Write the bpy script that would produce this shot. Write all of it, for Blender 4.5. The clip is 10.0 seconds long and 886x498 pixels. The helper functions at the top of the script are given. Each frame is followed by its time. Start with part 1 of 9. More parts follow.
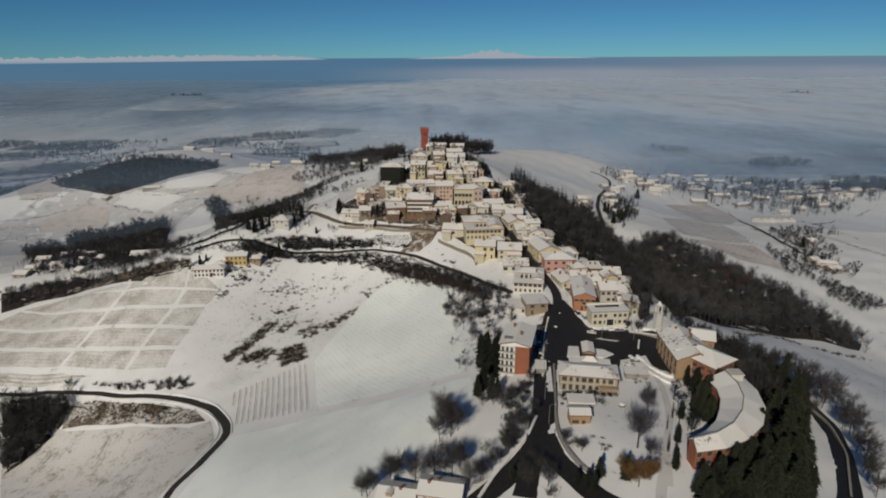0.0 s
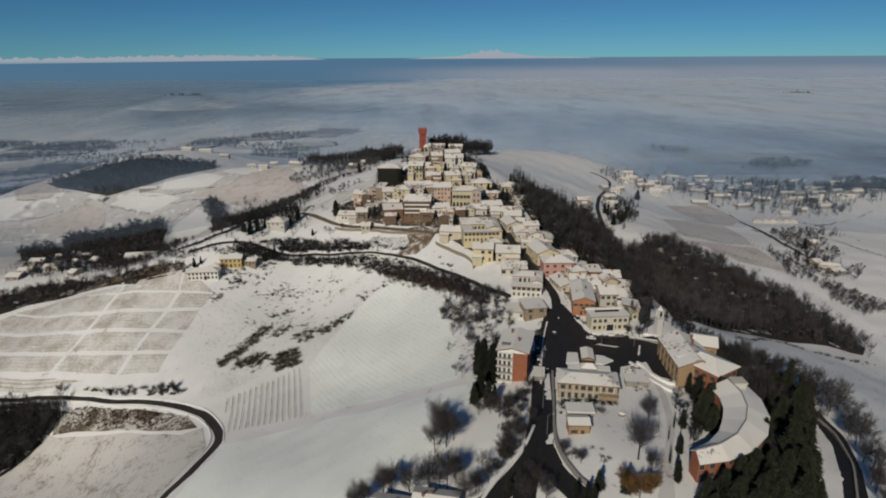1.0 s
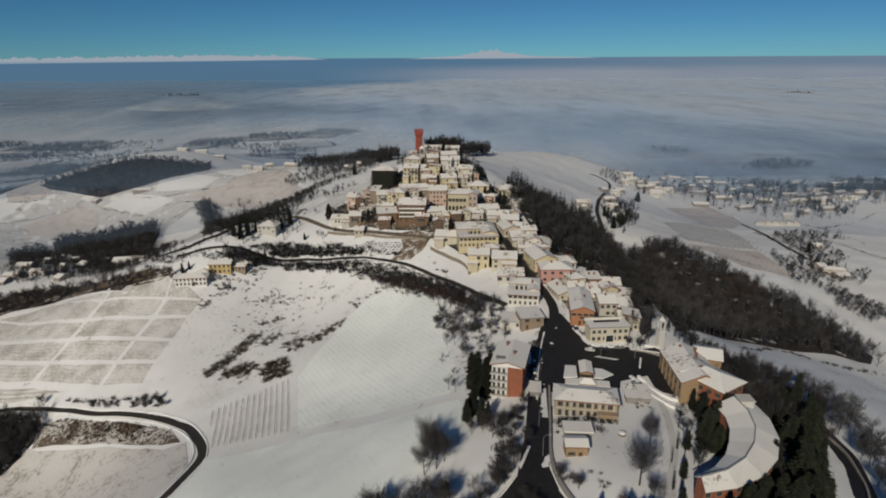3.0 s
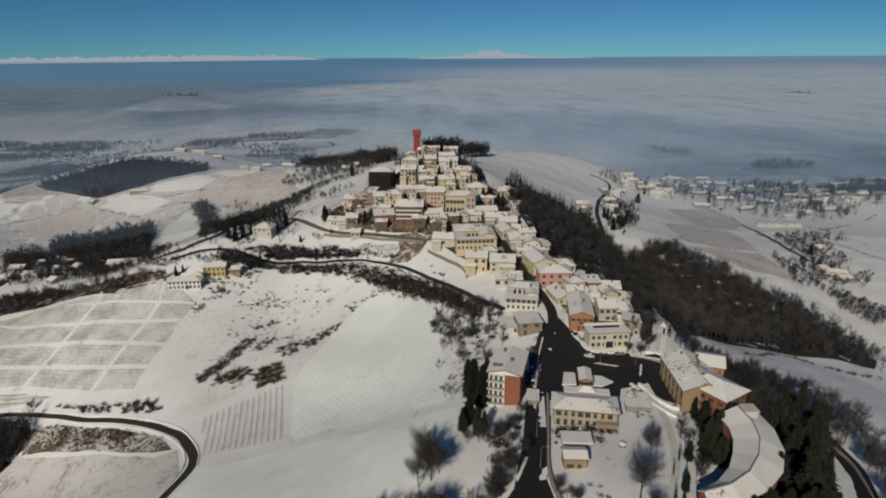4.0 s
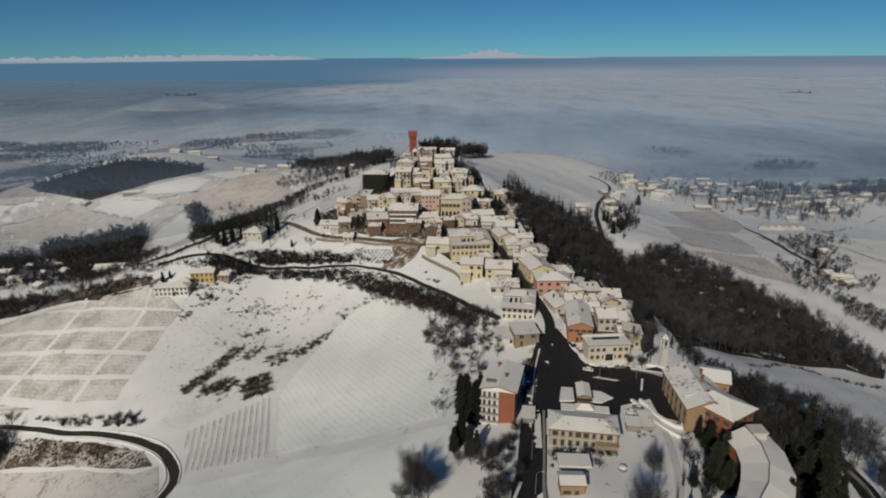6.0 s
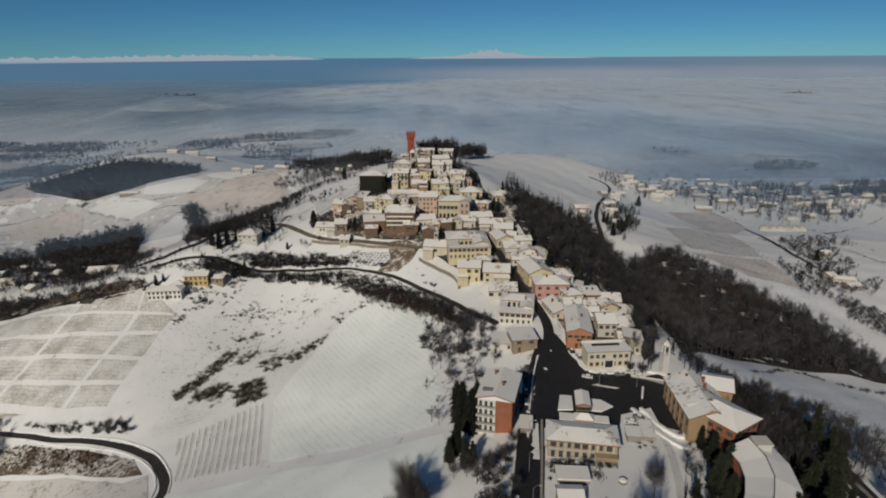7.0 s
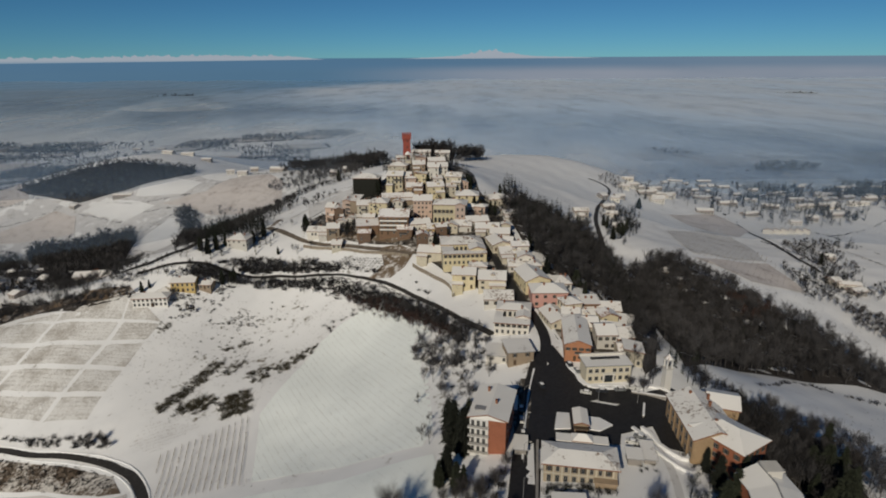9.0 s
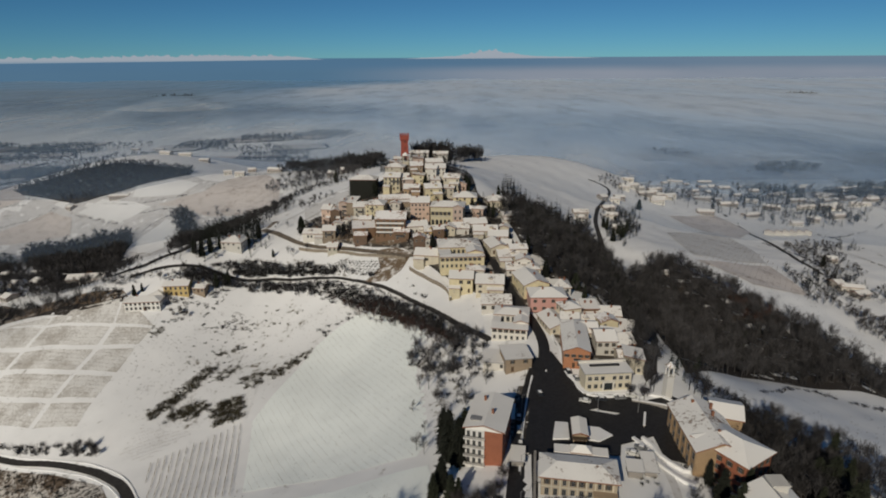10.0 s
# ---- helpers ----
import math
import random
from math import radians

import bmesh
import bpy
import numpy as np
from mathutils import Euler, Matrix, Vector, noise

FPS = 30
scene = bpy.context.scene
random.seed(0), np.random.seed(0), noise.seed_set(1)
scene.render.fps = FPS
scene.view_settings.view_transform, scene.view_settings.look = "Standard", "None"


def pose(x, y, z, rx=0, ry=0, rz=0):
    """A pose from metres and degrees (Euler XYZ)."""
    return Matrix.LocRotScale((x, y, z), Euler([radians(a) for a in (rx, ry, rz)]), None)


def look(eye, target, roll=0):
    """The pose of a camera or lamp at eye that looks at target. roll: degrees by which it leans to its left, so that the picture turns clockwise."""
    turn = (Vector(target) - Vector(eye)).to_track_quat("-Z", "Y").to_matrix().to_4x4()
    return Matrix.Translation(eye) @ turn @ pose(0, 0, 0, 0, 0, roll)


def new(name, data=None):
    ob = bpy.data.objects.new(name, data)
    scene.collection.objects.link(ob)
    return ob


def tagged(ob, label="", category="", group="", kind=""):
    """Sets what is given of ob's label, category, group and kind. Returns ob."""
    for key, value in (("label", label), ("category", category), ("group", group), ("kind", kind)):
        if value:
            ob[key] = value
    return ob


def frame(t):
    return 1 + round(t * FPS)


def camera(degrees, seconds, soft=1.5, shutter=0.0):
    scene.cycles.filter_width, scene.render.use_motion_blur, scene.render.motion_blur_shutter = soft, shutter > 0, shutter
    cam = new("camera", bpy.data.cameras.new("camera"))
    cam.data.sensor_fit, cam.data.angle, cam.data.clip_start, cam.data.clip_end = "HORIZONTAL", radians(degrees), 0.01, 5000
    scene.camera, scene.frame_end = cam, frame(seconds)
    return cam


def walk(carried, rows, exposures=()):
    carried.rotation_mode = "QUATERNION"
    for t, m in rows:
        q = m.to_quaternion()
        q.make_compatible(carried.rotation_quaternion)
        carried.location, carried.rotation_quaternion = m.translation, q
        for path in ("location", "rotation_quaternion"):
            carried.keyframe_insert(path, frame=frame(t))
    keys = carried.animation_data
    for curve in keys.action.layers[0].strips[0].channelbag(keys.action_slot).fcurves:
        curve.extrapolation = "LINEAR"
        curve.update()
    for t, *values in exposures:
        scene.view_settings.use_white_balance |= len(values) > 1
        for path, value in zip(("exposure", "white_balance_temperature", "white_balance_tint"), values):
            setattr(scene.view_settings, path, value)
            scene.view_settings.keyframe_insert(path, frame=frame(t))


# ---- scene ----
LENS, PITCH, ROLL, EYE = 73.7, 17.931, 0.3, 230.0
DRIFT = (16.286, 57.464, -1.061)
cam = camera(LENS, 10.0, soft=1.9)
walk(cam, [(k / 2, pose(DRIFT[0] * k / 20, DRIFT[1] * k / 20, EYE + DRIFT[2] * k / 20, 90 - PITCH, 0, 0) @ pose(0, 0, 0, 0, 0, -ROLL)) for k in range(21)])

# ---- light ----
SUN_FROM = Vector((-0.42, -1.0, 0.62)).normalized()
world = bpy.data.worlds.new("winter_sky")
scene.world = world
world.use_nodes = True
wn = world.node_tree
wn.nodes.clear()
sky = wn.nodes.new("ShaderNodeTexSky")
sky.sky_type, sky.sun_disc = "NISHITA", False
sky.sun_elevation = math.asin(SUN_FROM.z)
sky.sun_rotation = math.atan2(SUN_FROM.x, SUN_FROM.y)
sky.altitude, sky.air_density, sky.dust_density, sky.ozone_density = 2500, 0.75, 0.0, 5.0
back = wn.nodes.new("ShaderNodeBackground")
back.inputs["Strength"].default_value = 0.043
wout = wn.nodes.new("ShaderNodeOutputWorld")
tint = wn.nodes.new("ShaderNodeMix")
tint.data_type, tint.blend_type = "RGBA", "MULTIPLY"
tint.inputs[0].default_value, tint.inputs[7].default_value = 1.0, (0.46, 0.86, 0.95, 1.0)
wn.links.new(sky.outputs[0], tint.inputs[6])
wn.links.new(tint.outputs[2], back.inputs[0])
wn.links.new(back.outputs[0], wout.inputs[0])
sun = new("sun", bpy.data.lights.new("sun", "SUN"))
sun.data.energy, sun.data.angle, sun.data.color = 2.7, radians(0.6), (1.0, 0.90, 0.725)
sun.matrix_world = look(SUN_FROM * 900, (0, 0, 0))
scene.view_settings.exposure = 0.0


# ---- materials ----
def nodes_of(name):
    m = bpy.data.materials.new(name)
    m.use_nodes = True
    t = m.node_tree
    t.nodes.clear()
    out = t.nodes.new("ShaderNodeOutputMaterial")
    return m, t, out


def add(t, kind, **values):
    n = t.nodes.new(kind)
    for k, v in values.items():
        n.inputs[k.replace("_", " ")].default_value = v
    return n


def noise_at(t, scale, detail=4.0, rough=0.55, vector=None):
    n = add(t, "ShaderNodeTexNoise", Scale=scale, Detail=detail, Roughness=rough)
    if vector is None:
        g = t.nodes.new("ShaderNodeNewGeometry")
        vector = g.outputs["Position"]
    t.links.new(vector, n.inputs["Vector"])
    return n.outputs["Fac"]


def ramp(t, source, a, b, low=0.0, high=1.0):
    n = t.nodes.new("ShaderNodeMapRange")
    n.interpolation_type = "SMOOTHSTEP"
    n.inputs["From Min"].default_value, n.inputs["From Max"].default_value = a, b
    n.inputs["To Min"].default_value, n.inputs["To Max"].default_value = low, high
    t.links.new(source, n.inputs["Value"])
    return n.outputs["Result"]


def blend(t, fac, a, b, mode="MIX"):
    n = t.nodes.new("ShaderNodeMix")
    n.data_type, n.blend_type = "RGBA", mode
    ins = [n.inputs[0], n.inputs[6], n.inputs[7]]
    for value, socket in zip((fac, a, b), ins):
        if isinstance(value, (int, float)):
            socket.default_value = value
        elif isinstance(value, tuple):
            socket.default_value = (*value, 1.0) if len(value) == 3 else value
        else:
            t.links.new(value, socket)
    return n.outputs[2]


def surface(t, out, colour, rough=0.8, bump=None, depth=0.1, metal=0.0):
    p = t.nodes.new("ShaderNodeBsdfPrincipled")
    p.inputs["Metallic"].default_value = metal
    p.inputs["Specular IOR Level"].default_value = 0.25
    if isinstance(colour, tuple):
        p.inputs["Base Color"].default_value = (*colour, 1.0)
    else:
        t.links.new(colour, p.inputs["Base Color"])
    if isinstance(rough, float):
        p.inputs["Roughness"].default_value = rough
    else:
        t.links.new(rough, p.inputs["Roughness"])
    if bump is not None:
        b = add(t, "ShaderNodeBump", Strength=1.0, Distance=depth)
        t.links.new(bump, b.inputs["Height"])
        t.links.new(b.outputs[0], p.inputs["Normal"])
    t.links.new(p.outputs[0], out.inputs["Surface"])


def snow_material(name, snow=(0.86, 0.86, 0.86), earth=(0.17, 0.13, 0.09), bare=0.62, soft=0.06, fine=0.35, grain=0.12, vary=0.0):
    """Snow over ground: earth shows where a fine and a broad pattern meet."""
    m, t, out = nodes_of(name)
    broad, mid, small = noise_at(t, 0.012, 3), noise_at(t, 0.09, 5), noise_at(t, fine, 6, 0.7)
    tone = blend(t, ramp(t, broad, 0.35, 0.65), snow, tuple(c * 0.93 for c in snow))
    tone = blend(t, ramp(t, mid, 0.4, 0.75, 0.0, 0.5), tone, tuple(c * 0.85 for c in snow))
    both = t.nodes.new("ShaderNodeMath")
    both.operation = "MULTIPLY_ADD"
    both.inputs[1].default_value = 0.45
    t.links.new(mid, both.inputs[0])
    half = t.nodes.new("ShaderNodeMath")
    half.operation = "MULTIPLY"
    half.inputs[1].default_value = 0.55
    t.links.new(small, half.inputs[0])
    t.links.new(half.outputs[0], both.inputs[2])
    level = both.outputs[0]
    if vary:
        shift = t.nodes.new("ShaderNodeMath")
        shift.operation = "MULTIPLY_ADD"
        shift.inputs[1].default_value = vary
        t.links.new(t.nodes.new("ShaderNodeObjectInfo").outputs["Random"], shift.inputs[0])
        t.links.new(level, shift.inputs[2])
        level = shift.outputs[0]
    tone = blend(t, ramp(t, level, bare - soft, bare + soft), tone, earth)
    surface(t, out, tone, 0.75, both.outputs[0], grain)
    return m


def plaster(name, colour, wear=0.35):
    m, t, out = nodes_of(name)
    stains = noise_at(t, 0.5, 5, 0.65)
    grit = noise_at(t, 3.0, 4)
    tone = blend(t, ramp(t, stains, 0.35, 0.75, 0.0, wear), colour, tuple(c * 0.55 for c in colour))
    tone = blend(t, ramp(t, grit, 0.45, 0.8, 0.0, 0.25), tone, tuple(min(1.0, c * 1.25) for c in colour))
    own = t.nodes.new("ShaderNodeObjectInfo").outputs["Random"]
    grey = sum(colour) / 3
    tone = blend(t, ramp(t, own, 0.0, 1.0, 0.0, 0.6), tone, tuple(0.62 * (0.5 * c + 0.5 * grey) for c in colour))
    surface(t, out, tone, 0.9, grit, 0.02)
    return m


def plain(name, colour, rough=0.8, scale=2.0, amount=0.4, depth=0.03):
    m, t, out = nodes_of(name)
    n = noise_at(t, scale, 5, 0.6)
    tone = blend(t, ramp(t, n, 0.3, 0.7), colour, tuple(c * (1 - amount) for c in colour))
    surface(t, out, tone, rough, n, depth)
    return m


def brick_material(name, a, b):
    m, t, out = nodes_of(name)
    n, big = noise_at(t, 6.0, 4), noise_at(t, 0.4, 4)
    tone = blend(t, ramp(t, n, 0.35, 0.65), a, b)
    tone = blend(t, ramp(t, big, 0.4, 0.75, 0.0, 0.5), tone, tuple(c * 0.6 for c in a))
    surface(t, out, tone, 0.9, n, 0.02)
    return m


SNOW = snow_material("snow_field", bare=0.645)
VINE_GROUND = snow_material("snow_between_vines", snow=(0.76, 0.75, 0.73), earth=(0.44, 0.41, 0.375), bare=0.53, soft=0.10, fine=0.9)
# dark mottled cover for the ground below the woods
WOOD_GROUND = snow_material("dark_wood_ground", snow=(0.30, 0.29, 0.28), earth=(0.045, 0.038, 0.033), bare=0.41, soft=0.06, fine=0.25)
SNOW_FRESH = snow_material("fresh_smooth_snow", snow=(0.94, 0.98, 0.955), bare=0.70, soft=0.05)
MEADOW = snow_material("thin_snow_over_meadow", snow=(0.68, 0.66, 0.64), earth=(0.22, 0.18, 0.13), bare=0.58, soft=0.10, fine=0.5)
ROUGH_BANK = snow_material("brambles_and_snow", snow=(0.62, 0.59, 0.55), earth=(0.115, 0.085, 0.06), bare=0.485, soft=0.05, fine=0.8)
SNOW_CLEAN = snow_material("snow_smooth", bare=0.80)
SNOW_THIN = snow_material("snow_thin_over_grass", earth=(0.15, 0.125, 0.085), bare=0.585, soft=0.05)
SNOW_GREY = snow_material("snow_over_ploughed_soil", snow=(0.68, 0.67, 0.66), earth=(0.3, 0.26, 0.22), bare=0.60, soft=0.08)
FIELD_ROSE = snow_material("thin_snow_over_stubble", snow=(0.66, 0.61, 0.58), earth=(0.30, 0.23, 0.19), bare=0.60, soft=0.10)
SNOW_ROOF = snow_material("roof_snow", snow=(0.84, 0.82, 0.785), earth=(0.22, 0.155, 0.12), bare=0.685, soft=0.04, fine=0.8, grain=0.06, vary=0.12)
SNOW_ROOF_THIN = snow_material("roof_snow_melting", snow=(0.86, 0.84, 0.82), earth=(0.30, 0.16, 0.10), bare=0.60, soft=0.05, fine=0.9, grain=0.06, vary=0.08)
VALLEY_SNOW = snow_material("thin_grey_snow", snow=(0.66, 0.65, 0.65), earth=(0.22, 0.19, 0.16), bare=0.60, soft=0.07)
SOIL = snow_material("bare_winter_soil", snow=(0.72, 0.70, 0.68), earth=(0.16, 0.115, 0.075), bare=0.45, soft=0.06)
ASPHALT = plain("wet_asphalt", (0.030, 0.029, 0.030), 0.55, 0.8, 0.35)
EARTH_ROAD = plain("gritted_earth_road", (0.20, 0.165, 0.13), 0.9, 0.3, 0.45)
ASPHALT_GREY = plain("salted_asphalt", (0.052, 0.048, 0.045), 0.8, 0.5, 0.4)
KERB = plain("kerb_stone", (0.36, 0.34, 0.32), 0.85)
STONE = plain("stone_wall", (0.33, 0.28, 0.22), 0.9, 1.2, 0.5, 0.06)
BARK = plain("bark", (0.075, 0.060, 0.048), 0.95, 3.0, 0.4)
TWIG = plain("twigs", (0.042, 0.040, 0.041), 0.95, 0.15, 0.35)
TWIG_CROWN = plain("bare_crown_twigs", (0.072, 0.066, 0.066), 0.95, 0.3, 0.35)
TWIG_GREY = plain("grey_twigs", (0.080, 0.077, 0.080), 0.95, 0.1, 0.35)
TWIG_RED = plain("reddish_twigs", (0.075, 0.045, 0.038), 0.95, 0.2, 0.35)
TWIG_RUST = plain("rust_brown_leaves", (0.20, 0.115, 0.045), 0.95, 0.6, 0.5)
TWIG_OLIVE = plain("olive_scrub", (0.10, 0.088, 0.060), 0.95, 0.3, 0.4)
NEEDLE = plain("dark_needles", (0.020, 0.023, 0.017), 0.9, 0.8, 0.45)
NEEDLE_GREEN = plain("green_needles", (0.032, 0.038, 0.024), 0.9, 0.8, 0.45)
VINE = plain("vine_wood", (0.26, 0.21, 0.17), 0.95, 1.5, 0.35)
WOOD = plain("dark_timber", (0.11, 0.07, 0.045), 0.8, 3.0)
TILE = plain("terracotta_tile", (0.30, 0.14, 0.085), 0.9, 3.0, 0.45)
IRON = plain("dark_iron", (0.05, 0.05, 0.05), 0.6, 4.0)
WHITE = plaster("white_plaster", (0.68, 0.65, 0.59), 0.3)
CREAM = plaster("cream_plaster", (0.60, 0.545, 0.43))
YELLOW = plaster("yellow_plaster", (0.70, 0.50, 0.16))
PALE = plaster("pale_yellow_plaster", (0.64, 0.56, 0.37))
TAN = plaster("tan_plaster", (0.34, 0.26, 0.18))
ROSE = plaster("faded_rose_plaster", (0.58, 0.43, 0.35), 0.5)
BROWN = plaster("brown_plaster", (0.20, 0.125, 0.08), 0.5)
BRIGHT = plaster("bright_white_render", (0.82, 0.80, 0.76), 0.15)
PINK_BRIGHT = plaster("salmon_pink_plaster", (0.72, 0.36, 0.30), 0.15)
# near-black colour for one whole house front
DARK_WALL = plaster("near_black_wall", (0.020, 0.021, 0.017), 0.5)
BUTTER = plaster("butter_yellow_plaster", (0.68, 0.615, 0.47), 0.25)
ORANGE = plaster("orange_plaster", (0.46, 0.21, 0.11))
GREY = plaster("grey_plaster", (0.36, 0.33, 0.30))
BRICK = brick_material("red_brick", (0.34, 0.13, 0.075), (0.26, 0.10, 0.06))
BRICK_TAN = brick_material("tan_brick", (0.40, 0.29, 0.18), (0.31, 0.21, 0.125))
VILLA = plaster("old_tan_plaster", (0.47, 0.39, 0.28), 0.5)
BRICK_TOWER = brick_material("tower_brick", (0.34, 0.085, 0.062), (0.27, 0.07, 0.052))
SHUTTER = plain("dark_shutters", (0.10, 0.075, 0.05), 0.7, 4.0)
LEAD = plain("grey_sheet", (0.3, 0.3, 0.31), 0.6, 3.0)


def glass_material():
    m, t, out = nodes_of("window_glass")
    surface(t, out, (0.03, 0.035, 0.04), 0.12)
    return m


GLASS = glass_material()


def paint(name, colour):
    m, t, out = nodes_of(name)
    n = noise_at(t, 5.0, 3)
    surface(t, out, blend(t, ramp(t, n, 0.4, 0.7), colour, tuple(c * 0.8 for c in colour)), 0.3)
    return m


CAR_DARK, CAR_GREY, CAR_WHITE = paint("dark_car_paint", (0.03, 0.035, 0.045)), paint("grey_car_paint", (0.22, 0.23, 0.24)), paint("white_car_paint", (0.65, 0.65, 0.63))


def math_node(t, kind, a, b=None, c=None):
    n = t.nodes.new("ShaderNodeMath")
    n.operation = kind
    for value, socket in zip((a, b, c), n.inputs):
        if isinstance(value, (int, float)):
            socket.default_value = value
        elif value is not None:
            t.links.new(value, socket)
    return n.outputs[0]


def veil(t, out, cover, tone):
    """Fog as a surface: it scatters light where it is thick and is clear where it is thin."""
    top, under = t.nodes.new("ShaderNodeBsdfDiffuse"), t.nodes.new("ShaderNodeBsdfTranslucent")
    t.links.new(tone, top.inputs["Color"])
    t.links.new(tone, under.inputs["Color"])
    d = add(t, "ShaderNodeMixShader", Fac=0.4)
    t.links.new(top.outputs[0], d.inputs[1])
    t.links.new(under.outputs[0], d.inputs[2])
    clear = t.nodes.new("ShaderNodeBsdfTransparent")
    mix = t.nodes.new("ShaderNodeMixShader")
    t.links.new(cover, mix.inputs[0])
    t.links.new(clear.outputs[0], mix.inputs[1])
    t.links.new(d.outputs[0], mix.inputs[2])
    t.links.new(mix.outputs[0], out.inputs["Surface"])


def fog_material(name, near, far, high, thin, thick, open_plain=False):
    """Fog that thickens outwards from the hills, sooner to the east, with drifts and hollows; bluer distance haze is
    painted in to the west and, with open_plain, over the plain in the north-west.
    """
    m, t, out = nodes_of(name)
    g = t.nodes.new("ShaderNodeNewGeometry")
    xyz = t.nodes.new("ShaderNodeSeparateXYZ")
    t.links.new(g.outputs["Position"], xyz.inputs[0])
    stretch = t.nodes.new("ShaderNodeMapping")
    stretch.inputs["Scale"].default_value = (1.0, 0.36, 0.0)
    t.links.new(g.outputs["Position"], stretch.inputs["Vector"])
    drift, wisps = noise_at(t, 0.0021, 6, 0.58, stretch.outputs[0]), noise_at(t, 0.0075, 5, 0.6, stretch.outputs[0])
    span = t.nodes.new("ShaderNodeVectorMath")
    span.operation = "DISTANCE"
    span.inputs[1].default_value = (40.0, 420.0, 60.0)
    t.links.new(g.outputs["Position"], span.inputs[0])
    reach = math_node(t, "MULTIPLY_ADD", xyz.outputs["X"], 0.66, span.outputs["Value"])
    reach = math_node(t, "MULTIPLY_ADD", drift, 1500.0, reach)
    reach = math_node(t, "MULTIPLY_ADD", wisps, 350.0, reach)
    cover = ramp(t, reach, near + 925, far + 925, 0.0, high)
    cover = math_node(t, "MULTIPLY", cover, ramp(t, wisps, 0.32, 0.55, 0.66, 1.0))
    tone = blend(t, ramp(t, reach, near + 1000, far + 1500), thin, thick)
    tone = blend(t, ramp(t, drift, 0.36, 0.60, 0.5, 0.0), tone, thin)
    # blue of the hazy far plain, painted onto the fog sheet
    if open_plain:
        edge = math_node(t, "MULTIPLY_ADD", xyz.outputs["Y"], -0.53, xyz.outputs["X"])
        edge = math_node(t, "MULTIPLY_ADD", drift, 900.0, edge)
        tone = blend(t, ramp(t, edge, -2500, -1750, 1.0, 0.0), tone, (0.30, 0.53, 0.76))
    # darker blue painted in westward as distance haze
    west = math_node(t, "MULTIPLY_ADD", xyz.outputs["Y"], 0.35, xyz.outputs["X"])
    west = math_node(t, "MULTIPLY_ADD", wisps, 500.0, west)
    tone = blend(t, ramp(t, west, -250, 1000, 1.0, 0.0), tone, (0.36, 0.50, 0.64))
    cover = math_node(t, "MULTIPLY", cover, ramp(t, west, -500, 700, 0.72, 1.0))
    veil(t, out, cover, tone)
    return m


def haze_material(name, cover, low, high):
    """Thin bluish haze painted onto a sheet; it fades out with height."""
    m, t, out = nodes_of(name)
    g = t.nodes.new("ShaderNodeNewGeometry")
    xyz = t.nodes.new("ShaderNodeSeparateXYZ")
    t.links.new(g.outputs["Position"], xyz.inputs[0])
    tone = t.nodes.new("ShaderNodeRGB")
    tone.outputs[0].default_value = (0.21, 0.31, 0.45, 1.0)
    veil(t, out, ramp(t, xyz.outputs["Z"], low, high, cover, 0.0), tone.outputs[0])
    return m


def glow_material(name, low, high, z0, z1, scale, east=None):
    """The far distance: distance haze painted in as colour by height, with drifting streaks; east: the low and high
    tones there; it glows.
    """
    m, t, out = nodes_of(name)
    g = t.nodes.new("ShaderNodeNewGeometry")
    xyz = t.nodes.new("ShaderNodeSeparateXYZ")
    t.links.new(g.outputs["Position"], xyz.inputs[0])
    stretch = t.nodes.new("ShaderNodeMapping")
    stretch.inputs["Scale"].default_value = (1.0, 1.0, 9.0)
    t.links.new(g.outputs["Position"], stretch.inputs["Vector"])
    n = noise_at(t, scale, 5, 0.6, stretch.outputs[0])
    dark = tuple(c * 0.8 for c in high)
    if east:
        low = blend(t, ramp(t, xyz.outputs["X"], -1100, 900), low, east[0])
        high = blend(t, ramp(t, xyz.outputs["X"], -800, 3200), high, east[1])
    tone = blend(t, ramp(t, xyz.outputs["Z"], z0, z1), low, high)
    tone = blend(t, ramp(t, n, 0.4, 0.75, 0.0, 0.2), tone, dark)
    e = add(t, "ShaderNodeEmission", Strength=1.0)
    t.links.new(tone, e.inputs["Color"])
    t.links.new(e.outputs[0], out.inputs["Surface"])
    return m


# ---- the ground ----
HILLS = []
HILLS += [(50, 450, 420, 126.1), (300, 1450, 420, 16.2), (-1200, 1700, 420, -19.6), (800, 950, 420, 12.3), (-440, 1060, 240, 65.4), (-20, 780, 240, 39.2), (260, -200, 240, 56.9), (-160, -200, 240, 19.7), (100, 80, 140, 35.0), (260, 400, 140, -27.3), (660, 800, 140, 28.2), (-620, 880, 140, 29.7), (-220, 880, 140, 2.9), (-220, 1040, 140, 6.1), (260, 640, 140, -28.6), (-700, 560, 140, 15.4), (-300, 240, 140, -22.1), (180, 880, 140, 34.3), (-460, 960, 140, 16.8), (-460, 720, 140, -24.7)]
HILLS += [(-300, 800, 140, 28.2), (-700, 960, 140, -14.4), (-460, 560, 140, 12.4), (-300, 1040, 140, -18.2), (660, 480, 140, 13.0), (420, 320, 140, -12.6), (-220, 560, 140, -8.9), (-100, 300, 80, -19.3), (150, 550, 80, -15.9), (-200, 650, 80, -23.7), (-200, 150, 80, -21.6), (0, 150, 80, 19.1), (-350, 700, 80, -19.5), (-350, 450, 80, 19.0), (-300, 550, 80, -13.7), (-50, 250, 80, -13.9), (250, 300, 80, -11.4), (0, 600, 80, 8.8), (50, 650, 80, -6.8), (-240, 270, 45, -17.7)]
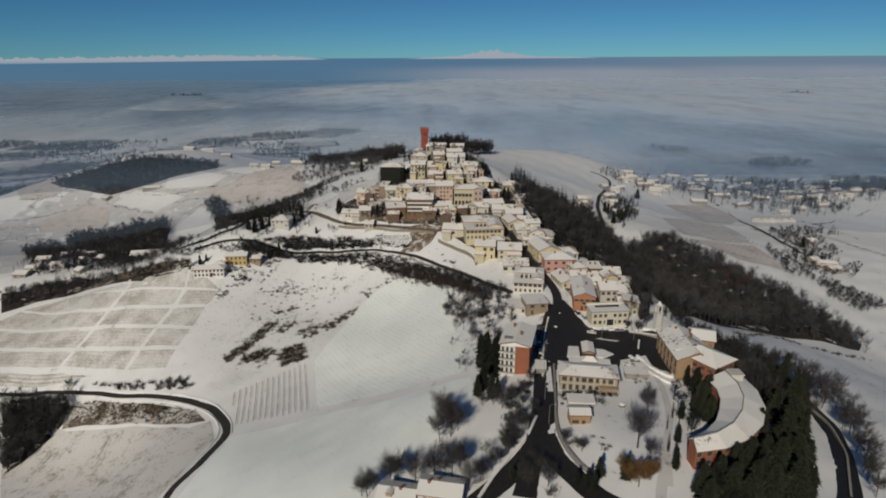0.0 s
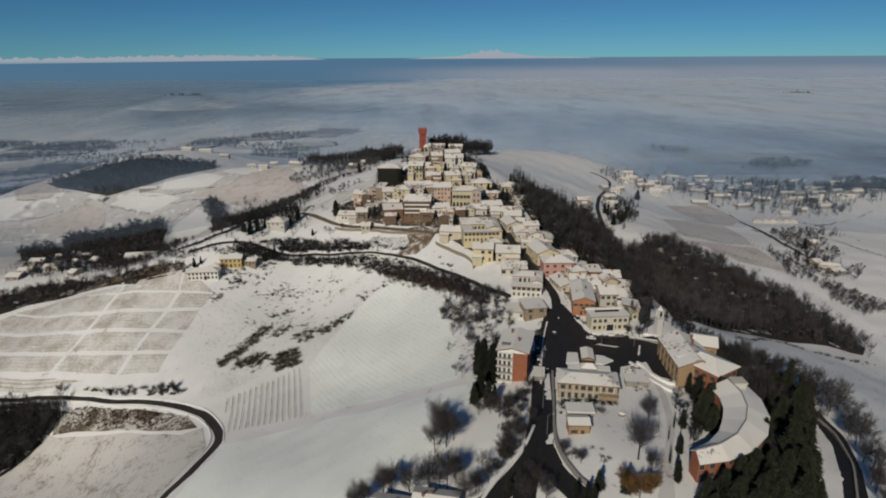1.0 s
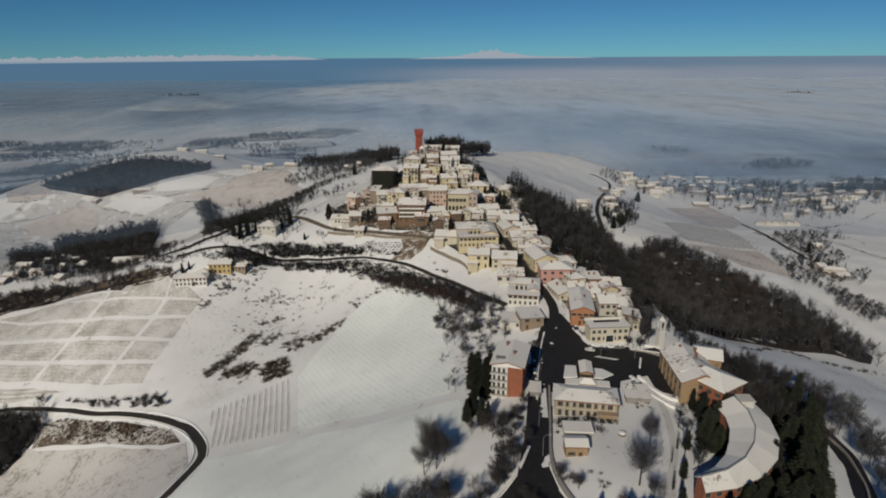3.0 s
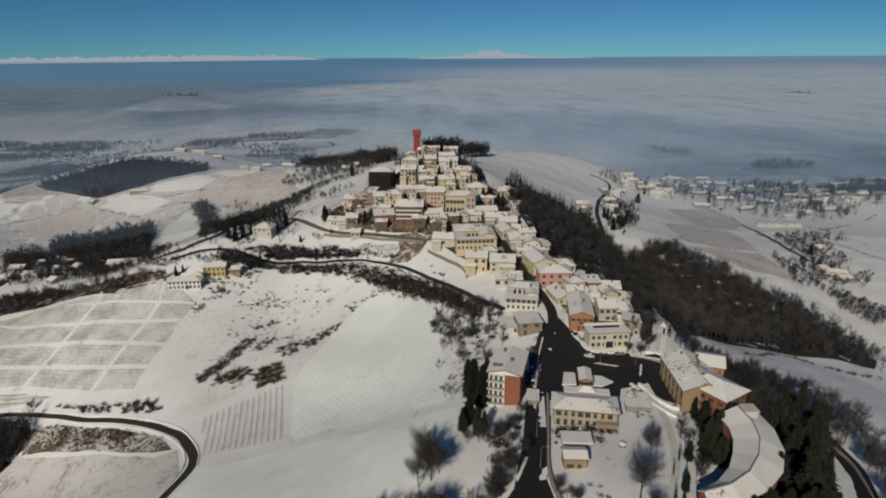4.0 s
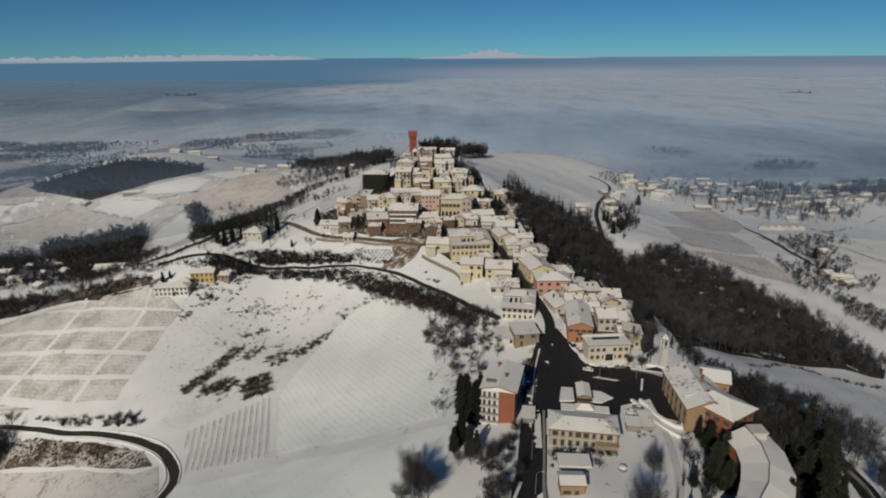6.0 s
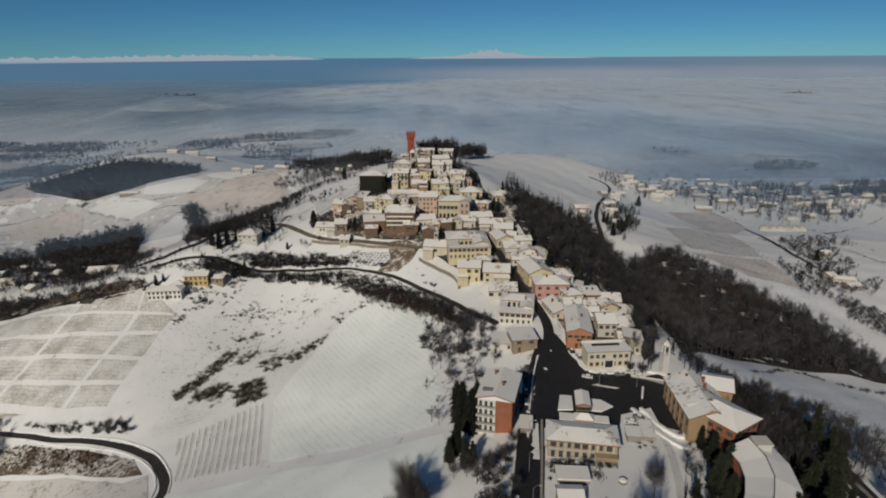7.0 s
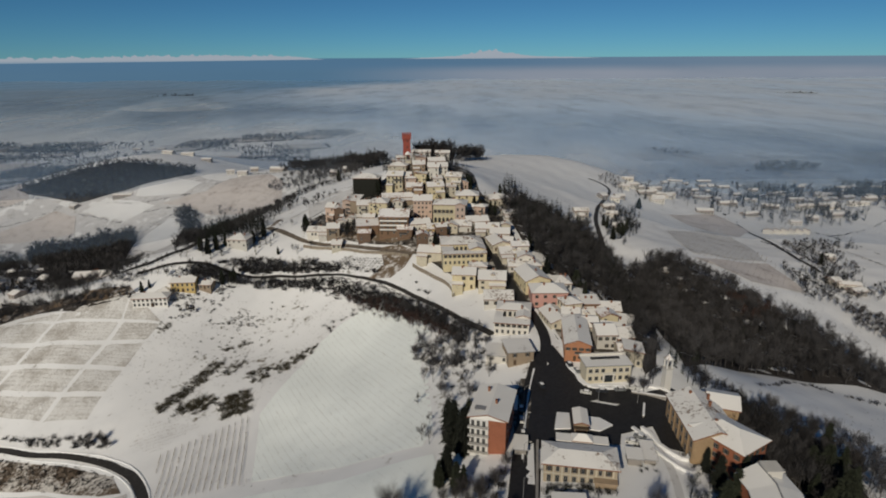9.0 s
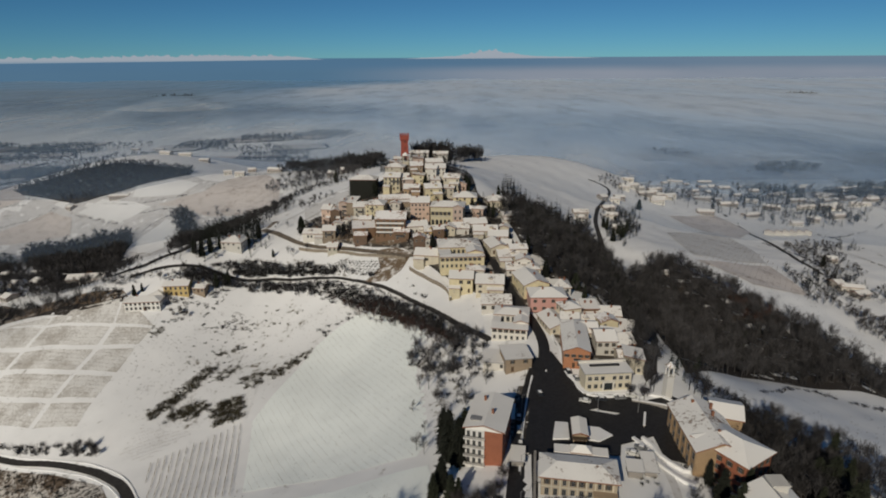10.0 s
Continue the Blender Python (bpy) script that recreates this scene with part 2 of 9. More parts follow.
HILLS += [(-30, 360, 45, -8.7), (150, 330, 45, -13.3), (150, 450, 45, -8.4), (90, 270, 45, 4.8), (-210, 390, 45, 11.0), (0, 510, 45, 20.2), (150, 390, 45, -17.2), (-90, 360, 45, -9.6), (-150, 420, 45, 14.2), (120, 480, 45, -16.1), (-90, 390, 45, -11.0), (-30, 330, 45, -7.4), (-180, 240, 45, -14.7), (0, 150, 45, -8.2), (-150, 120, 45, -7.9), (0, 450, 45, -3.1), (-1180, 2800, 260, 60.0), (1600, 2800, 220, 62.0)]


def height(x, y):
    """The ground's height: broad hills, knolls and hollows, summed."""
    z = 0.45 * math.sin(0.11 * x + 0.04 * y + 2 * math.sin(0.013 * y)) * math.cos(0.09 * y - 0.03 * x) + 0.22 * math.sin(0.23 * x - 0.17 * y) * math.sin(0.05 * x + 0.21 * y)
    for cx, cy, r, a in HILLS:
        z += a * math.exp(-((x - cx) ** 2 + (y - cy) ** 2) / (r * r))
    return z


def heights(x, y):
    z = 0.45 * np.sin(0.11 * x + 0.04 * y + 2 * np.sin(0.013 * y)) * np.cos(0.09 * y - 0.03 * x) + 0.22 * np.sin(0.23 * x - 0.17 * y) * np.sin(0.05 * x + 0.21 * y)
    for cx, cy, r, a in HILLS:
        z += a * np.exp(-((x - cx) ** 2 + (y - cy) ** 2) / (r * r))
    return z


def mesh_from(name, verts, faces, *mats):
    me = bpy.data.meshes.new(name)
    me.from_pydata(verts, [], faces)
    for m in mats:
        me.materials.append(m)
    me.update()
    return me


def spread(low, high, a, b, step, grow):
    """Grid lines, dense from a to b and wider outside."""
    mid = list(np.arange(a, b + 0.1, step))
    left, s = [a], step
    while left[-1] > low:
        s *= grow
        left.append(left[-1] - s)
    right, s = [b], step
    while right[-1] < high:
        s *= grow
        right.append(right[-1] + s)
    return np.array(left[:0:-1] + mid + right[1:])


gx, gy = spread(-6500, 6500, -260, 340, 4.0, 1.05), spread(-900, 4900, 60, 640, 4.0, 1.045)
GX, GY = np.meshgrid(gx, gy)
GZ = heights(GX, GY)
nx, ny = len(gx), len(gy)
grid_faces = [(j * nx + i, j * nx + i + 1, (j + 1) * nx + i + 1, (j + 1) * nx + i) for j in range(ny - 1) for i in range(nx - 1)]
ground = new("ground", mesh_from("ground", np.stack([GX.ravel(), GY.ravel(), GZ.ravel()], 1).tolist(), grid_faces, SNOW))
for p in ground.data.polygons:
    p.use_smooth = True
tagged(ground, "snow-covered rolling hills with thin bare patches of grass", "ground", kind="structure")


TRODDEN = snow_material("trodden_village_ground", snow=(0.46, 0.44, 0.41), earth=(0.07, 0.06, 0.05), bare=0.47, soft=0.05, fine=0.3)
CLEAR = []


def patch(name, outline, material, label, lift=0.12, step=6.0, category="field", kind="structure"):
    """A stretch of land with a cover of its own, laid on the ground."""
    from mathutils import geometry
    pts = [Vector(p) for p in outline]
    n = len(pts)
    edge = []
    for a, b in zip(pts, pts[1:] + pts[:1]):
        k = max(1, int((b - a).length / step))
        edge += [a.lerp(b, i / k) for i in range(k)]
    n = len(edge)
    xs, ys = [p.x for p in edge], [p.y for p in edge]
    mx, my = np.meshgrid(np.arange(min(xs), max(xs), step), np.arange(min(ys), max(ys), step))
    keep = inside_many(mx, my, [tuple(p) for p in pts])
    inner = [Vector((float(a), float(b))) for a, b in zip(mx[keep], my[keep])]
    v, _, fs, *_ = geometry.delaunay_2d_cdt(edge + inner, [], [list(range(n))], 1, 0.01)
    vx, vy = np.array([p.x for p in v]), np.array([p.y for p in v])
    verts = np.stack([vx, vy, heights(vx, vy) + lift], 1).tolist()
    fs = [f if (v[f[1]] - v[f[0]]).cross(v[f[2]] - v[f[0]]) > 0 else f[::-1] for f in fs]
    ob = new(name, mesh_from(name, verts, fs, material))
    for p in ob.data.polygons:
        p.use_smooth = True
    return tagged(ob, label, category, kind=kind)


def inside(x, y, poly):
    hit, j = False, len(poly) - 1
    for i in range(len(poly)):
        xi, yi, xj, yj = poly[i][0], poly[i][1], poly[j][0], poly[j][1]
        if (yi > y) != (yj > y) and x < (xj - xi) * (y - yi) / (yj - yi) + xi:
            hit = not hit
        j = i
    return hit


def inside_many(x, y, poly):
    hit = np.zeros(x.shape, bool)
    for (xi, yi), (xj, yj) in zip(poly, poly[-1:] + poly[:-1]):
        if yi != yj:
            hit ^= ((yi > y) != (yj > y)) & (x < (xj - xi) * (y - yi) / (yj - yi) + xi)
    return hit


def smooth_line(points, step=3.0):
    """A smooth line through the points, in even steps."""
    p = [Vector(q) for q in points]
    p = [p[0] * 2 - p[1]] + p + [p[-1] * 2 - p[-2]]
    out = []
    for a, b, c, d in zip(p, p[1:], p[2:], p[3:]):
        k = max(2, int((c - b).length / step))
        for i in range(k):
            t = i / k
            out.append(0.5 * ((2 * b) + (c - a) * t + (2 * a - 5 * b + 4 * c - d) * t * t + (3 * b - a - 3 * c + d) * t ** 3))
    out.append(p[-2])
    return out


def strip(name, points, width, material, label, lift=0.22, raised=0.0, offset=0.0, category="road", kind="structure", wobble=0.0):
    """A road, path, bank or wall that follows a line over the ground."""
    line = smooth_line(points)
    verts, faces = [], []
    prof = [(-0.5, 0.0), (0.5, 0.0)] if raised == 0 else [(-0.5, -0.6), (-0.42, raised), (0.42, raised), (0.5, -0.6)]
    k = len(prof)
    r = random.Random(len(points) * 7 + int(width * 10))
    for i, p in enumerate(line):
        d = (line[min(i + 1, len(line) - 1)] - line[max(i - 1, 0)]).normalized()
        side = Vector((d.y, -d.x))
        w = width * (1 + wobble * (r.random() - 0.5))
        for u, up in prof:
            q = p + side * (offset + u * w)
            base = height(q.x, q.y) if raised else 0.5 * (height(q.x, q.y) + height(p.x, p.y))
            verts.append((q.x, q.y, base + lift + up * (1 + wobble * (r.random() - 0.5))))
        if i:
            for s in range(k - 1):
                a = (i - 1) * k + s
                faces.append((a, a + 1, a + k + 1, a + k))
    ob = new(name, mesh_from(name, verts, faces, material, SNOW_CLEAN))
    for i, q in enumerate(ob.data.polygons):
        q.use_smooth = raised == 0
        q.material_index = int(raised > 1.5 and i % (k - 1) == 1)
    if category == "road":
        CLEAR.extend((p.x, p.y, width / 2 + 1.6) for p in line)
    return tagged(ob, label, category, kind=kind)


# roads and squares
strip("road", [(24, 140), (29, 155), (32, 167), (36, 183), (40, 205), (45, 231), (51, 255), (57, 274)], 9.0, ASPHALT, "wide dark wet asphalt street through the village")
strip("road", [(56, 267), (59, 285), (58, 303), (54.5, 318), (50.5, 337), (47, 356), (44, 372), (39, 390), (34, 407)], 4.6, ASPHALT, "narrow dark street climbing between the houses", lift=0.26)
strip("road", [(57, 423), (58, 400), (58.5, 388), (60, 367)], 2.4, ASPHALT, "dark narrow lane along the edge of the village", lift=0.28)
strip("road", [(32, 165), (25, 156), (17, 148), (11, 143), (2, 136)], 7.5, ASPHALT, "dark asphalt road running down from the junction", lift=0.27)
strip("road", [(33, 166), (35, 153), (39, 144), (43, 136), (50, 130)], 7.0, ASPHALT, "dark asphalt road bending away from the junction", lift=0.31)
patch("square", [(52, 264), (59, 264), (62, 252), (65, 239), (76, 235), (84, 238), (90, 232), (93, 220), (93, 209), (85, 212), (85, 223), (73, 218), (71, 212), (47, 215), (41, 214), (47, 242)], ASPHALT, "dark wet asphalt village square", 0.33, 4, "square")
strip("road", [(-284, 308), (-263, 308), (-224, 301), (-183, 286), (-157, 279), (-135, 271), (-119, 261), (-108, 249), (-101, 236), (-101, 224), (-104, 210), (-109, 198), (-110, 186), (-112, 177)], 4.2, ASPHALT_GREY, "narrow grey asphalt road bending across the slope")
strip("road", [(140, 210), (140, 195), (139, 183), (132, 166), (125, 153), (118, 141), (106, 127)], 6.5, ASPHALT, "dark asphalt road curving below the conifers")
strip("road", [(-176, 398), (-155, 402), (-134, 404), (-112, 402.5), (-87, 404.5), (-60, 397), (-41, 388.5), (-22, 375.5), (-7, 361), (9, 338), (25, 313), (37, 294)], 4.0, ASPHALT_GREY, "hillside road with a hedge on both sides")
strip("road", [(137, 470), (141, 503), (148, 550), (166, 615), (190, 677), (209, 730), (204, 747), (189, 750)], 4.5, ASPHALT_GREY, "country road climbing over the ridge")
strip("road", [(106, 279), (112, 300), (120, 322), (128, 377), (130, 419), (137, 470)], 3.5, ASPHALT_GREY, "lane descending along the wood")
strip("road", [(359, 755), (354, 708), (348, 668), (347, 627), (328, 549), (323, 504)], 4.0, ASPHALT_GREY, "straight country lane between snowy fields")
strip("road", [(-112, 462), (-91, 443), (-73, 430), (-52, 419), (-32, 409), (-17, 400), (-4, 393), (6, 392)], 6.0, EARTH_ROAD, "gritted road with a retaining wall below the village")
strip("road", [(2, 390), (11, 375), (19, 362), (32, 360), (43, 361)], 2.6, ASPHALT, "dark narrow lane at the foot of the great house", lift=0.3)
strip("road", [(-109, 464), (-107, 487), (-91, 511), (-73, 525), (-60, 536)], 3.5, SOIL, "sunken earth lane along a field")
strip("track", [(64, 139), (67, 149), (71, 160), (77, 174), (81, 189), (83, 200), (83, 211), (83, 221)], 2.4, SNOW_GREY, "trodden path round the snowy garden", lift=0.2, category='path')
strip("path", [(69, 157), (65, 146), (61, 137), (59, 131)], 3.0, SNOW_GREY, "snowy drive beside the garden wall", lift=0.25, category='path')
strip("road", [(-242, 455), (-198, 412), (-177, 408), (-162, 414), (-151, 421), (-150, 436)], 5.0, ASPHALT_GREY, "grey lane rising from the valley houses")
# fields and banks
patch("field", [(230, 599), (319, 679), (300, 570), (280, 512), (212, 495)], SNOW_GREY, "grey field with thin snow over ploughed rows", 0.5, 10, "field")
patch("field", [(-620, 570), (-600, 700), (-570, 850), (-480, 830), (-400, 860), (-335, 870), (-285, 800), (-160, 700), (-140, 600), (-200, 560), (-300, 600), (-400, 560)], VALLEY_SNOW, "thin grey snow over the valley fields", 0.12, 9, "field")
patch("field", [(-459, 807), (-438, 831), (-385, 804), (-344, 770), (-378, 760)], SNOW_CLEAN, "smooth white field below the wood", 0.5, 8, "field")
patch("field", [(-392, 819), (-399, 849), (-352, 858), (-288, 790), (-306, 772), (-356, 799)], SNOW_CLEAN, "smooth white field beside the wood", 0.5, 8, "field")
patch("field", [(-313, 630), (-318, 691), (-302, 715), (-271, 683), (-251, 638), (-265, 597)], SNOW_CLEAN, "rounded white field above the valley wood", 0.5, 8, "field")
patch("field", [(-553, 704), (-496, 715), (-441, 695), (-358, 575), (-326, 479), (-327, 445), (-353, 442)], SNOW_GREY, "grey snow-dusted field in the valley", 0.5, 10, "field")
patch("field", [(-544, 768), (-499, 813), (-462, 796), (-444, 757), (-526, 741)], FIELD_ROSE, "ploughed field with thin snow", 0.5, 10, "field")
patch("bank", [(-25, 405), (-13, 404), (-2, 394), (-8, 381), (-16, 375), (-30, 381), (-21, 388)], SOIL, "bare brown slope below the village", 0.15, 4, "slope")
patch("bank", [(-310, 418), (-279, 425), (-216, 391), (-175, 386), (-169, 380), (-186, 377), (-230, 385), (-284, 404), (-308, 401)], SOIL, "brown bank of withered grass", 0.15, 4, "slope")
patch("bank", [(-211, 289), (-180, 281), (-151, 272), (-127, 262), (-117, 250), (-127, 251), (-159, 263), (-192, 272), (-207, 275)], ROUGH_BANK, "bank of withered grass under thin snow", 0.14, 4, "slope")
patch("field", [(-125, 299), (-126, 319), (-114, 348), (-101, 374), (-71, 380), (-46, 366), (-52, 350), (-77, 327), (-75, 291), (-105, 290)], SNOW_THIN, "rough slope with tufts through the snow", 0.14, 4, "slope")
patch("field", [(0, 312), (11, 313), (28, 283), (25, 246), (20, 218), (14, 210), (11, 235), (6, 270)], SNOW_THIN, "steep slope with thin snow under bare trees", 0.14, 4, "slope")
patch("field", [(-247, 280), (-231, 288), (-202, 272), (-158, 261), (-124, 247), (-114, 249), (-105, 230), (-110, 211), (-116, 193), (-213, 233)], MEADOW, "meadow with dry grass showing through thin snow", 0.13, 4, "field")
patch("field", [(-60, 418), (-27, 400), (-21, 385), (-32, 384), (-66, 401), (-93, 415), (-94, 424)], SNOW_THIN, "terraced plot speckled with tufts", 0.14, 4, "field")
patch("village_ground", [(-83, 459), (-75, 469), (-59, 472), (-50, 483), (-26, 500), (-34, 560), (-30, 600), (24, 600), (36, 560), (42, 482), (55, 461), (56, 397), (62, 367), (76, 337), (98, 323), (95, 287), (87, 269), (71, 265), (64, 284), (63, 311), (48, 324), (38, 332), (21, 355), (8, 380), (-8, 401), (-28, 410), (-51, 423), (-74, 435)], TRODDEN, "trodden snow and wet ground between the houses", 0.16, 4, "ground")
patch("yard", [(37.5, 214), (42.5, 214), (46, 232), (51, 256), (45, 258), (40, 240)], TRODDEN, "dark trodden yard between the flats and the street", 0.24, 4, "ground")
patch("yard", [(34, 279), (45, 294), (59, 295), (51, 257), (44, 237), (38, 231), (38, 254)], SNOW_THIN, "trodden yard behind the flats", 0.16, 4, "ground")
patch("field", [(-335, 768), (-272, 754), (-250, 781), (-202, 784), (-174, 740), (-158, 668), (-246, 689), (-300, 740)], FIELD_ROSE, "rose-grey vineyard field under thin snow", 0.5, 8, "field")
patch("field", [(-827, 1338), (-827, 1425), (-839, 1605), (-893, 1622), (-924, 1497), (-916, 1358)], SNOW_GREY, "grey field behind the wood", 0.5, 10, "field")
patch("field", [(-98, 230), (-57, 229), (-20, 218), (11, 219), (14, 204), (3, 180), (-16, 168), (-29, 151), (-105, 185), (-102, 203), (-97, 221)], SNOW_FRESH, "smooth fresh snow on the near field", 0.14, 4, "field")
YOUNG_VINES = [(-71, 290), (-66, 308), (-52, 344), (-44, 353), (-32, 359), (-22, 357), (-7, 347), (4, 328), (8, 312), (6, 300), (11, 235), (7, 226), (-21, 228), (-59, 239)]
patch("field", YOUNG_VINES, SNOW_FRESH, "smooth fresh snow on the sloping field", 0.14, 4, "field")
patch("field", [(-832, 1134), (-784, 1161), (-550, 843), (-570, 823), (-602, 824)], FIELD_ROSE, "rose-grey field in the valley", 0.5, 10, "field")
patch("field", [(-117, 489), (-114, 554), (-96, 573), (-60, 556), (-57, 515), (-76, 508), (-99, 478)], SNOW_CLEAN, "grey field under the castle wood", 0.5, 8, "field")
patch("field", [(206, 478), (279, 506), (279, 449), (235, 445)], FIELD_ROSE, "grey field with thin snow", 0.5, 8, "field")
patch("field", [(271, 702), (344, 744), (353, 677), (323, 642), (284, 668)], FIELD_ROSE, "rose-grey field between lanes", 0.5, 8, "field")
patch("field", [(-95, 522), (-68, 526), (-49, 531), (-38, 493), (-53, 488), (-71, 481), (-82, 465)], SNOW_GREY, "grey sloping field below the castle", 0.5, 10, "field")
patch("square", [(80, 234), (90, 243), (100, 247), (104, 244), (105, 235), (101, 221), (95, 216), (93, 222), (88, 224), (80, 223)], ASPHALT, "dark wet asphalt before the church", 0.36, 4, "square")
patch("square", [(68, 246), (81, 246), (90, 242), (83, 234), (71, 238)], ASPHALT, "dark wet asphalt before the bank", 0.3, 4, "square")
patch("yard", [(-59, 448), (-38, 440), (-6, 428), (-3, 407), (-17, 407), (-36, 418), (-56, 428)], SOIL, "brown trodden yard between old houses", 0.2, 4, "ground")
patch("wood_floor", [(15, 225), (27, 208), (36, 208), (44, 217), (41, 194), (15, 200)], SNOW_THIN, "thin snow under garden trees", 0.2, 4, "ground")
patch("square", [(56, 276), (61, 278), (64, 264), (68, 248), (71, 239), (63, 237), (58, 253)], ASPHALT, "dark wet asphalt where the street meets the square", 0.34, 4, "square")
# snow banks and low walls beside the roads
strip("snow_bank", [(45, 215), (41, 190), (38, 172), (38, 161), (41, 149), (45, 143)], 0.9, KERB, "low garden wall capped with snow", lift=0.2, raised=1.0, category='wall')
strip("snow_bank", [(32, 177), (28, 168), (22, 160), (15, 151), (10, 143)], 1.2, SNOW_CLEAN, "ridge of ploughed snow beside the road", lift=0.2, raised=0.5, wobble=0.5, category='snow')
strip("snow_bank", [(64, 262), (66, 255), (68, 248), (74, 245.5), (84, 246)], 1.5, SNOW_CLEAN, "heaped snow along the pavement before the bank", lift=0.3, raised=0.5, wobble=0.8, category='snow')
strip("snow_bank", [(86, 244), (92, 247), (99, 243), (104, 236)], 1.6, SNOW_CLEAN, "heaped snow at the edge of the square", lift=0.3, raised=0.5, wobble=0.8, category='snow')
strip("snow_bank", [(78, 222), (80.5, 216), (82, 209), (85, 203), (89, 200), (93, 203)], 1.4, SNOW_CLEAN, "snow-capped wall on the inner side of the church drive", lift=0.2, raised=0.8, category='wall')
strip("snow_bank", [(81, 222), (83, 218), (84, 213), (87, 208), (90, 206), (94, 213), (95, 220)], 1.3, SNOW_CLEAN, "curving snow-capped wall of the church drive", lift=0.2, raised=0.9, category='wall')
strip("snow_bank", [(142, 212), (141, 196), (141, 185), (135, 167), (127, 153), (119, 140)], 0.8, KERB, "pale low wall along the curving road", lift=0.2, raised=0.8, offset=1.2, category='wall')
strip("snow_bank", [(60, 268), (60, 280), (59, 293)], 1.0, SNOW_CLEAN, "ridge of ploughed snow along the street", lift=0.2, raised=0.5, wobble=0.5, offset=5.0, category='snow')
strip("wall", [(-3, 379), (7, 365), (18, 348), (20, 337)], 0.8, STONE, "stone retaining wall of a terrace", lift=0.2, raised=2.2, category='wall')
strip("wall", [(-78, 426), (-55, 415), (-32, 403), (-16, 395), (-6, 389)], 0.6, STONE, "long retaining wall below the road", lift=0.2, raised=1.5, category='wall')
strip("snow_bank", [(-264, 309), (-226, 303), (-184, 288), (-158, 281), (-135, 274), (-118, 264), (-104, 248), (-98, 233)], 0.55, SNOW, "ridge of ploughed snow beside the road", lift=0.12, raised=0.22, wobble=0.9, category='snow')
strip("snow_bank", [(-262, 305), (-223, 298), (-181, 283), (-155, 275), (-135, 268), (-120, 258), (-110, 247), (-105, 235), (-105, 225), (-108, 213), (-112, 200)], 0.55, SNOW, "ridge of ploughed snow beside the road", lift=0.12, raised=0.22, wobble=0.9, category='snow')
strip("snow_bank", [(39, 206), (43, 229), (47, 248), (51, 263)], 0.8, SNOW_CLEAN, "ridge of ploughed snow beside the street", lift=0.2, raised=0.4, wobble=0.7, category='snow')
patch("wood_floor", [(56, 476), (77, 504), (109, 515), (134, 511), (127, 421), (150, 419), (169, 449), (100, 263), (93, 255), (98, 295), (96, 344), (75, 348), (64, 393)], WOOD_GROUND, "dark mottled ground under the trees", 0.1, 8, "ground")
patch("wood_floor", [(111, 229), (123, 223), (133, 207), (137, 195), (136, 188), (128, 189), (121, 196), (111, 203), (107, 215)], WOOD_GROUND, "dark mottled ground under the trees", 0.1, 8, "ground")
patch("wood_floor", [(-479, 718), (-464, 736), (-423, 730), (-398, 739), (-354, 727), (-320, 670), (-253, 490), (-244, 444), (-269, 456), (-364, 581), (-455, 685)], WOOD_GROUND, "dark mottled ground under the trees", 0.7, 8, "ground")
patch("wood_floor", [(-329, 409), (-304, 410), (-273, 416), (-212, 383), (-173, 382), (-170, 377), (-203, 372), (-256, 394), (-293, 393), (-314, 386)], WOOD_GROUND, "dark mottled ground under the trees", 0.1, 8, "ground")
patch("wood_floor", [(-259, 302), (-237, 298), (-211, 291), (-206, 282), (-211, 274), (-219, 264), (-228, 254)], WOOD_GROUND, "dark mottled ground under the trees", 0.1, 8, "ground")
patch("wood_floor", [(119, 244), (126, 246), (131, 235), (144, 228), (152, 216), (147, 207), (127, 201), (117, 208), (122, 223), (118, 240)], WOOD_GROUND, "dark mottled ground under the trees", 0.1, 8, "ground")

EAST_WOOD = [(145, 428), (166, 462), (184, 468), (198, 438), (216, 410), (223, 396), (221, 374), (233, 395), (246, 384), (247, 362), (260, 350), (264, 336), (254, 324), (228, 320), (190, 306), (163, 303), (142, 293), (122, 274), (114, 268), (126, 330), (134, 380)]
patch("wood_floor", EAST_WOOD, WOOD_GROUND, "dark mottled ground under the trees", 0.1, 8, "ground")

# ---- building blocks ----
def box(v, f, x0, x1, y0, y1, z0, z1):
    n = len(v)
    v += [(x0, y0, z0), (x1, y0, z0), (x1, y1, z0), (x0, y1, z0), (x0, y0, z1), (x1, y0, z1), (x1, y1, z1), (x0, y1, z1)]
    f += [(n, n + 3, n + 2, n + 1), (n + 4, n + 5, n + 6, n + 7), (n, n + 1, n + 5, n + 4), (n + 1, n + 2, n + 6, n + 5), (n + 2, n + 3, n + 7, n + 6), (n + 3, n, n + 4, n + 7)]


def solid(name, boxes, *mats):
    v, f = [], []
    for b in boxes:
        box(v, f, *b)
    return mesh_from(name, v, f, *mats)


def part(name, data, parent, m=None, label=""):
    ob = new(name, data)
    ob.parent = parent
    if m is not None:
        ob.matrix_local = m
    if label:
        ob["label"] = label
    return ob


MESHES = {}


def shared(key, make):
    if key not in MESHES:
        MESHES[key] = make()
    return MESHES[key]


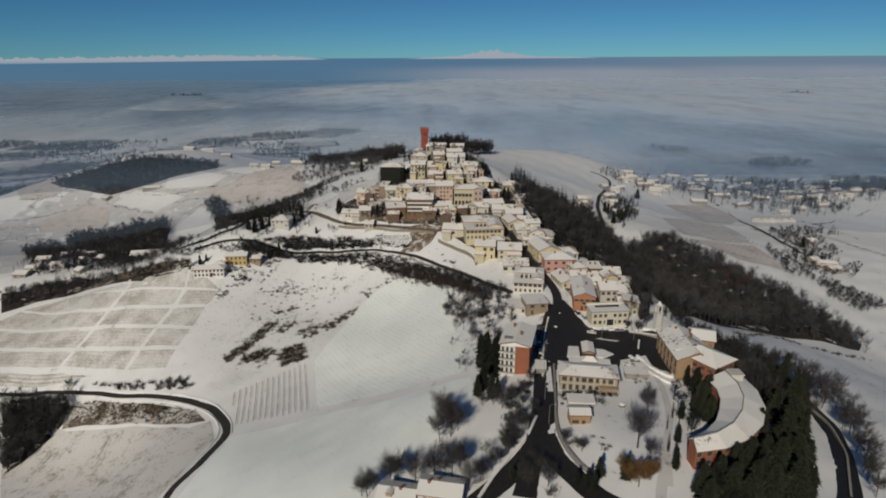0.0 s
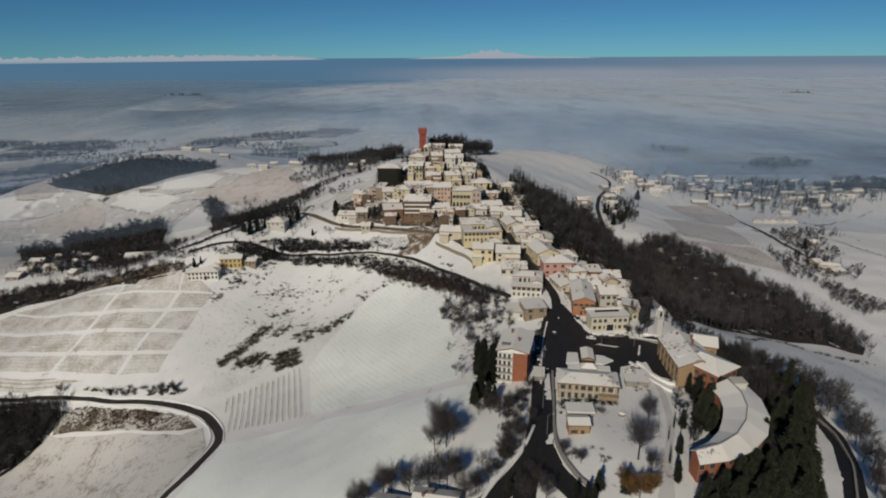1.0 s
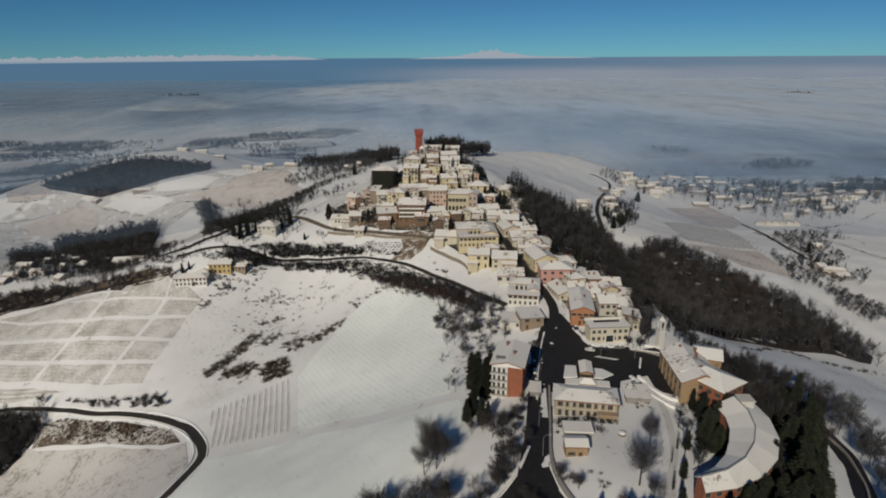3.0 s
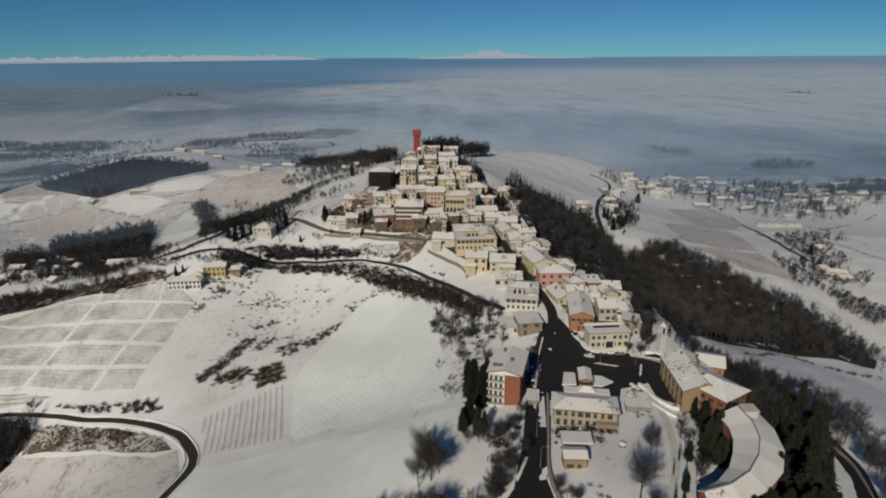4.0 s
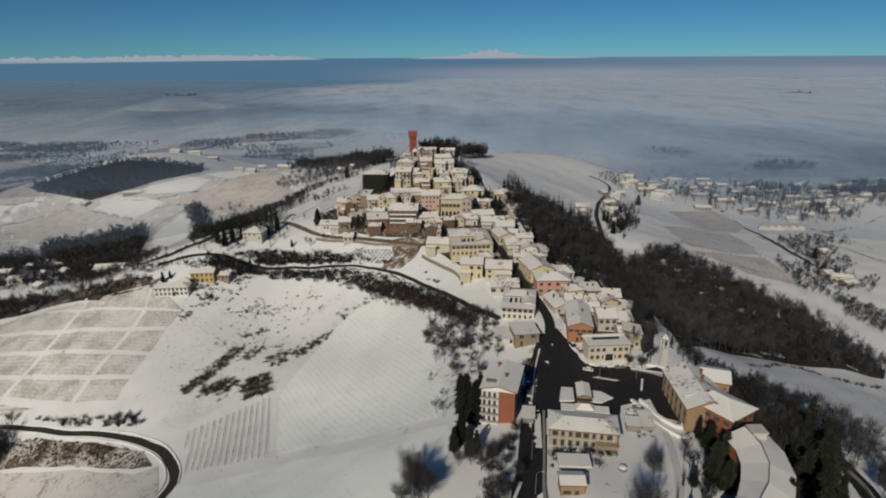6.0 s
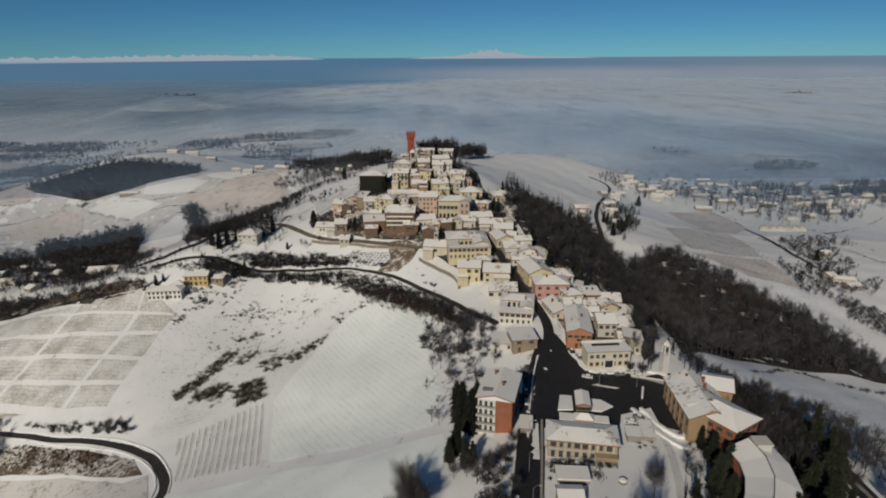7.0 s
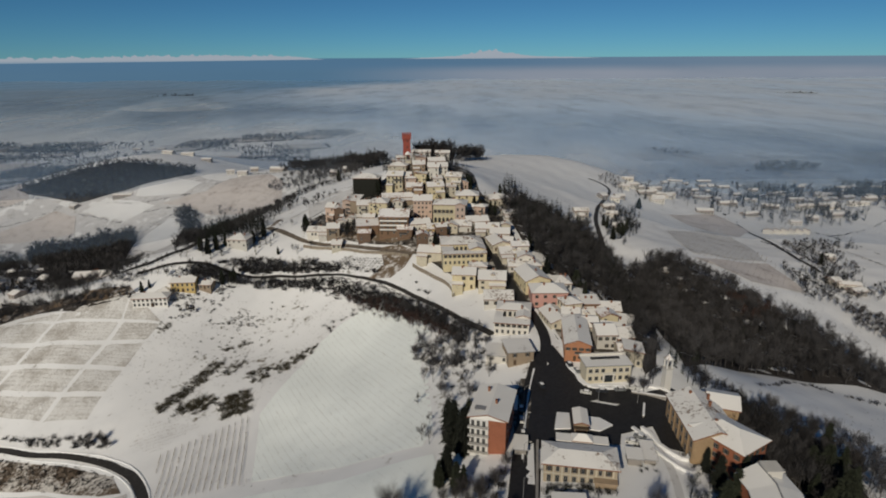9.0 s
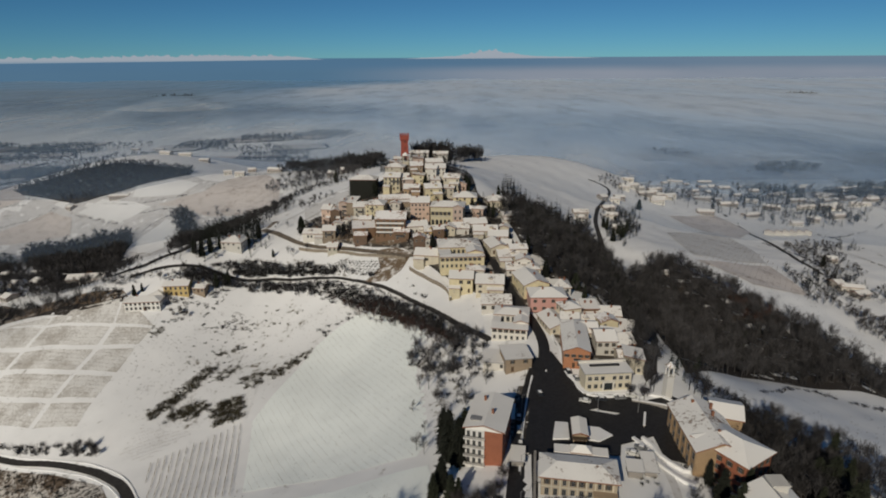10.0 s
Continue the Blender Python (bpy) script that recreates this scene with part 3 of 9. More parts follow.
def window_meshes(w, h, arch=False):
    def frame_mesh():
        s = 0.09
        return solid("window", [(-w / 2 - s, w / 2 + s, -0.06, 0.05, -0.12, 0.0), (-w / 2 - s, -w / 2, -0.04, 0.05, 0, h), (w / 2, w / 2 + s, -0.04, 0.05, 0, h), (-w / 2 - s, w / 2 + s, -0.05, 0.05, h, h + s), (-0.03, 0.03, -0.02, 0.05, 0, h)], KERB)
    return shared(("wf", w, h), frame_mesh), shared(("wp", w, h), lambda: solid("pane", [(-w / 2, w / 2, 0.0, 0.05, 0, h)], GLASS))


def shutter_mesh(w, h):
    def make():
        bars = [(0, w / 2, -0.06, -0.01, 0, h)] + [(0.04, w / 2 - 0.04, -0.08, -0.06, 0.08 + i * 0.22, 0.2 + i * 0.22) for i in range(int(h / 0.22) - 1)]
        return solid("shutter", bars, SHUTTER)
    return shared(("sh", w, h), make)


def add_window(parent, x, y, z, turn, w=1.0, h=1.5, shutters=True):
    a, b = window_meshes(w, h)
    win = part("window", a, parent, pose(x, y, z, 0, 0, turn))
    part("pane", b, win)
    if shutters:
        part("shutter", shutter_mesh(w, h), win, pose(w / 2 + 0.05, 0, 0))
        part("shutter", shutter_mesh(w, h), win, pose(-w - 0.05, 0, 0))
    return win


def roof_mesh(w, d, rise, kind, along, over=0.5, thick=0.32, top=None, seed=0):
    """A roof's slab with its snow: gable, hip, flat or shed; along: the axis of its ridge."""
    top = top or SNOW_ROOF
    X, Y = w / 2 + over, d / 2 + over
    if kind == "flat":
        v, f = [], []
        box(v, f, -X, X, -Y, Y, 0.0, thick)
        me = mesh_from("roof", v, f, LEAD, top)
        me.polygons[1].material_index = 1
        return me
    if kind == "shed":
        v = [(-X, -Y, 0), (X, -Y, 0), (X, Y, rise), (-X, Y, rise)]
        tops = [(0, 1, 2, 3)]
    else:
        inset = min(X, Y) * 0.95 if kind == "hip" else 0.0
        if along == "x":
            v = [(-X, -Y, 0), (X, -Y, 0), (X, Y, 0), (-X, Y, 0), (-X + inset, 0, rise), (X - inset, 0, rise)]
            tops = [(0, 1, 5, 4), (2, 3, 4, 5)]
            ends = [(3, 0, 4), (1, 2, 5)]
        else:
            v = [(-X, -Y, 0), (X, -Y, 0), (X, Y, 0), (-X, Y, 0), (0, -Y + inset, rise), (0, Y - inset, rise)]
            tops = [(3, 0, 4, 5), (1, 2, 5, 4)]
            ends = [(0, 1, 4), (2, 3, 5)]
        if kind == "hip":
            tops = tops + ends
    n = len(v)
    v = v + [(x, y, z + thick) for x, y, z in v]
    f = [tuple(i + n for i in q) for q in tops] + [tuple(reversed(q)) for q in tops]
    count = {}
    for q in tops:
        for a, b in zip(q, q[1:] + q[:1]):
            count[(a, b)] = 1
    for a, b in list(count):
        if (b, a) not in count:
            f.append((a, b, b + n, a + n))
    me = mesh_from("roof", v, f, TILE, top)
    for i in range(len(tops)):
        me.polygons[i].material_index = 1
    return me


def wall_mesh(w, d, h, rise, kind, along, material, foot=4.0):
    v = [(-w / 2, -d / 2, -foot), (w / 2, -d / 2, -foot), (w / 2, d / 2, -foot), (-w / 2, d / 2, -foot), (-w / 2, -d / 2, h), (w / 2, -d / 2, h), (w / 2, d / 2, h), (-w / 2, d / 2, h)]
    f = [(0, 1, 5, 4), (1, 2, 6, 5), (2, 3, 7, 6), (3, 0, 4, 7), (4, 5, 6, 7), (3, 2, 1, 0)]
    if kind == "gable":
        e = rise * (1 - 0.5 / ((d if along == "x" else w) / 2 + 0.5))
        if along == "x":
            v += [(-w / 2, 0, h + e), (w / 2, 0, h + e)]
            f += [(7, 4, 8), (5, 6, 9), (4, 5, 9, 8), (6, 7, 8, 9)]
        else:
            v += [(0, -d / 2, h + e), (0, d / 2, h + e)]
            f += [(4, 5, 8), (6, 7, 9), (5, 6, 9, 8), (7, 4, 8, 9)]
        f.pop(4)
    return mesh_from("wall", v, f, material)


def chimney_mesh():
    return shared("chimney", lambda: solid("chimney", [(-0.35, 0.35, -0.35, 0.35, -1.2, 0.9), (-0.45, 0.45, -0.45, 0.45, 0.9, 1.05), (-0.4, 0.4, -0.4, 0.4, 1.05, 1.25)], TILE, SNOW_ROOF))


def house(label, x, y, w, d, h, turn, roof="gable", along="x", wall=None, rise=None, windows=True, thin=False, over=0.5, drop=0.0, name="house", group="", shutters=True, chimney=True, category="house", balconies=False, annexe=False):
    """A house on its plot: walls, snowy roof, rows of windows on the sides that are seen."""
    r = random.Random(int(x * 31 + y * 17))
    base = height(x, y) - drop
    root = new(name)
    root.matrix_world = pose(x, y, base, 0, 0, turn)
    tagged(root, label, category, group)
    CLEAR.append((x, y, max(w, d) * 0.5))
    span = d if along == "x" else w
    if rise is None:
        rise = {"flat": 0.0, "shed": span * 0.16}.get(roof, (span / 2 + over) * 0.38)
    part("wall", wall_mesh(w, d, h, rise, roof, along, wall or CREAM), root)
    part("roof", roof_mesh(w, d, rise, roof, along, over, 0.34, SNOW_ROOF_THIN if thin else SNOW_ROOF), root, pose(0, 0, h - (0.5 * rise / (span / 2 + over) if roof in ("gable", "hip") else 0)), "snow-covered roof")
    if windows:
        floors = max(1, round(h / 3.1))
        step = h / floors
        pitch = r.choice((2.3, 2.8, 3.3, 4.0))
        wide = r.choice((0.8, 0.95, 1.1))
        gappy = r.choice((0.12, 0.25, 0.4))
        for side, length, reach in ((0, w, d), (90, d, w), (-90, d, w)):
            n = max(1, int(length / pitch))
            tall = r.choice((1.2, 1.5, 1.8)) if step > 2.6 else 1.0
            for k in range(floors):
                for i in range(n):
                    if r.random() < gappy + (0.2 if side else 0.0):
                        continue
                    u = (i + 0.5) / n * length - length / 2 + r.uniform(-0.15, 0.15)
                    m = pose(0, 0, 0, 0, 0, side) @ pose(u, -reach / 2 - 0.02, k * step + step * 0.3)
                    if k == 0 and side == 0 and r.random() < 0.25:
                        part("door", shared("house_door", lambda: solid("door", [(-0.55, 0.55, -0.04, 0.05, 0, 2.2)], WOOD)), root, pose(u, -reach / 2 - 0.02, 0.05))
                        continue
                    a, b = window_meshes(wide, tall)
                    win = part("window", a, root, m)
                    part("pane", b, win)
                    if shutters and w * d > 40 and side == 0:
                        part("shutter", shutter_mesh(wide, tall), win, pose(wide / 2 + 0.05, 0, 0))
                        part("shutter", shutter_mesh(wide, tall), win, pose(-wide - 0.05, 0, 0))
        if floors > 1 and r.random() < 0.3 or balconies:
            for k in range(1, floors):
                u, half = (0.0, w * 0.46) if balconies else (r.uniform(-0.2, 0.2) * w, r.uniform(1.2, w * 0.28))
                z = k * step + 0.15
                slab = part("balcony", solid("balcony", [(u - half, u + half, -d / 2 - 1.2, -d / 2, z - 0.18, z)], KERB), root)
                part("railing", solid("railing", [(u - half, u + half, -d / 2 - 1.2, -d / 2 - 1.12, z + 0.15, z + 1.0)], BRIGHT if balconies else IRON), slab)
        if annexe and r.random() < 0.45:
            aw, ad, ah = w * r.uniform(0.35, 0.6), r.uniform(2.5, 4.5), min(h * 0.6, r.uniform(2.8, 4.2))
            u = r.choice((-1, 1)) * (w - aw) / 2
            wing = part("annexe", wall_mesh(aw, ad, ah, 0.0, "flat", "x", wall or CREAM), root, pose(u, -d / 2 - ad / 2 + 0.1, 0))
            part("roof", roof_mesh(aw, ad, 0.9, "shed", "x", 0.3, 0.3), wing, pose(0, 0, ah - 0.1), "snow-covered lean-to roof")
            a, b = window_meshes(wide, 1.2)
            win = part("window", a, wing, pose(0, -ad / 2 - 0.02, ah * 0.35))
        if roof == "gable" and along == "x" and w > 9 and r.random() < 0.3:
            u = r.uniform(-0.25, 0.25) * w
            dorm = part("dormer", wall_mesh(1.7, 2.2, 1.3, 0.6, "gable", "y", wall or CREAM, 0.6), root, pose(u, -d * 0.25, h + rise * 0.25))
            part("roof", roof_mesh(1.7, 2.2, 0.6, "gable", "y", 0.25, 0.2), dorm, pose(0, 0, 1.2))
    for _ in range(r.choice((1, 1, 2)) if chimney and roof != "flat" else 0):
        part("chimney", chimney_mesh(), root, pose(w * r.uniform(-0.3, 0.3), d * r.uniform(-0.12, 0.12), h + rise * 0.8))
    return root


def cottage(x, y, w, d, h, turn, wall, label):
    """A small far house: walls, a snowy gable roof, a few dark windows."""
    base = min(height(x, y), height(x, y - d / 2))
    h, d = h * 0.8, d * 1.15
    root = new("house")
    root.matrix_world = pose(x, y, base, 0, 0, turn)
    tagged(root, label, "house", "houses scattered over the hills")
    rise = (d / 2 + 0.5) * 0.36
    part("wall", wall_mesh(w, d, h, rise, "gable", "x", wall), root)
    CLEAR.append((x, y, w * 0.5))
    part("roof", roof_mesh(w, d, rise, "gable", "x", 0.5, 0.35), root, pose(0, 0, h - 0.2), "snow-covered roof")
    n = max(2, int(w / 3.5))
    pane = shared("far_pane", lambda: solid("window", [(-0.55, 0.55, -0.06, 0.05, 0, 1.5)], GLASS))
    for k in range(max(1, round(h / 3.0))):
        for i in range(n):
            part("window", pane, root, pose((i + 0.5) / n * w - w / 2, -d / 2, k * 3.0 + 1.0))
    return root


# ---- plants ----
def tube(v, f, a, b, ra, rb, sides=4):
    a, b = Vector(a), Vector(b)
    d = (b - a).normalized()
    s = d.orthogonal().normalized()
    u = d.cross(s)
    n = len(v)
    for c, r in ((a, ra), (b, rb)):
        for i in range(sides):
            t = 2 * math.pi * i / sides
            v.append(tuple(c + (s * math.cos(t) + u * math.sin(t)) * r))
    for i in range(sides):
        j = (i + 1) % sides
        f.append((n + i, n + j, n + sides + j, n + sides + i))


def sliver(v, f, a, b, w, r):
    a, b = Vector(a), Vector(b)
    side = (b - a).cross(Vector((r.uniform(-1, 1), r.uniform(-1, 1), r.uniform(-1, 1)))).normalized() * w
    n = len(v)
    v += [tuple(a - side), tuple(a + side), tuple(b)]
    f.append((n, n + 1, n + 2))


def bare_tree(seed, h=10.0, limbs=13, twigs=150, tw=0.075, wide=0.38, fine=0.0):
    """Trunk and limbs, and a crown of fine twigs, of a leafless tree."""
    r = random.Random(seed)
    tv, tf, cv, cf = [], [], [], []
    lean = Vector((r.uniform(-0.06, 0.06), r.uniform(-0.06, 0.06), 1))
    tube(tv, tf, (0, 0, -0.5), lean * h * 0.35, h * 0.020, h * 0.015, 5)
    tube(tv, tf, lean * h * 0.35, lean * h * 0.8, h * 0.015, h * 0.004, 4)
    ends = []
    for i in range(limbs):
        t = r.uniform(0.2, 0.75)
        a = lean * h * t
        an = i * 2.4 + r.uniform(-0.4, 0.4)
        out = h * wide * r.uniform(0.5, 1.0) * (1.15 - 0.6 * abs(t - 0.4))
        b = a + Vector((math.cos(an) * out, math.sin(an) * out, h * r.uniform(0.12, 0.36)))
        m = a.lerp(b, 0.5) - Vector((0, 0, h * 0.02))
        tube(tv, tf, a, m, h * 0.008, h * 0.004, 3)
        tube(tv, tf, m, b, h * 0.004, h * 0.0015, 3)
        ends.append((a, m, b))
    ends.append((lean * h * 0.4, lean * h * 0.7, lean * h * 0.95))
    for i in range(twigs):
        a, m, b = r.choice(ends)
        t = r.uniform(0.0, 1.1)
        p = m.lerp(b, t) if r.random() < 0.7 else a.lerp(m, 0.4 + 0.6 * t)
        p = p + Vector((r.gauss(0, fine), r.gauss(0, fine), r.gauss(0, fine))) * h
        dirn = ((b - a).normalized() * 0.7 + Vector((r.gauss(0, 0.38), r.gauss(0, 0.38), r.uniform(0.15, 0.9)))).normalized()
        sliver(cv, cf, p, p + dirn * h * r.uniform(0.08, 0.22), tw * r.uniform(0.6, 1.3), r)
    return tv, tf, cv, cf


def conifer(seed, h=13.0, wide=0.24, rows=15, droop=0.25, per=9, fuzz=1):
    """A conifer: trunk and uneven whorls of drooping, ragged boughs."""
    r = random.Random(seed)
    tv, tf, cv, cf = [], [], [], []
    tube(tv, tf, (0, 0, -0.5), (0, 0, h * 0.97), h * 0.016, h * 0.002, 5)
    lobes = [r.uniform(0.72, 1.2) for _ in range(7)]
    for k in range(rows):
        t = k / (rows - 1)
        z = h * (0.05 + 0.93 * t) + r.uniform(-0.02, 0.02) * h
        reach = h * wide * ((1 - t) ** 0.62 * min(1.0, 0.6 + 1.8 * t) + 0.03) * r.uniform(0.7, 1.2)
        for i in range(per):
            an = 2 * math.pi * (i + r.random()) / per + k
            L = reach * r.uniform(0.5, 1.25) * lobes[int(an * 1.11 + t * 2.5) % 7]
            d = Vector((math.cos(an), math.sin(an), 0))
            s = Vector((-d.y, d.x, 0)) * L * r.uniform(0.10, 0.22)
            drop = L * droop * r.uniform(-0.3, 1.7)
            n = len(cv)
            a = Vector((0, 0, z + L * 0.12))
            mid = d * L * 0.6 + Vector((0, 0, z + r.uniform(-0.02, 0.02) * h))
            tip = d * L + Vector((0, 0, z - drop))
            cv += [tuple(a), tuple(mid + s), tuple(tip), tuple(mid - s), tuple(mid + s * 0.4 - Vector((0, 0, drop * 0.9))), tuple(mid - s * 0.7 - Vector((0, 0, drop * 1.1)))]
            cf += [(n, n + 1, n + 2), (n, n + 2, n + 3), (n, n + 4, n + 1), (n, n + 3, n + 5)]
            for _ in range(fuzz):
                p = mid.lerp(tip, r.uniform(0.0, 1.0)) + s * r.uniform(-0.8, 0.8)
                sliver(cv, cf, p, p + (d * r.uniform(0.0, 1.0) + Vector((r.gauss(0, 0.6), r.gauss(0, 0.6), r.uniform(-0.7, 0.5)))).normalized() * h * r.uniform(0.03, 0.07), h * 0.006, r)
    return tv, tf, cv, cf


def scrub(seed, h=1.6, n=60, tw=0.06, wide=1.0):
    r = random.Random(seed)
    cv, cf = [], []
    for i in range(n):
        a = Vector((r.gauss(0, 0.4) * wide * h, r.gauss(0, 0.4) * wide * h, -0.1))
        b = a + Vector((r.gauss(0, 0.35), r.gauss(0, 0.35), r.uniform(0.3, 1.0))) * h
        sliver(cv, cf, a, b, tw * r.uniform(0.6, 1.4), r)
        sliver(cv, cf, a.lerp(b, 0.4), b + Vector((r.gauss(0, 0.3), r.gauss(0, 0.3), 0)) * h, tw * 0.7, r)
    return cv, cf


def tree_meshes(kind, seed):
    def make():
        if kind == "bare":
            tv, tf, cv, cf = bare_tree(seed, 10.0, 26, 2300, 0.026, 0.34, 0.05)
            return mesh_from("trunk", tv, tf, BARK), mesh_from("crown", cv, cf, TWIG_CROWN)
        if kind == "rust":
            tv, tf, cv, cf = bare_tree(seed, 8.0, 20, 2600, 0.055, 0.42, 0.05)
            return mesh_from("trunk", tv, tf, BARK), mesh_from("crown", cv, cf, TWIG_RUST)
        if kind == "cypress":
            tv, tf, cv, cf = conifer(seed, 10.0, 0.11, 18, 0.1, 8)
        elif kind == "cedar":
            tv, tf, cv, cf = conifer(seed, 13.0, 0.30, 36, 0.45, 28, 5)
        else:
            tv, tf, cv, cf = conifer(seed, 13.0, 0.23, 30, 0.35, 18, 5)
        return mesh_from("trunk", tv, tf, BARK), mesh_from("crown", cv, cf, NEEDLE_GREEN if kind == "cedar" or seed % 3 == 0 else NEEDLE)
    return shared((kind, seed), make)


TREE_WORDS = {"bare": ("bare deciduous tree with fine grey-brown twigs on snow", "tree"), "rust": ("tree with rust-brown withered leaves above the road", "tree"), "fir": ("dark green conifer standing on snowy ground", "conifer"), "cedar": ("broad dark green conifer with drooping boughs", "conifer"), "cypress": ("slim dark cypress standing upright", "cypress")}


def tree(kind, x, y, size=1.0, variant=0):
    r = random.Random(int(x * 13 + y * 7))
    root = new("bare_tree" if kind in ("bare", "rust") else "conifer" if kind != "cypress" else "cypress")
    root.matrix_world = pose(x, y, height(x, y), 0, 0, r.uniform(0, 360)) @ Matrix.Diagonal((size * r.uniform(0.9, 1.1), size * r.uniform(0.9, 1.1), size * r.uniform(0.92, 1.1), 1))
    label, category = TREE_WORDS[kind]
    tagged(root, label, category, "trees round the village")
    a, b = tree_meshes(kind, r.randrange(4))
    part("trunk", a, root)
    part("crown", b, root)
    return root


def clear_of(x, y):
    """Which plants may stand: not on a road, nor in a house."""
    c = np.array(CLEAR)
    keep = np.ones(len(x), bool)
    for k in range(0, len(x), 2000):
        q = slice(k, k + 2000)
        near = (c[:, 0][None] - x[q, None]) ** 2 + (c[:, 1][None] - y[q, None]) ** 2 < (c[:, 2] ** 2)[None]
        keep[q] = ~near.any(1)
    return keep


def scatter(outline, gap, seed, gaps=0.0, loose=0.5):
    """Uneven points within an outline, about gap apart; gaps: how much of it stays open."""
    r = np.random.default_rng(seed)
    xs, ys = [p[0] for p in outline], [p[1] for p in outline]
    x, y = np.meshgrid(np.arange(min(xs), max(xs), gap), np.arange(min(ys), max(ys), gap))
    x, y = (x + r.uniform(-0.5, 0.5, x.shape) * gap).ravel(), (y + r.uniform(-0.5, 0.5, y.shape) * gap).ravel()
    keep = inside_many(x, y, list(outline))
    x, y = x[keep], y[keep]
    keep = np.array([noise.noise((a * 0.09, b * 0.09, seed)) > gaps * 1.4 - 0.75 for a, b in zip(x, y)], bool)
    x, y = x[keep], y[keep]
    loose = max(loose, 0.28 * gap)
    x, y = x + r.normal(0, loose, len(x)), y + r.normal(0, loose, len(y))
    keep = clear_of(x, y)
    return list(zip(x[keep].tolist(), y[keep].tolist()))


def along(points, gap, seed):
    """Uneven points along a line."""
    r = random.Random(seed)
    line = smooth_line(points, gap)
    return [(p.x + r.uniform(-1.2, 1.2), p.y + r.uniform(-1.2, 1.2)) for p in line if r.random() > 0.1]


def plant_stuff(name, label, places, models, material, size=(0.8, 1.2), category="wood", seed=1, sink=0.0, turn=None):
    """Many plants as one mass: each model is (verts, faces), set down turned and scaled."""
    r = np.random.default_rng(seed)
    arrays = [(np.array(v, float), np.array(f, int)) for v, f in models]
    V, F, n = [], [], 0
    ground_z = heights(np.array([p[0] for p in places]), np.array([p[1] for p in places])) if places else []
    for (x, y), z in zip(places, ground_z):
        v, f = arrays[r.integers(len(arrays))]
        s, a = r.uniform(*size), r.uniform(0, 6.283) if turn is None else turn
        c, q = math.cos(a) * s, math.sin(a) * s
        w = np.stack([v[:, 0] * c - v[:, 1] * q + x, v[:, 0] * q + v[:, 1] * c + y, v[:, 2] * s * r.uniform(0.85, 1.15) + z - sink], 1)
        V.append(w)
        F.append(f + n)
        n += len(v)
    if not V:
        return None
    V, F = np.concatenate(V), np.concatenate(F)
    me = bpy.data.meshes.new(name)
    me.vertices.add(len(V))
    me.vertices.foreach_set("co", V.ravel())
    me.loops.add(F.size)
    me.loops.foreach_set("vertex_index", F.ravel())
    me.polygons.add(len(F))
    me.polygons.foreach_set("loop_start", np.arange(0, F.size, 3))
    me.materials.append(material)
    me.update(calc_edges=True)
    me.validate()
    return tagged(new(name, me), label, category, kind="stuff")


def all_triangles(v, f):
    out = []
    for q in f:
        for i in range(1, len(q) - 1):
            out.append((q[0], q[i], q[i + 1]))
    return v, out


def joined_tree(seed, h, limbs, twigs, tw, wide=0.38, fine=0.0):
    tv, tf, cv, cf = bare_tree(seed, h, limbs, twigs, tw, wide, fine)
    tv, tf = all_triangles(tv, tf)
    return tv + cv, tf + [tuple(i + len(tv) for i in q) for q in cf]


def joined_conifer(seed, h, wide, rows, per):
    tv, tf, cv, cf = conifer(seed, h, wide, rows, 0.25, per)
    tv, tf = all_triangles(tv, tf)
    return tv + cv, tf + [tuple(i + len(tv) for i in q) for q in cf]


NEAR_WOOD = [joined_tree(s, 10.5, 9, 330, 0.07, 0.31, 0.05) for s in range(6)]
FAR_WOOD = [joined_tree(s + 20, 9.0, 4, 90, 0.24, 0.42, 0.06) for s in range(5)]
FAR_FIR = [joined_conifer(s + 40, 9.0, 0.26, 7, 6) for s in range(4)]
SCRUBS = [scrub(s, 1.5, 34, 0.07) for s in range(5)]
TUFTS = [scrub(s + 9, 0.5, 9, 0.06, 1.2) for s in range(5)]


def vine_model(seed):
    r = random.Random(seed)
    v, f = [], []
    sliver(v, f, (0, 0, -0.1), (r.uniform(-0.08, 0.08), 0, 1.0), 0.09, r)
    for i in range(5):
        a = Vector((r.uniform(-0.4, 0.4), 0, 0.75))
        sliver(v, f, a, a + Vector((r.uniform(-0.3, 0.3), r.uniform(-0.15, 0.15), r.uniform(0.4, 0.9))), 0.035, r)
    sliver(v, f, (-0.6, 0, 0.75), (0.6, 0, 0.8), 0.04, r)
    return v, f


VINES = [vine_model(s) for s in range(5)]


def vineyard(label, outline, direction, gap, each, seed, skip=0.1, size=(0.8, 1.1)):
    """Rows of pruned vines across an outline; direction: the rows' bearing in degrees."""
    a = radians(direction)
    d, s = Vector((math.cos(a), math.sin(a))), Vector((-math.sin(a), math.cos(a)))
    us, vs = [Vector(p).dot(d) for p in outline], [Vector(p).dot(s) for p in outline]
    r = np.random.default_rng(seed)
    u, v = np.meshgrid(np.arange(min(us), max(us), each), np.arange(min(vs), max(vs), gap))
    u, v = (u + r.uniform(-0.15, 0.15, u.shape)).ravel(), (v + r.uniform(-0.08, 0.08, v.shape)).ravel()
    x, y = d.x * u + s.x * v, d.y * u + s.y * v
    keep = inside_many(x, y, list(outline)) & (r.random(len(x)) > skip)
    places = list(zip(x[keep].tolist(), y[keep].tolist()))
    return plant_stuff("vineyard", label, places, VINES, VINE, size, "vineyard", seed, 0.0, a)


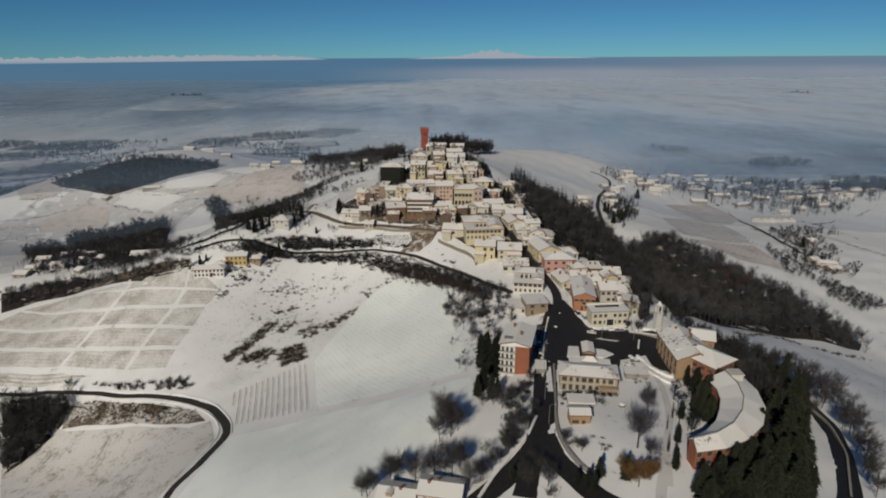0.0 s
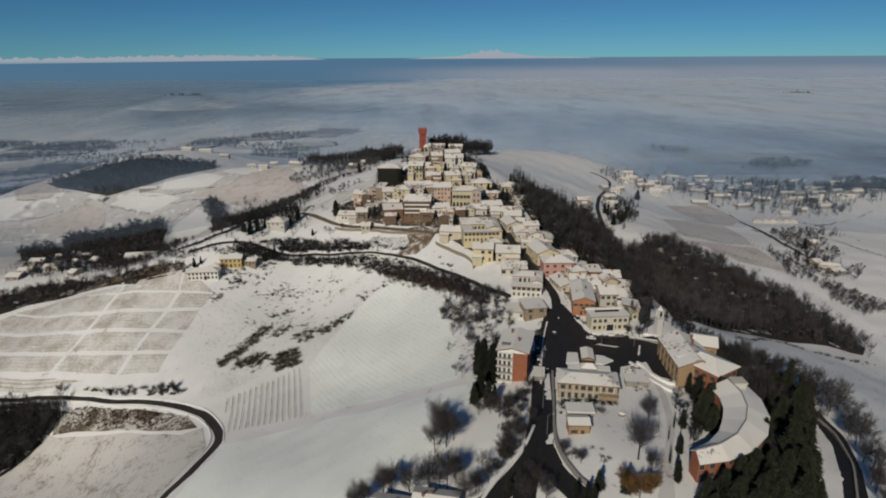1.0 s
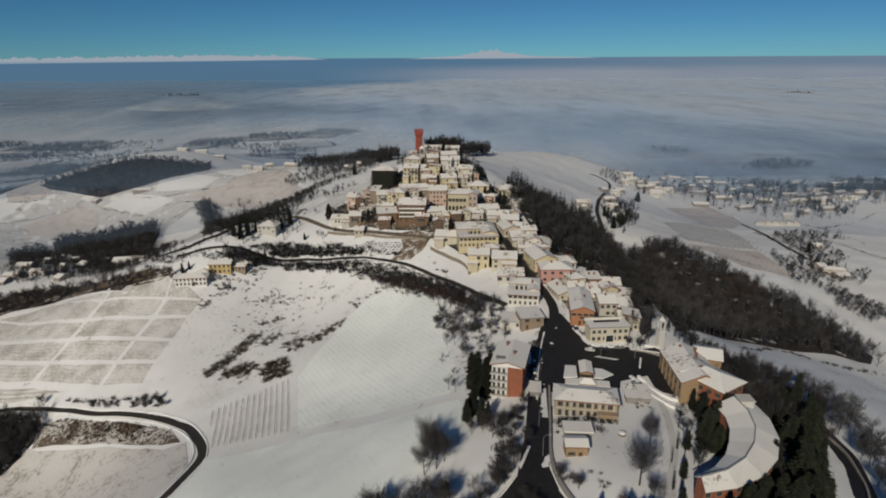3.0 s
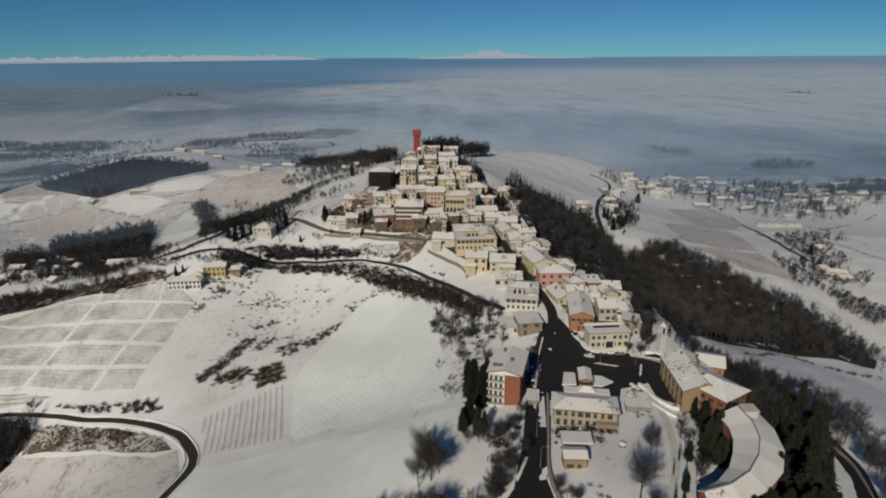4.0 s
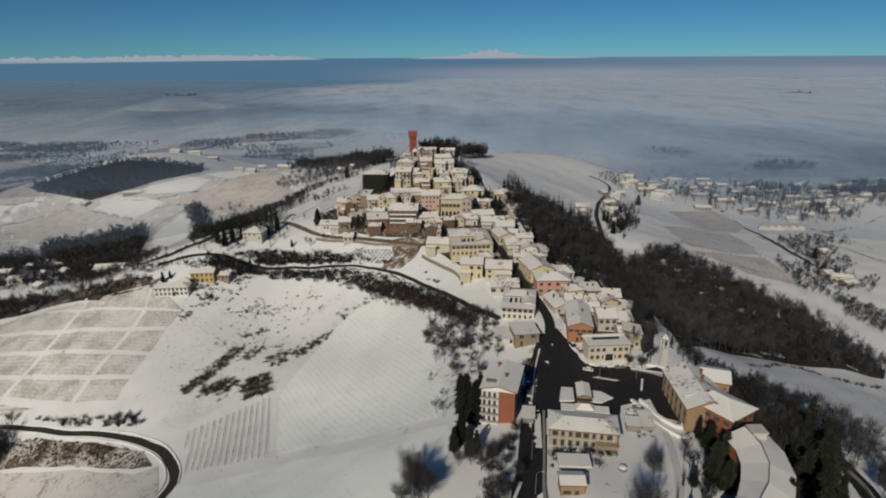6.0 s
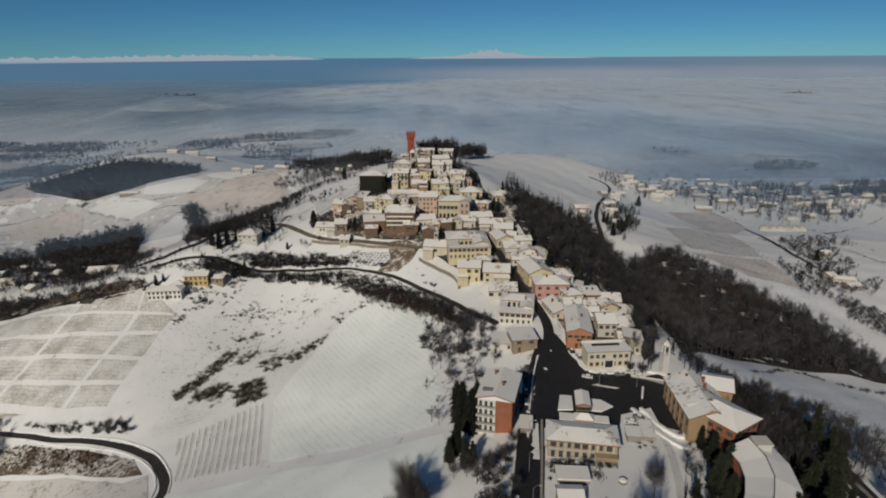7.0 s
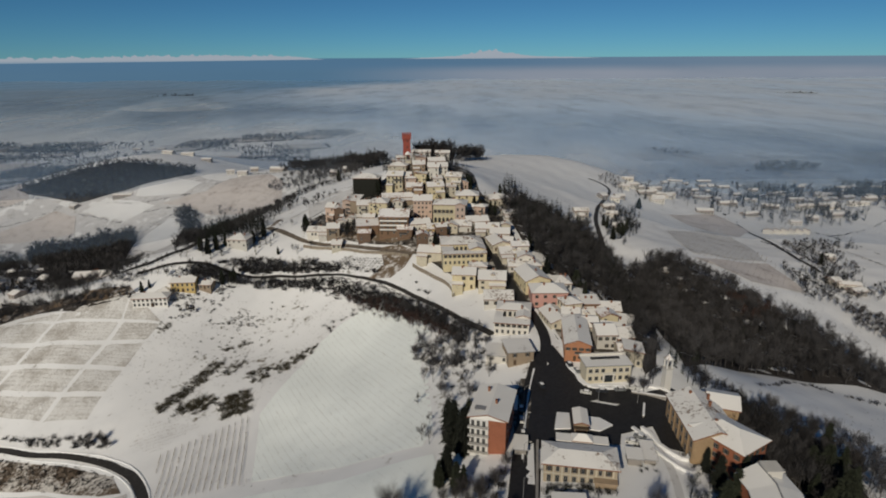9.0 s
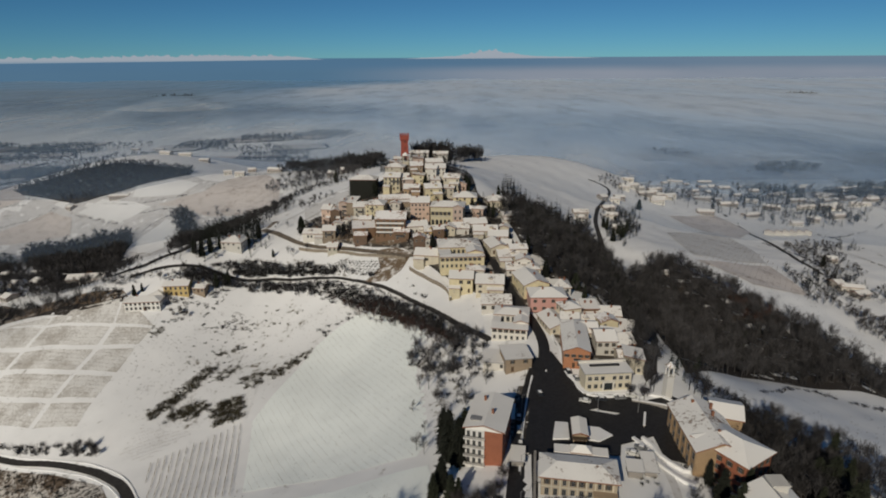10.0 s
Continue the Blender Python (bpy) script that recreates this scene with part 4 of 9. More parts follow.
# ---- houses of the village ----
house("orange plastered house with its gable end to the square", 70.0, 275.9, 10.1, 25, 7.2, -8, "gable", "y", ORANGE)
BANK_AT, BANK_TURN, BANK_W = (76.88, 249.31, 111.9), 4, 17.2
bank_house = house("cream plastered bank-like building with a flat snowy roof", 76.6, 253.3, 17.2, 8, 6.8, 4, "flat", "x", BUTTER, windows=False)
part("skylight", solid("skylight", [(-5.6, 5.6, 0.6, 1.9, 7.1, 7.6)], IRON), bank_house, label="dark roof light along the flat roof")
part("parapet", solid("parapet", [(-9.1, 9.1, 3.9, 4.5, 7.1, 7.9)], WHITE), bank_house)
for u in (-7.0, -4.6, -2.2, 2.2, 4.6, 7.0):
    for z in (0.9, 4.2):
        add_window(bank_house, u, -4.02, z, 0, 1.2, 1.5, False)
house("low cream wing with snowy flat roof", 38.2, 276.6, 9.8, 11, 3.1, -10, "flat", "x", WHITE, shutters=False)
house("two-storey tan house beside the street", 45.6, 273.5, 10.5, 12, 5.6, 7, "flat", "x", TAN)
house("white house with broad snowy roof", 42.0, 324.0, 14.0, 13, 3.8, -3, "gable", "x", WHITE, annexe=True)
house("cream village house with a snowy roof", 40.3, 340.7, 13.8, 14, 5.8, -6, "gable", "x", CREAM, annexe=True)
house("salmon-pink house with a snowy roof", 66.0, 321.5, 17.0, 13, 7.4, 0, "hip", "x", PINK_BRIGHT, annexe=True)
house("pale yellow three-storey house under snowy roof", 60.5, 338.0, 13.0, 19, 6.5, 12, "gable", "y", PALE, annexe=True)
house("white villa with a hipped roof", 76.6, 343.4, 9.5, 12, 3.2, 0, "hip", "x", WHITE, shutters=False, annexe=True)
house("white modern house with a flat roof", 64.7, 366.8, 14.0, 15, 2.5, 9, "flat", "x", WHITE, shutters=False, annexe=True)
house("cream house behind the street", 76.3, 316.1, 8.5, 12, 3.0, -3, "gable", "x", CREAM, shutters=False, annexe=True)
house("long pale yellow house under snowy roof", 89.3, 312.3, 18.4, 12, 4.7, -6, "gable", "x", PALE, annexe=True)
house("cream house at the street bend", 66.8, 301.7, 11.0, 16, 3.1, 12, "gable", "y", CREAM, shutters=False, annexe=True)
house("grey house in the street row", 73.4, 302.6, 7.9, 11, 4.1, -10, "gable", "x", GREY, annexe=True)
house("white house with snowy roof", 82.8, 304.1, 11.5, 11, 2.7, 7, "gable", "x", WHITE, shutters=False, annexe=True)
house("white house with a balcony", 82.6, 279.5, 8.1, 12, 6.6, 0, "gable", "x", WHITE)
house("orange house at the wood edge", 90.3, 281.1, 7.3, 12, 5.4, 9, "gable", "x", ORANGE)
house("small cream house under snowy roof", 78.6, 289.1, 6.7, 12, 5.3, -3, "gable", "x", CREAM)
house("pale yellow house with dark windows on the slope", 26.0, 346.0, 12.0, 12, 7.6, -6, "gable", "x", PALE, annexe=True)
house("cream terrace house under snowy roof", 7.8, 384.5, 14.2, 13, 4.2, -10, "gable", "x", CREAM, annexe=True)
house("yellow house below the palace", 11.1, 410.9, 13.3, 11, 4.7, 7, "gable", "x", YELLOW, annexe=True)
house("faded rose house with tall windows", 1.3, 440.8, 12.3, 14, 11.9, 0, "gable", "x", ROSE, shutters=False, annexe=True)
house("long low white house below the palace", -1.2, 421.2, 14.1, 12, 4.5, 9, "gable", "x", WHITE, shutters=False, annexe=True)
house("tall brown house with pale balconies and a melting roof", -16.1, 421.4, 18.9, 17, 11.5, -3, "gable", "x", BROWN, thin=True, balconies=True, shutters=False, annexe=True)
house("cream-yellow house above the terrace", -28.3, 445.4, 12.2, 13, 11.5, -6, "hip", "x", PALE, shutters=False, annexe=True)
house("cream house with many small windows above the terrace", -39.7, 448.2, 8.4, 12, 10.2, 4, "gable", "x", CREAM, shutters=False, annexe=True)
house("narrow tan house with a blank front", -45.6, 455.7, 5.9, 12, 10.4, -10, "shed", "x", TAN, windows=False, shutters=False)
house("long tan house with a snowy roof", -17.5, 463.8, 21.8, 11, 3.5, 7, "gable", "x", TAN, thin=True, shutters=False, annexe=True)
house("brown house below the castle", -5.4, 471.1, 11.2, 12, 4.3, 0, "gable", "x", BRICK_TAN, shutters=False, annexe=True)
house("pale yellow house below the castle", 9.0, 467.6, 11.6, 12, 6.4, 9, "gable", "x", PALE, shutters=False, annexe=True)
house("yellow villa with a hipped snowy roof", 31.7, 457.4, 15.9, 14, 7.9, -3, "hip", "x", PALE, shutters=False, annexe=True)
house("pale yellow castle wing under snowy roof", -19.4, 480.6, 11.4, 13, 9.3, -6, "gable", "x", PALE, shutters=False, annexe=True)
house("cream castle wing under snowy roof", -12.3, 483.7, 7.8, 11, 5.0, 4, "gable", "x", CREAM, shutters=False, annexe=True)
house("castle building with a hipped roof", -18.6, 499.4, 13.7, 12, 5.1, -10, "hip", "x", CREAM, shutters=False, annexe=True)
house("tan castle building under snowy roof", -3.4, 491.7, 8.8, 12, 6.2, 7, "gable", "x", TAN, shutters=False, annexe=True)
house("white house beside the castle", 11.0, 491.5, 14.5, 12, 5.0, 0, "gable", "x", WHITE, shutters=False, annexe=True)
house("white house with long snowy roof", 9.6, 502.9, 12.4, 11, 3.3, 9, "gable", "x", WHITE, shutters=False, annexe=True)
house("long white castle wing under snowy roof behind the tower", -4.6, 589.0, 16.8, 9, 10.5, -3, "gable", "x", WHITE, shutters=False)
house("white hilltop house under snowy roof", 14.6, 588.0, 13.0, 9, 11.0, -4, "gable", "x", WHITE, shutters=False)
house("small white house at the foot of the red tower", -23.4, 584.0, 7.6, 8, 7.0, 4, "gable", "x", WHITE, shutters=False)
house("house with a near-black front under a snowy roof", -41.0, 483.0, 19.0, 12, 13.0, -4, "hip", "x", DARK_WALL, shutters=False, windows=False)
house("cream house on the slope", 23.5, 481.6, 11.2, 12, 6.8, -10, "gable", "x", CREAM, shutters=False, annexe=True)
house("cream villa with a hipped roof among trees", 54.5, 470.8, 14.9, 14, 4.3, 7, "hip", "x", CREAM, shutters=False, annexe=True)
house("white row house with snowy roof", 36.1, 419.6, 14.0, 12, 4.4, 9, "gable", "x", WHITE, annexe=True)
house("cream row house under snowy roof", 42.5, 409.3, 14.5, 12, 3.7, -3, "gable", "x", CREAM, shutters=False, annexe=True)
house("white row house under snowy roof", 49.8, 401.8, 11.6, 12, 3.7, -6, "gable", "x", WHITE, shutters=False, annexe=True)
house("cream house on the upper street", 47.5, 385.5, 11.5, 16, 3.6, 12, "gable", "y", CREAM, shutters=False, annexe=True)
house("white house above the wood", 51.9, 387.4, 8.6, 12, 3.6, -10, "gable", "x", WHITE, shutters=False, annexe=True)
house("cream house above the wood", 52.5, 374.0, 12.0, 12, 3.1, 7, "gable", "x", CREAM, shutters=False, annexe=True)
house("white house above the street", 55.3, 359.3, 10.0, 12, 2.8, 0, "gable", "x", WHITE, shutters=False, annexe=True)
house("white house at the wood edge", 60.6, 445.2, 10.0, 11, 3.4, 9, "gable", "x", WHITE, shutters=False, annexe=True)
house("white house in the village centre", 27.5, 414.8, 10.5, 12, 3.8, -3, "gable", "x", WHITE, shutters=False, annexe=True)
house("long low white house with dark pillars on the terrace", -68.7, 436.7, 14.3, 11, 3.7, -6, "gable", "x", WHITE, shutters=False, annexe=True)
house("tan house beside a dark tree on the terrace", -58.4, 432.9, 8.2, 12, 5.4, 4, "gable", "x", TAN, shutters=False, annexe=True)
house("rose house with small balconies", -63.2, 458.3, 6.4, 12, 9.1, -10, "gable", "x", ROSE, shutters=False, annexe=True)
house("brown house leaning on its neighbour", -57.8, 453.5, 6.2, 12, 8.4, 7, "gable", "y", BROWN, shutters=False, annexe=True)
house("tall narrow rose house with tall windows", -52.0, 456.3, 5.4, 12, 11.7, 0, "gable", "y", ROSE, shutters=False)
house("low brown house with a lean-to roof on the terrace", -35.0, 426.1, 13.9, 12, 5.9, 9, "shed", "x", BROWN, thin=True, shutters=False, annexe=True)
house("small cream shed under snowy roof", -53.4, 417.3, 6.1, 10, 3.0, -3, "gable", "x", CREAM, shutters=False, annexe=True)
house("white villa with a hipped roof among trees", -120.1, 429.1, 13.3, 14, 4.7, -6, "hip", "x", WHITE, shutters=False, annexe=True)
house("low tan annexe of the farmhouse", -129.3, 388.6, 7.5, 7, 2.7, -6, "gable", "x", TAN, shutters=False, annexe=True)
house("long white house in the valley", -238.3, 454.3, 24.3, 12, 3.7, 9, "gable", "x", WHITE, shutters=False, annexe=True)
COURT = (25.8, 377.0, 119.4, 24.1, 30.0, 7.1, 4)
PALACE = (19.7, 430.7, 125.8, 21.2, 14.0, 12.7, -6)
house("small brown house with snowy roof between its neighbours", -9.1, 411.2, 9.6, 6.3, 5.6, -8, "gable", "x", BROWN, shutters=False, thin=True)
house("small brown house with snowy roof between its neighbours", 1.9, 398.7, 6.9, 6.8, 7.2, 95, "gable", "x", BROWN, shutters=False, thin=True)
house("small white house with snowy roof between its neighbours", 8.1, 400.7, 8.5, 6.4, 4.0, 95, "gable", "x", WHITE, shutters=False)
house("small white house with snowy roof between its neighbours", 33.8, 355.4, 9.6, 6.9, 5.3, -8, "hip", "x", WHITE, shutters=False)
house("small cream house with snowy roof between its neighbours", 54.6, 413.5, 6.0, 6.1, 4.6, -8, "gable", "y", CREAM, shutters=False)
house("small faded rose house with snowy roof between its neighbours", 40.5, 438.9, 7.4, 7.6, 6.7, -20, "hip", "x", ROSE, shutters=False)
house("small white house with snowy roof between its neighbours", 33.8, 440.2, 9.9, 6.6, 5.8, 0, "hip", "y", WHITE, shutters=False)
house("small cream house with snowy roof between its neighbours", 20.2, 410.9, 8.2, 6.9, 5.1, -8, "gable", "y", CREAM, shutters=False)
house("small brown house with snowy roof between its neighbours", 13.2, 404.3, 6.6, 6.1, 7.5, 15, "gable", "x", BROWN, shutters=False)
house("small white house with snowy roof between its neighbours", -16.2, 452.0, 7.4, 6.8, 6.3, -8, "gable", "y", WHITE, shutters=False)
house("small brown house with snowy roof between its neighbours", -3.2, 469.0, 6.8, 8.9, 6.0, -8, "gable", "x", BROWN, shutters=False)
house("small white house with snowy roof between its neighbours", 10.8, 477.6, 6.6, 8.5, 5.0, 6, "shed", "y", WHITE, shutters=False)
house("small cream house with snowy roof between its neighbours", 20.9, 470.0, 7.3, 6.8, 5.6, -8, "shed", "x", CREAM, shutters=False)
house("small faded rose house with snowy roof between its neighbours", 29.3, 479.9, 8.0, 7.0, 4.3, 0, "gable", "y", ROSE, shutters=False)
house("small pale yellow house with snowy roof between its neighbours", -0.7, 481.9, 8.7, 8.3, 5.3, 80, "shed", "y", PALE, shutters=False)
house("small white house with snowy roof between its neighbours", 9.1, 485.8, 8.8, 6.9, 7.3, 80, "gable", "y", WHITE, shutters=False)
house("small faded rose house with snowy roof between its neighbours", -8.8, 478.6, 7.0, 8.0, 5.6, 95, "hip", "y", ROSE, shutters=False)
house("small white house with snowy roof between its neighbours", -19.7, 507.0, 9.0, 8.5, 5.2, 95, "shed", "y", WHITE, shutters=False)
house("small faded rose house with snowy roof between its neighbours", -2.3, 505.8, 8.1, 7.6, 4.6, 95, "shed", "y", ROSE, shutters=False)
house("small white house with snowy roof between its neighbours", -53.1, 436.8, 6.1, 6.5, 5.5, 80, "gable", "x", WHITE, shutters=False)
house("small white house with snowy roof between its neighbours", -46.7, 440.2, 6.2, 7.4, 4.8, -20, "gable", "y", WHITE, shutters=False)
house("small brown house with snowy roof between its neighbours", -35.7, 418.2, 7.9, 7.6, 5.5, 0, "gable", "x", BROWN, shutters=False, thin=True)
house("small brown house with snowy roof between its neighbours", -18.3, 428.9, 9.6, 6.0, 5.4, 0, "gable", "y", BROWN, shutters=False)
house("small faded rose house with snowy roof between its neighbours", -15.3, 438.7, 8.2, 6.9, 5.0, 15, "hip", "y", ROSE, shutters=False)
house("small cream house with snowy roof between its neighbours", -34.7, 436.0, 7.7, 8.4, 6.2, 0, "gable", "x", CREAM, shutters=False)
house("small cream house with snowy roof between its neighbours", 74.0, 307.9, 8.3, 8.9, 7.4, 15, "hip", "x", CREAM, shutters=False)
house("small brown house with snowy roof between its neighbours", 84.5, 313.1, 7.3, 8.7, 5.9, 0, "shed", "y", BROWN, shutters=False)
house("small white house with snowy roof between its neighbours", 72.2, 290.6, 8.0, 7.4, 6.5, 6, "hip", "y", WHITE, shutters=False)
house("small pale yellow house with snowy roof between its neighbours", 88.2, 295.1, 7.7, 7.0, 7.4, 6, "gable", "y", PALE, shutters=False, thin=True)
house("small white house with snowy roof between its neighbours", 95.6, 295.7, 8.6, 8.9, 4.9, -20, "shed", "x", WHITE, shutters=False)
house("small grey house with snowy roof between its neighbours", 86.4, 282.9, 8.2, 6.7, 5.7, -20, "shed", "y", GREY, shutters=False)
house("small cream house with snowy roof between its neighbours", 65.4, 319.8, 8.9, 6.9, 5.7, 6, "gable", "x", CREAM, shutters=False)
house("small cream house with snowy roof between its neighbours", 90.2, 269.9, 9.0, 7.8, 4.1, 0, "gable", "x", CREAM, shutters=False, thin=True)
house("small cream house with snowy roof between its neighbours", 90.8, 265.6, 9.1, 7.3, 6.0, 80, "shed", "y", CREAM, shutters=False)
house("small cream house with snowy roof between its neighbours", 64.2, 355.6, 9.4, 6.6, 5.0, 95, "hip", "x", CREAM, shutters=False)
house("small white house with snowy roof between its neighbours", 59.7, 361.0, 7.7, 6.9, 6.7, 0, "gable", "y", WHITE, shutters=False)
house("small white house with snowy roof between its neighbours", 58.5, 377.2, 9.6, 8.9, 5.9, 6, "gable", "x", WHITE, shutters=False, thin=True)
# scattered far houses
cottage(247.0, 779.0, 22.0, 9, 5.0, 6, WHITE, "long white house under a snowy roof beside dark trees")
cottage(277.0, 756.0, 15.0, 9, 6.5, -10, WHITE, "tall white house beside a dark tree")
cottage(180.0, 629.0, 12.0, 8, 5.0, 15, GREY, "grey house with a snowy roof behind conifers")
cottage(176.0, 600.0, 10.0, 8, 5.0, -12, WHITE, "white house with a snowy roof behind conifers")
cottage(235.7, 760.2, 11.7, 7, 5.5, 0, WHITE, "white house with a snowy roof among fields")
cottage(263.0, 765.1, 18.8, 8, 5.5, 12, GREY, "grey house with a snowy roof among fields")
cottage(280.2, 784.6, 8.3, 9, 5.5, -15, GREY, "pale grey house with a snowy roof among fields")
cottage(302.9, 791.5, 16.7, 7, 5.1, 20, WHITE, "white house with a snowy roof among fields")
cottage(370.6, 848.2, 22.2, 8, 5.5, -8, GREY, "grey house with a snowy roof among fields")
cottage(397.6, 828.2, 24.0, 9, 5.5, 5, GREY, "grey house with a snowy roof among fields")
cottage(419.8, 1069.2, 24.0, 7, 5.5, -25, WHITE, "white house with a snowy roof among fields")
cottage(469.4, 1068.3, 22.9, 8, 5.5, 0, GREY, "grey house with a snowy roof among fields")
cottage(479.2, 1014.2, 18.1, 9, 5.5, 12, GREY, "pale grey house with a snowy roof among fields")
cottage(257.9, 819.1, 14.4, 7, 4.5, -15, WHITE, "white house with a snowy roof among fields")
cottage(392.2, 757.8, 21.4, 8, 5.5, 20, GREY, "grey house with a snowy roof among fields")
cottage(329.0, 741.1, 18.8, 9, 5.5, -8, GREY, "grey house with a snowy roof among fields")
cottage(272.3, 745.9, 15.7, 7, 5.5, 5, WHITE, "white house with a snowy roof among fields")
cottage(455.8, 826.4, 20.5, 8, 5.5, -25, GREY, "grey house with a snowy roof among fields")
cottage(518.5, 875.8, 21.8, 9, 5.5, 0, GREY, "pale grey house with a snowy roof among fields")
cottage(500.8, 823.2, 23.4, 7, 5.5, 12, WHITE, "white house with a snowy roof among fields")
cottage(578.8, 912.0, 24.0, 8, 5.5, -15, GREY, "grey house with a snowy roof among fields")
cottage(582.0, 862.2, 18.3, 9, 5.5, 20, GREY, "grey house with a snowy roof among fields")
cottage(565.8, 815.9, 24.0, 7, 5.5, -8, WHITE, "white house with a snowy roof among fields")
cottage(505.5, 766.9, 16.3, 8, 5.5, 5, GREY, "grey house with a snowy roof among fields")
cottage(464.1, 747.4, 13.3, 9, 5.5, -25, GREY, "pale grey house with a snowy roof among fields")
cottage(428.6, 721.9, 12.8, 7, 5.4, 0, WHITE, "white house with a snowy roof among fields")
cottage(592.9, 834.1, 17.7, 8, 5.5, 12, GREY, "grey house with a snowy roof among fields")
cottage(514.4, 987.5, 14.1, 9, 5.5, -15, GREY, "grey house with a snowy roof among fields")
cottage(535.3, 948.4, 16.9, 7, 5.5, 20, WHITE, "white house with a snowy roof among fields")
cottage(733.8, 1014.0, 16.6, 8, 5.5, -8, GREY, "grey house with a snowy roof among fields")
cottage(671.2, 1006.2, 21.5, 9, 5.5, 5, GREY, "pale grey house with a snowy roof among fields")
cottage(458.7, 883.5, 15.7, 7, 5.5, -25, WHITE, "white house with a snowy roof among fields")
cottage(528.8, 820.7, 23.3, 8, 5.5, 0, GREY, "grey house with a snowy roof among fields")
cottage(316.8, 479.0, 6.7, 9, 5.5, 12, GREY, "grey house with a snowy roof among fields")
cottage(325.3, 473.6, 14.9, 7, 5.5, -15, WHITE, "white house with a snowy roof among fields")
cottage(325.6, 464.4, 11.4, 8, 4.5, 20, GREY, "grey house with a snowy roof among fields")
cottage(360.0, 552.7, 7.7, 9, 4.2, -8, GREY, "pale grey house with a snowy roof among fields")
cottage(160.4, 440.0, 4.5, 7, 4.1, 5, WHITE, "white house with a snowy roof among fields")
cottage(169.4, 439.5, 5.4, 8, 3.3, -25, GREY, "grey house with a snowy roof among fields")
cottage(138.0, 565.4, 12.8, 9, 5.5, 0, GREY, "grey house with a snowy roof among fields")
cottage(133.0, 545.5, 5.6, 7, 4.0, 12, WHITE, "white house with a snowy roof among fields")
cottage(165.0, 547.5, 4.9, 8, 5.0, -15, GREY, "grey house with a snowy roof among fields")
cottage(186.6, 674.3, 7.0, 9, 5.5, 20, GREY, "pale grey house with a snowy roof among fields")
cottage(204.2, 687.2, 9.6, 7, 5.5, -8, WHITE, "white house with a snowy roof among fields")
cottage(-412.9, 827.0, 24.0, 8, 5.5, 5, GREY, "grey house with a snowy roof among fields")
cottage(-475.1, 819.5, 9.4, 9, 5.5, -25, GREY, "grey house with a snowy roof among fields")
cottage(-237.8, 793.2, 11.9, 7, 5.5, 0, WHITE, "white house with a snowy roof among fields")
cottage(-232.8, 825.5, 9.8, 8, 5.5, 12, GREY, "grey house with a snowy roof among fields")
cottage(-196.4, 807.3, 19.8, 9, 5.5, -15, GREY, "pale grey house with a snowy roof among fields")
cottage(-261.0, 814.2, 9.8, 7, 5.5, 20, WHITE, "white house with a snowy roof among fields")
cottage(-825.3, 1687.3, 24.0, 8, 5.5, -8, GREY, "grey house with a snowy roof among fields")
cottage(-749.2, 1665.7, 22.2, 9, 5.5, 5, GREY, "grey house with a snowy roof among fields")
cottage(-445.6, 1048.6, 23.2, 7, 5.5, -25, WHITE, "white house with a snowy roof among fields")
cottage(-420.0, 1062.0, 20.0, 8, 5.0, 8, WHITE, "white farm with a snowy roof on the far hill")
cottage(-375.3, 1029.2, 15.3, 8, 5.5, 0, GREY, "grey house with a snowy roof among fields")
cottage(-364.3, 541.4, 5.5, 9, 5.5, 12, GREY, "pale grey house with a snowy roof among fields")
cottage(-301.9, 468.7, 4.4, 7, 4.0, -15, WHITE, "white house with a snowy roof among fields")
cottage(-339.7, 548.6, 12.9, 8, 4.6, 20, GREY, "grey house with a snowy roof among fields")
cottage(-270.4, 484.0, 11.3, 9, 3.6, -8, GREY, "grey house with a snowy roof among fields")
cottage(-308.3, 448.4, 10.5, 7, 4.8, 5, WHITE, "white house with a snowy roof among fields")
cottage(-283.3, 436.5, 6.9, 8, 3.7, -25, GREY, "grey house with a snowy roof among fields")
cottage(-329.1, 435.3, 10.3, 9, 3.7, 0, GREY, "pale grey house with a snowy roof among fields")
cottage(-326.5, 445.0, 10.5, 7, 3.8, 12, WHITE, "white house with a snowy roof among fields")
cottage(-100.3, 685.1, 10.2, 8, 5.3, -15, GREY, "grey house with a snowy roof among fields")
cottage(-86.3, 679.2, 10.1, 9, 5.2, 20, GREY, "grey house with a snowy roof among fields")
cottage(-265.4, 1218.2, 18.2, 7, 5.5, -8, WHITE, "white house with a snowy roof among fields")
cottage(-337.5, 475.2, 11.2, 8, 5.0, 5, GREY, "grey house with a snowy roof among fields")
cottage(-287.4, 474.5, 8.1, 9, 4.0, -25, GREY, "pale grey house with a snowy roof among fields")
cottage(390.7, 1189.3, 12.7, 7.0, 4.1, -35, WHITE, "white house with a snowy roof among trees")
cottage(482.3, 1015.8, 7.7, 6.4, 4.5, 26, GREY, "grey house with a snowy roof among trees")
cottage(621.7, 840.3, 9.6, 6.5, 3.5, 24, WHITE, "white house with a snowy roof among trees")
cottage(360.0, 1120.2, 10.3, 8.0, 4.9, -18, GREY, "grey house with a snowy roof among trees")
cottage(640.6, 1172.8, 9.4, 7.9, 3.0, -33, GREY, "grey house with a snowy roof among trees")
cottage(608.8, 1013.6, 9.1, 8.0, 5.3, -29, WHITE, "white house with a snowy roof among trees")
cottage(409.9, 963.2, 11.1, 6.9, 5.4, 4, GREY, "grey house with a snowy roof among trees")
cottage(463.3, 1190.9, 8.4, 8.5, 3.7, 38, GREY, "pale grey house with a snowy roof among trees")
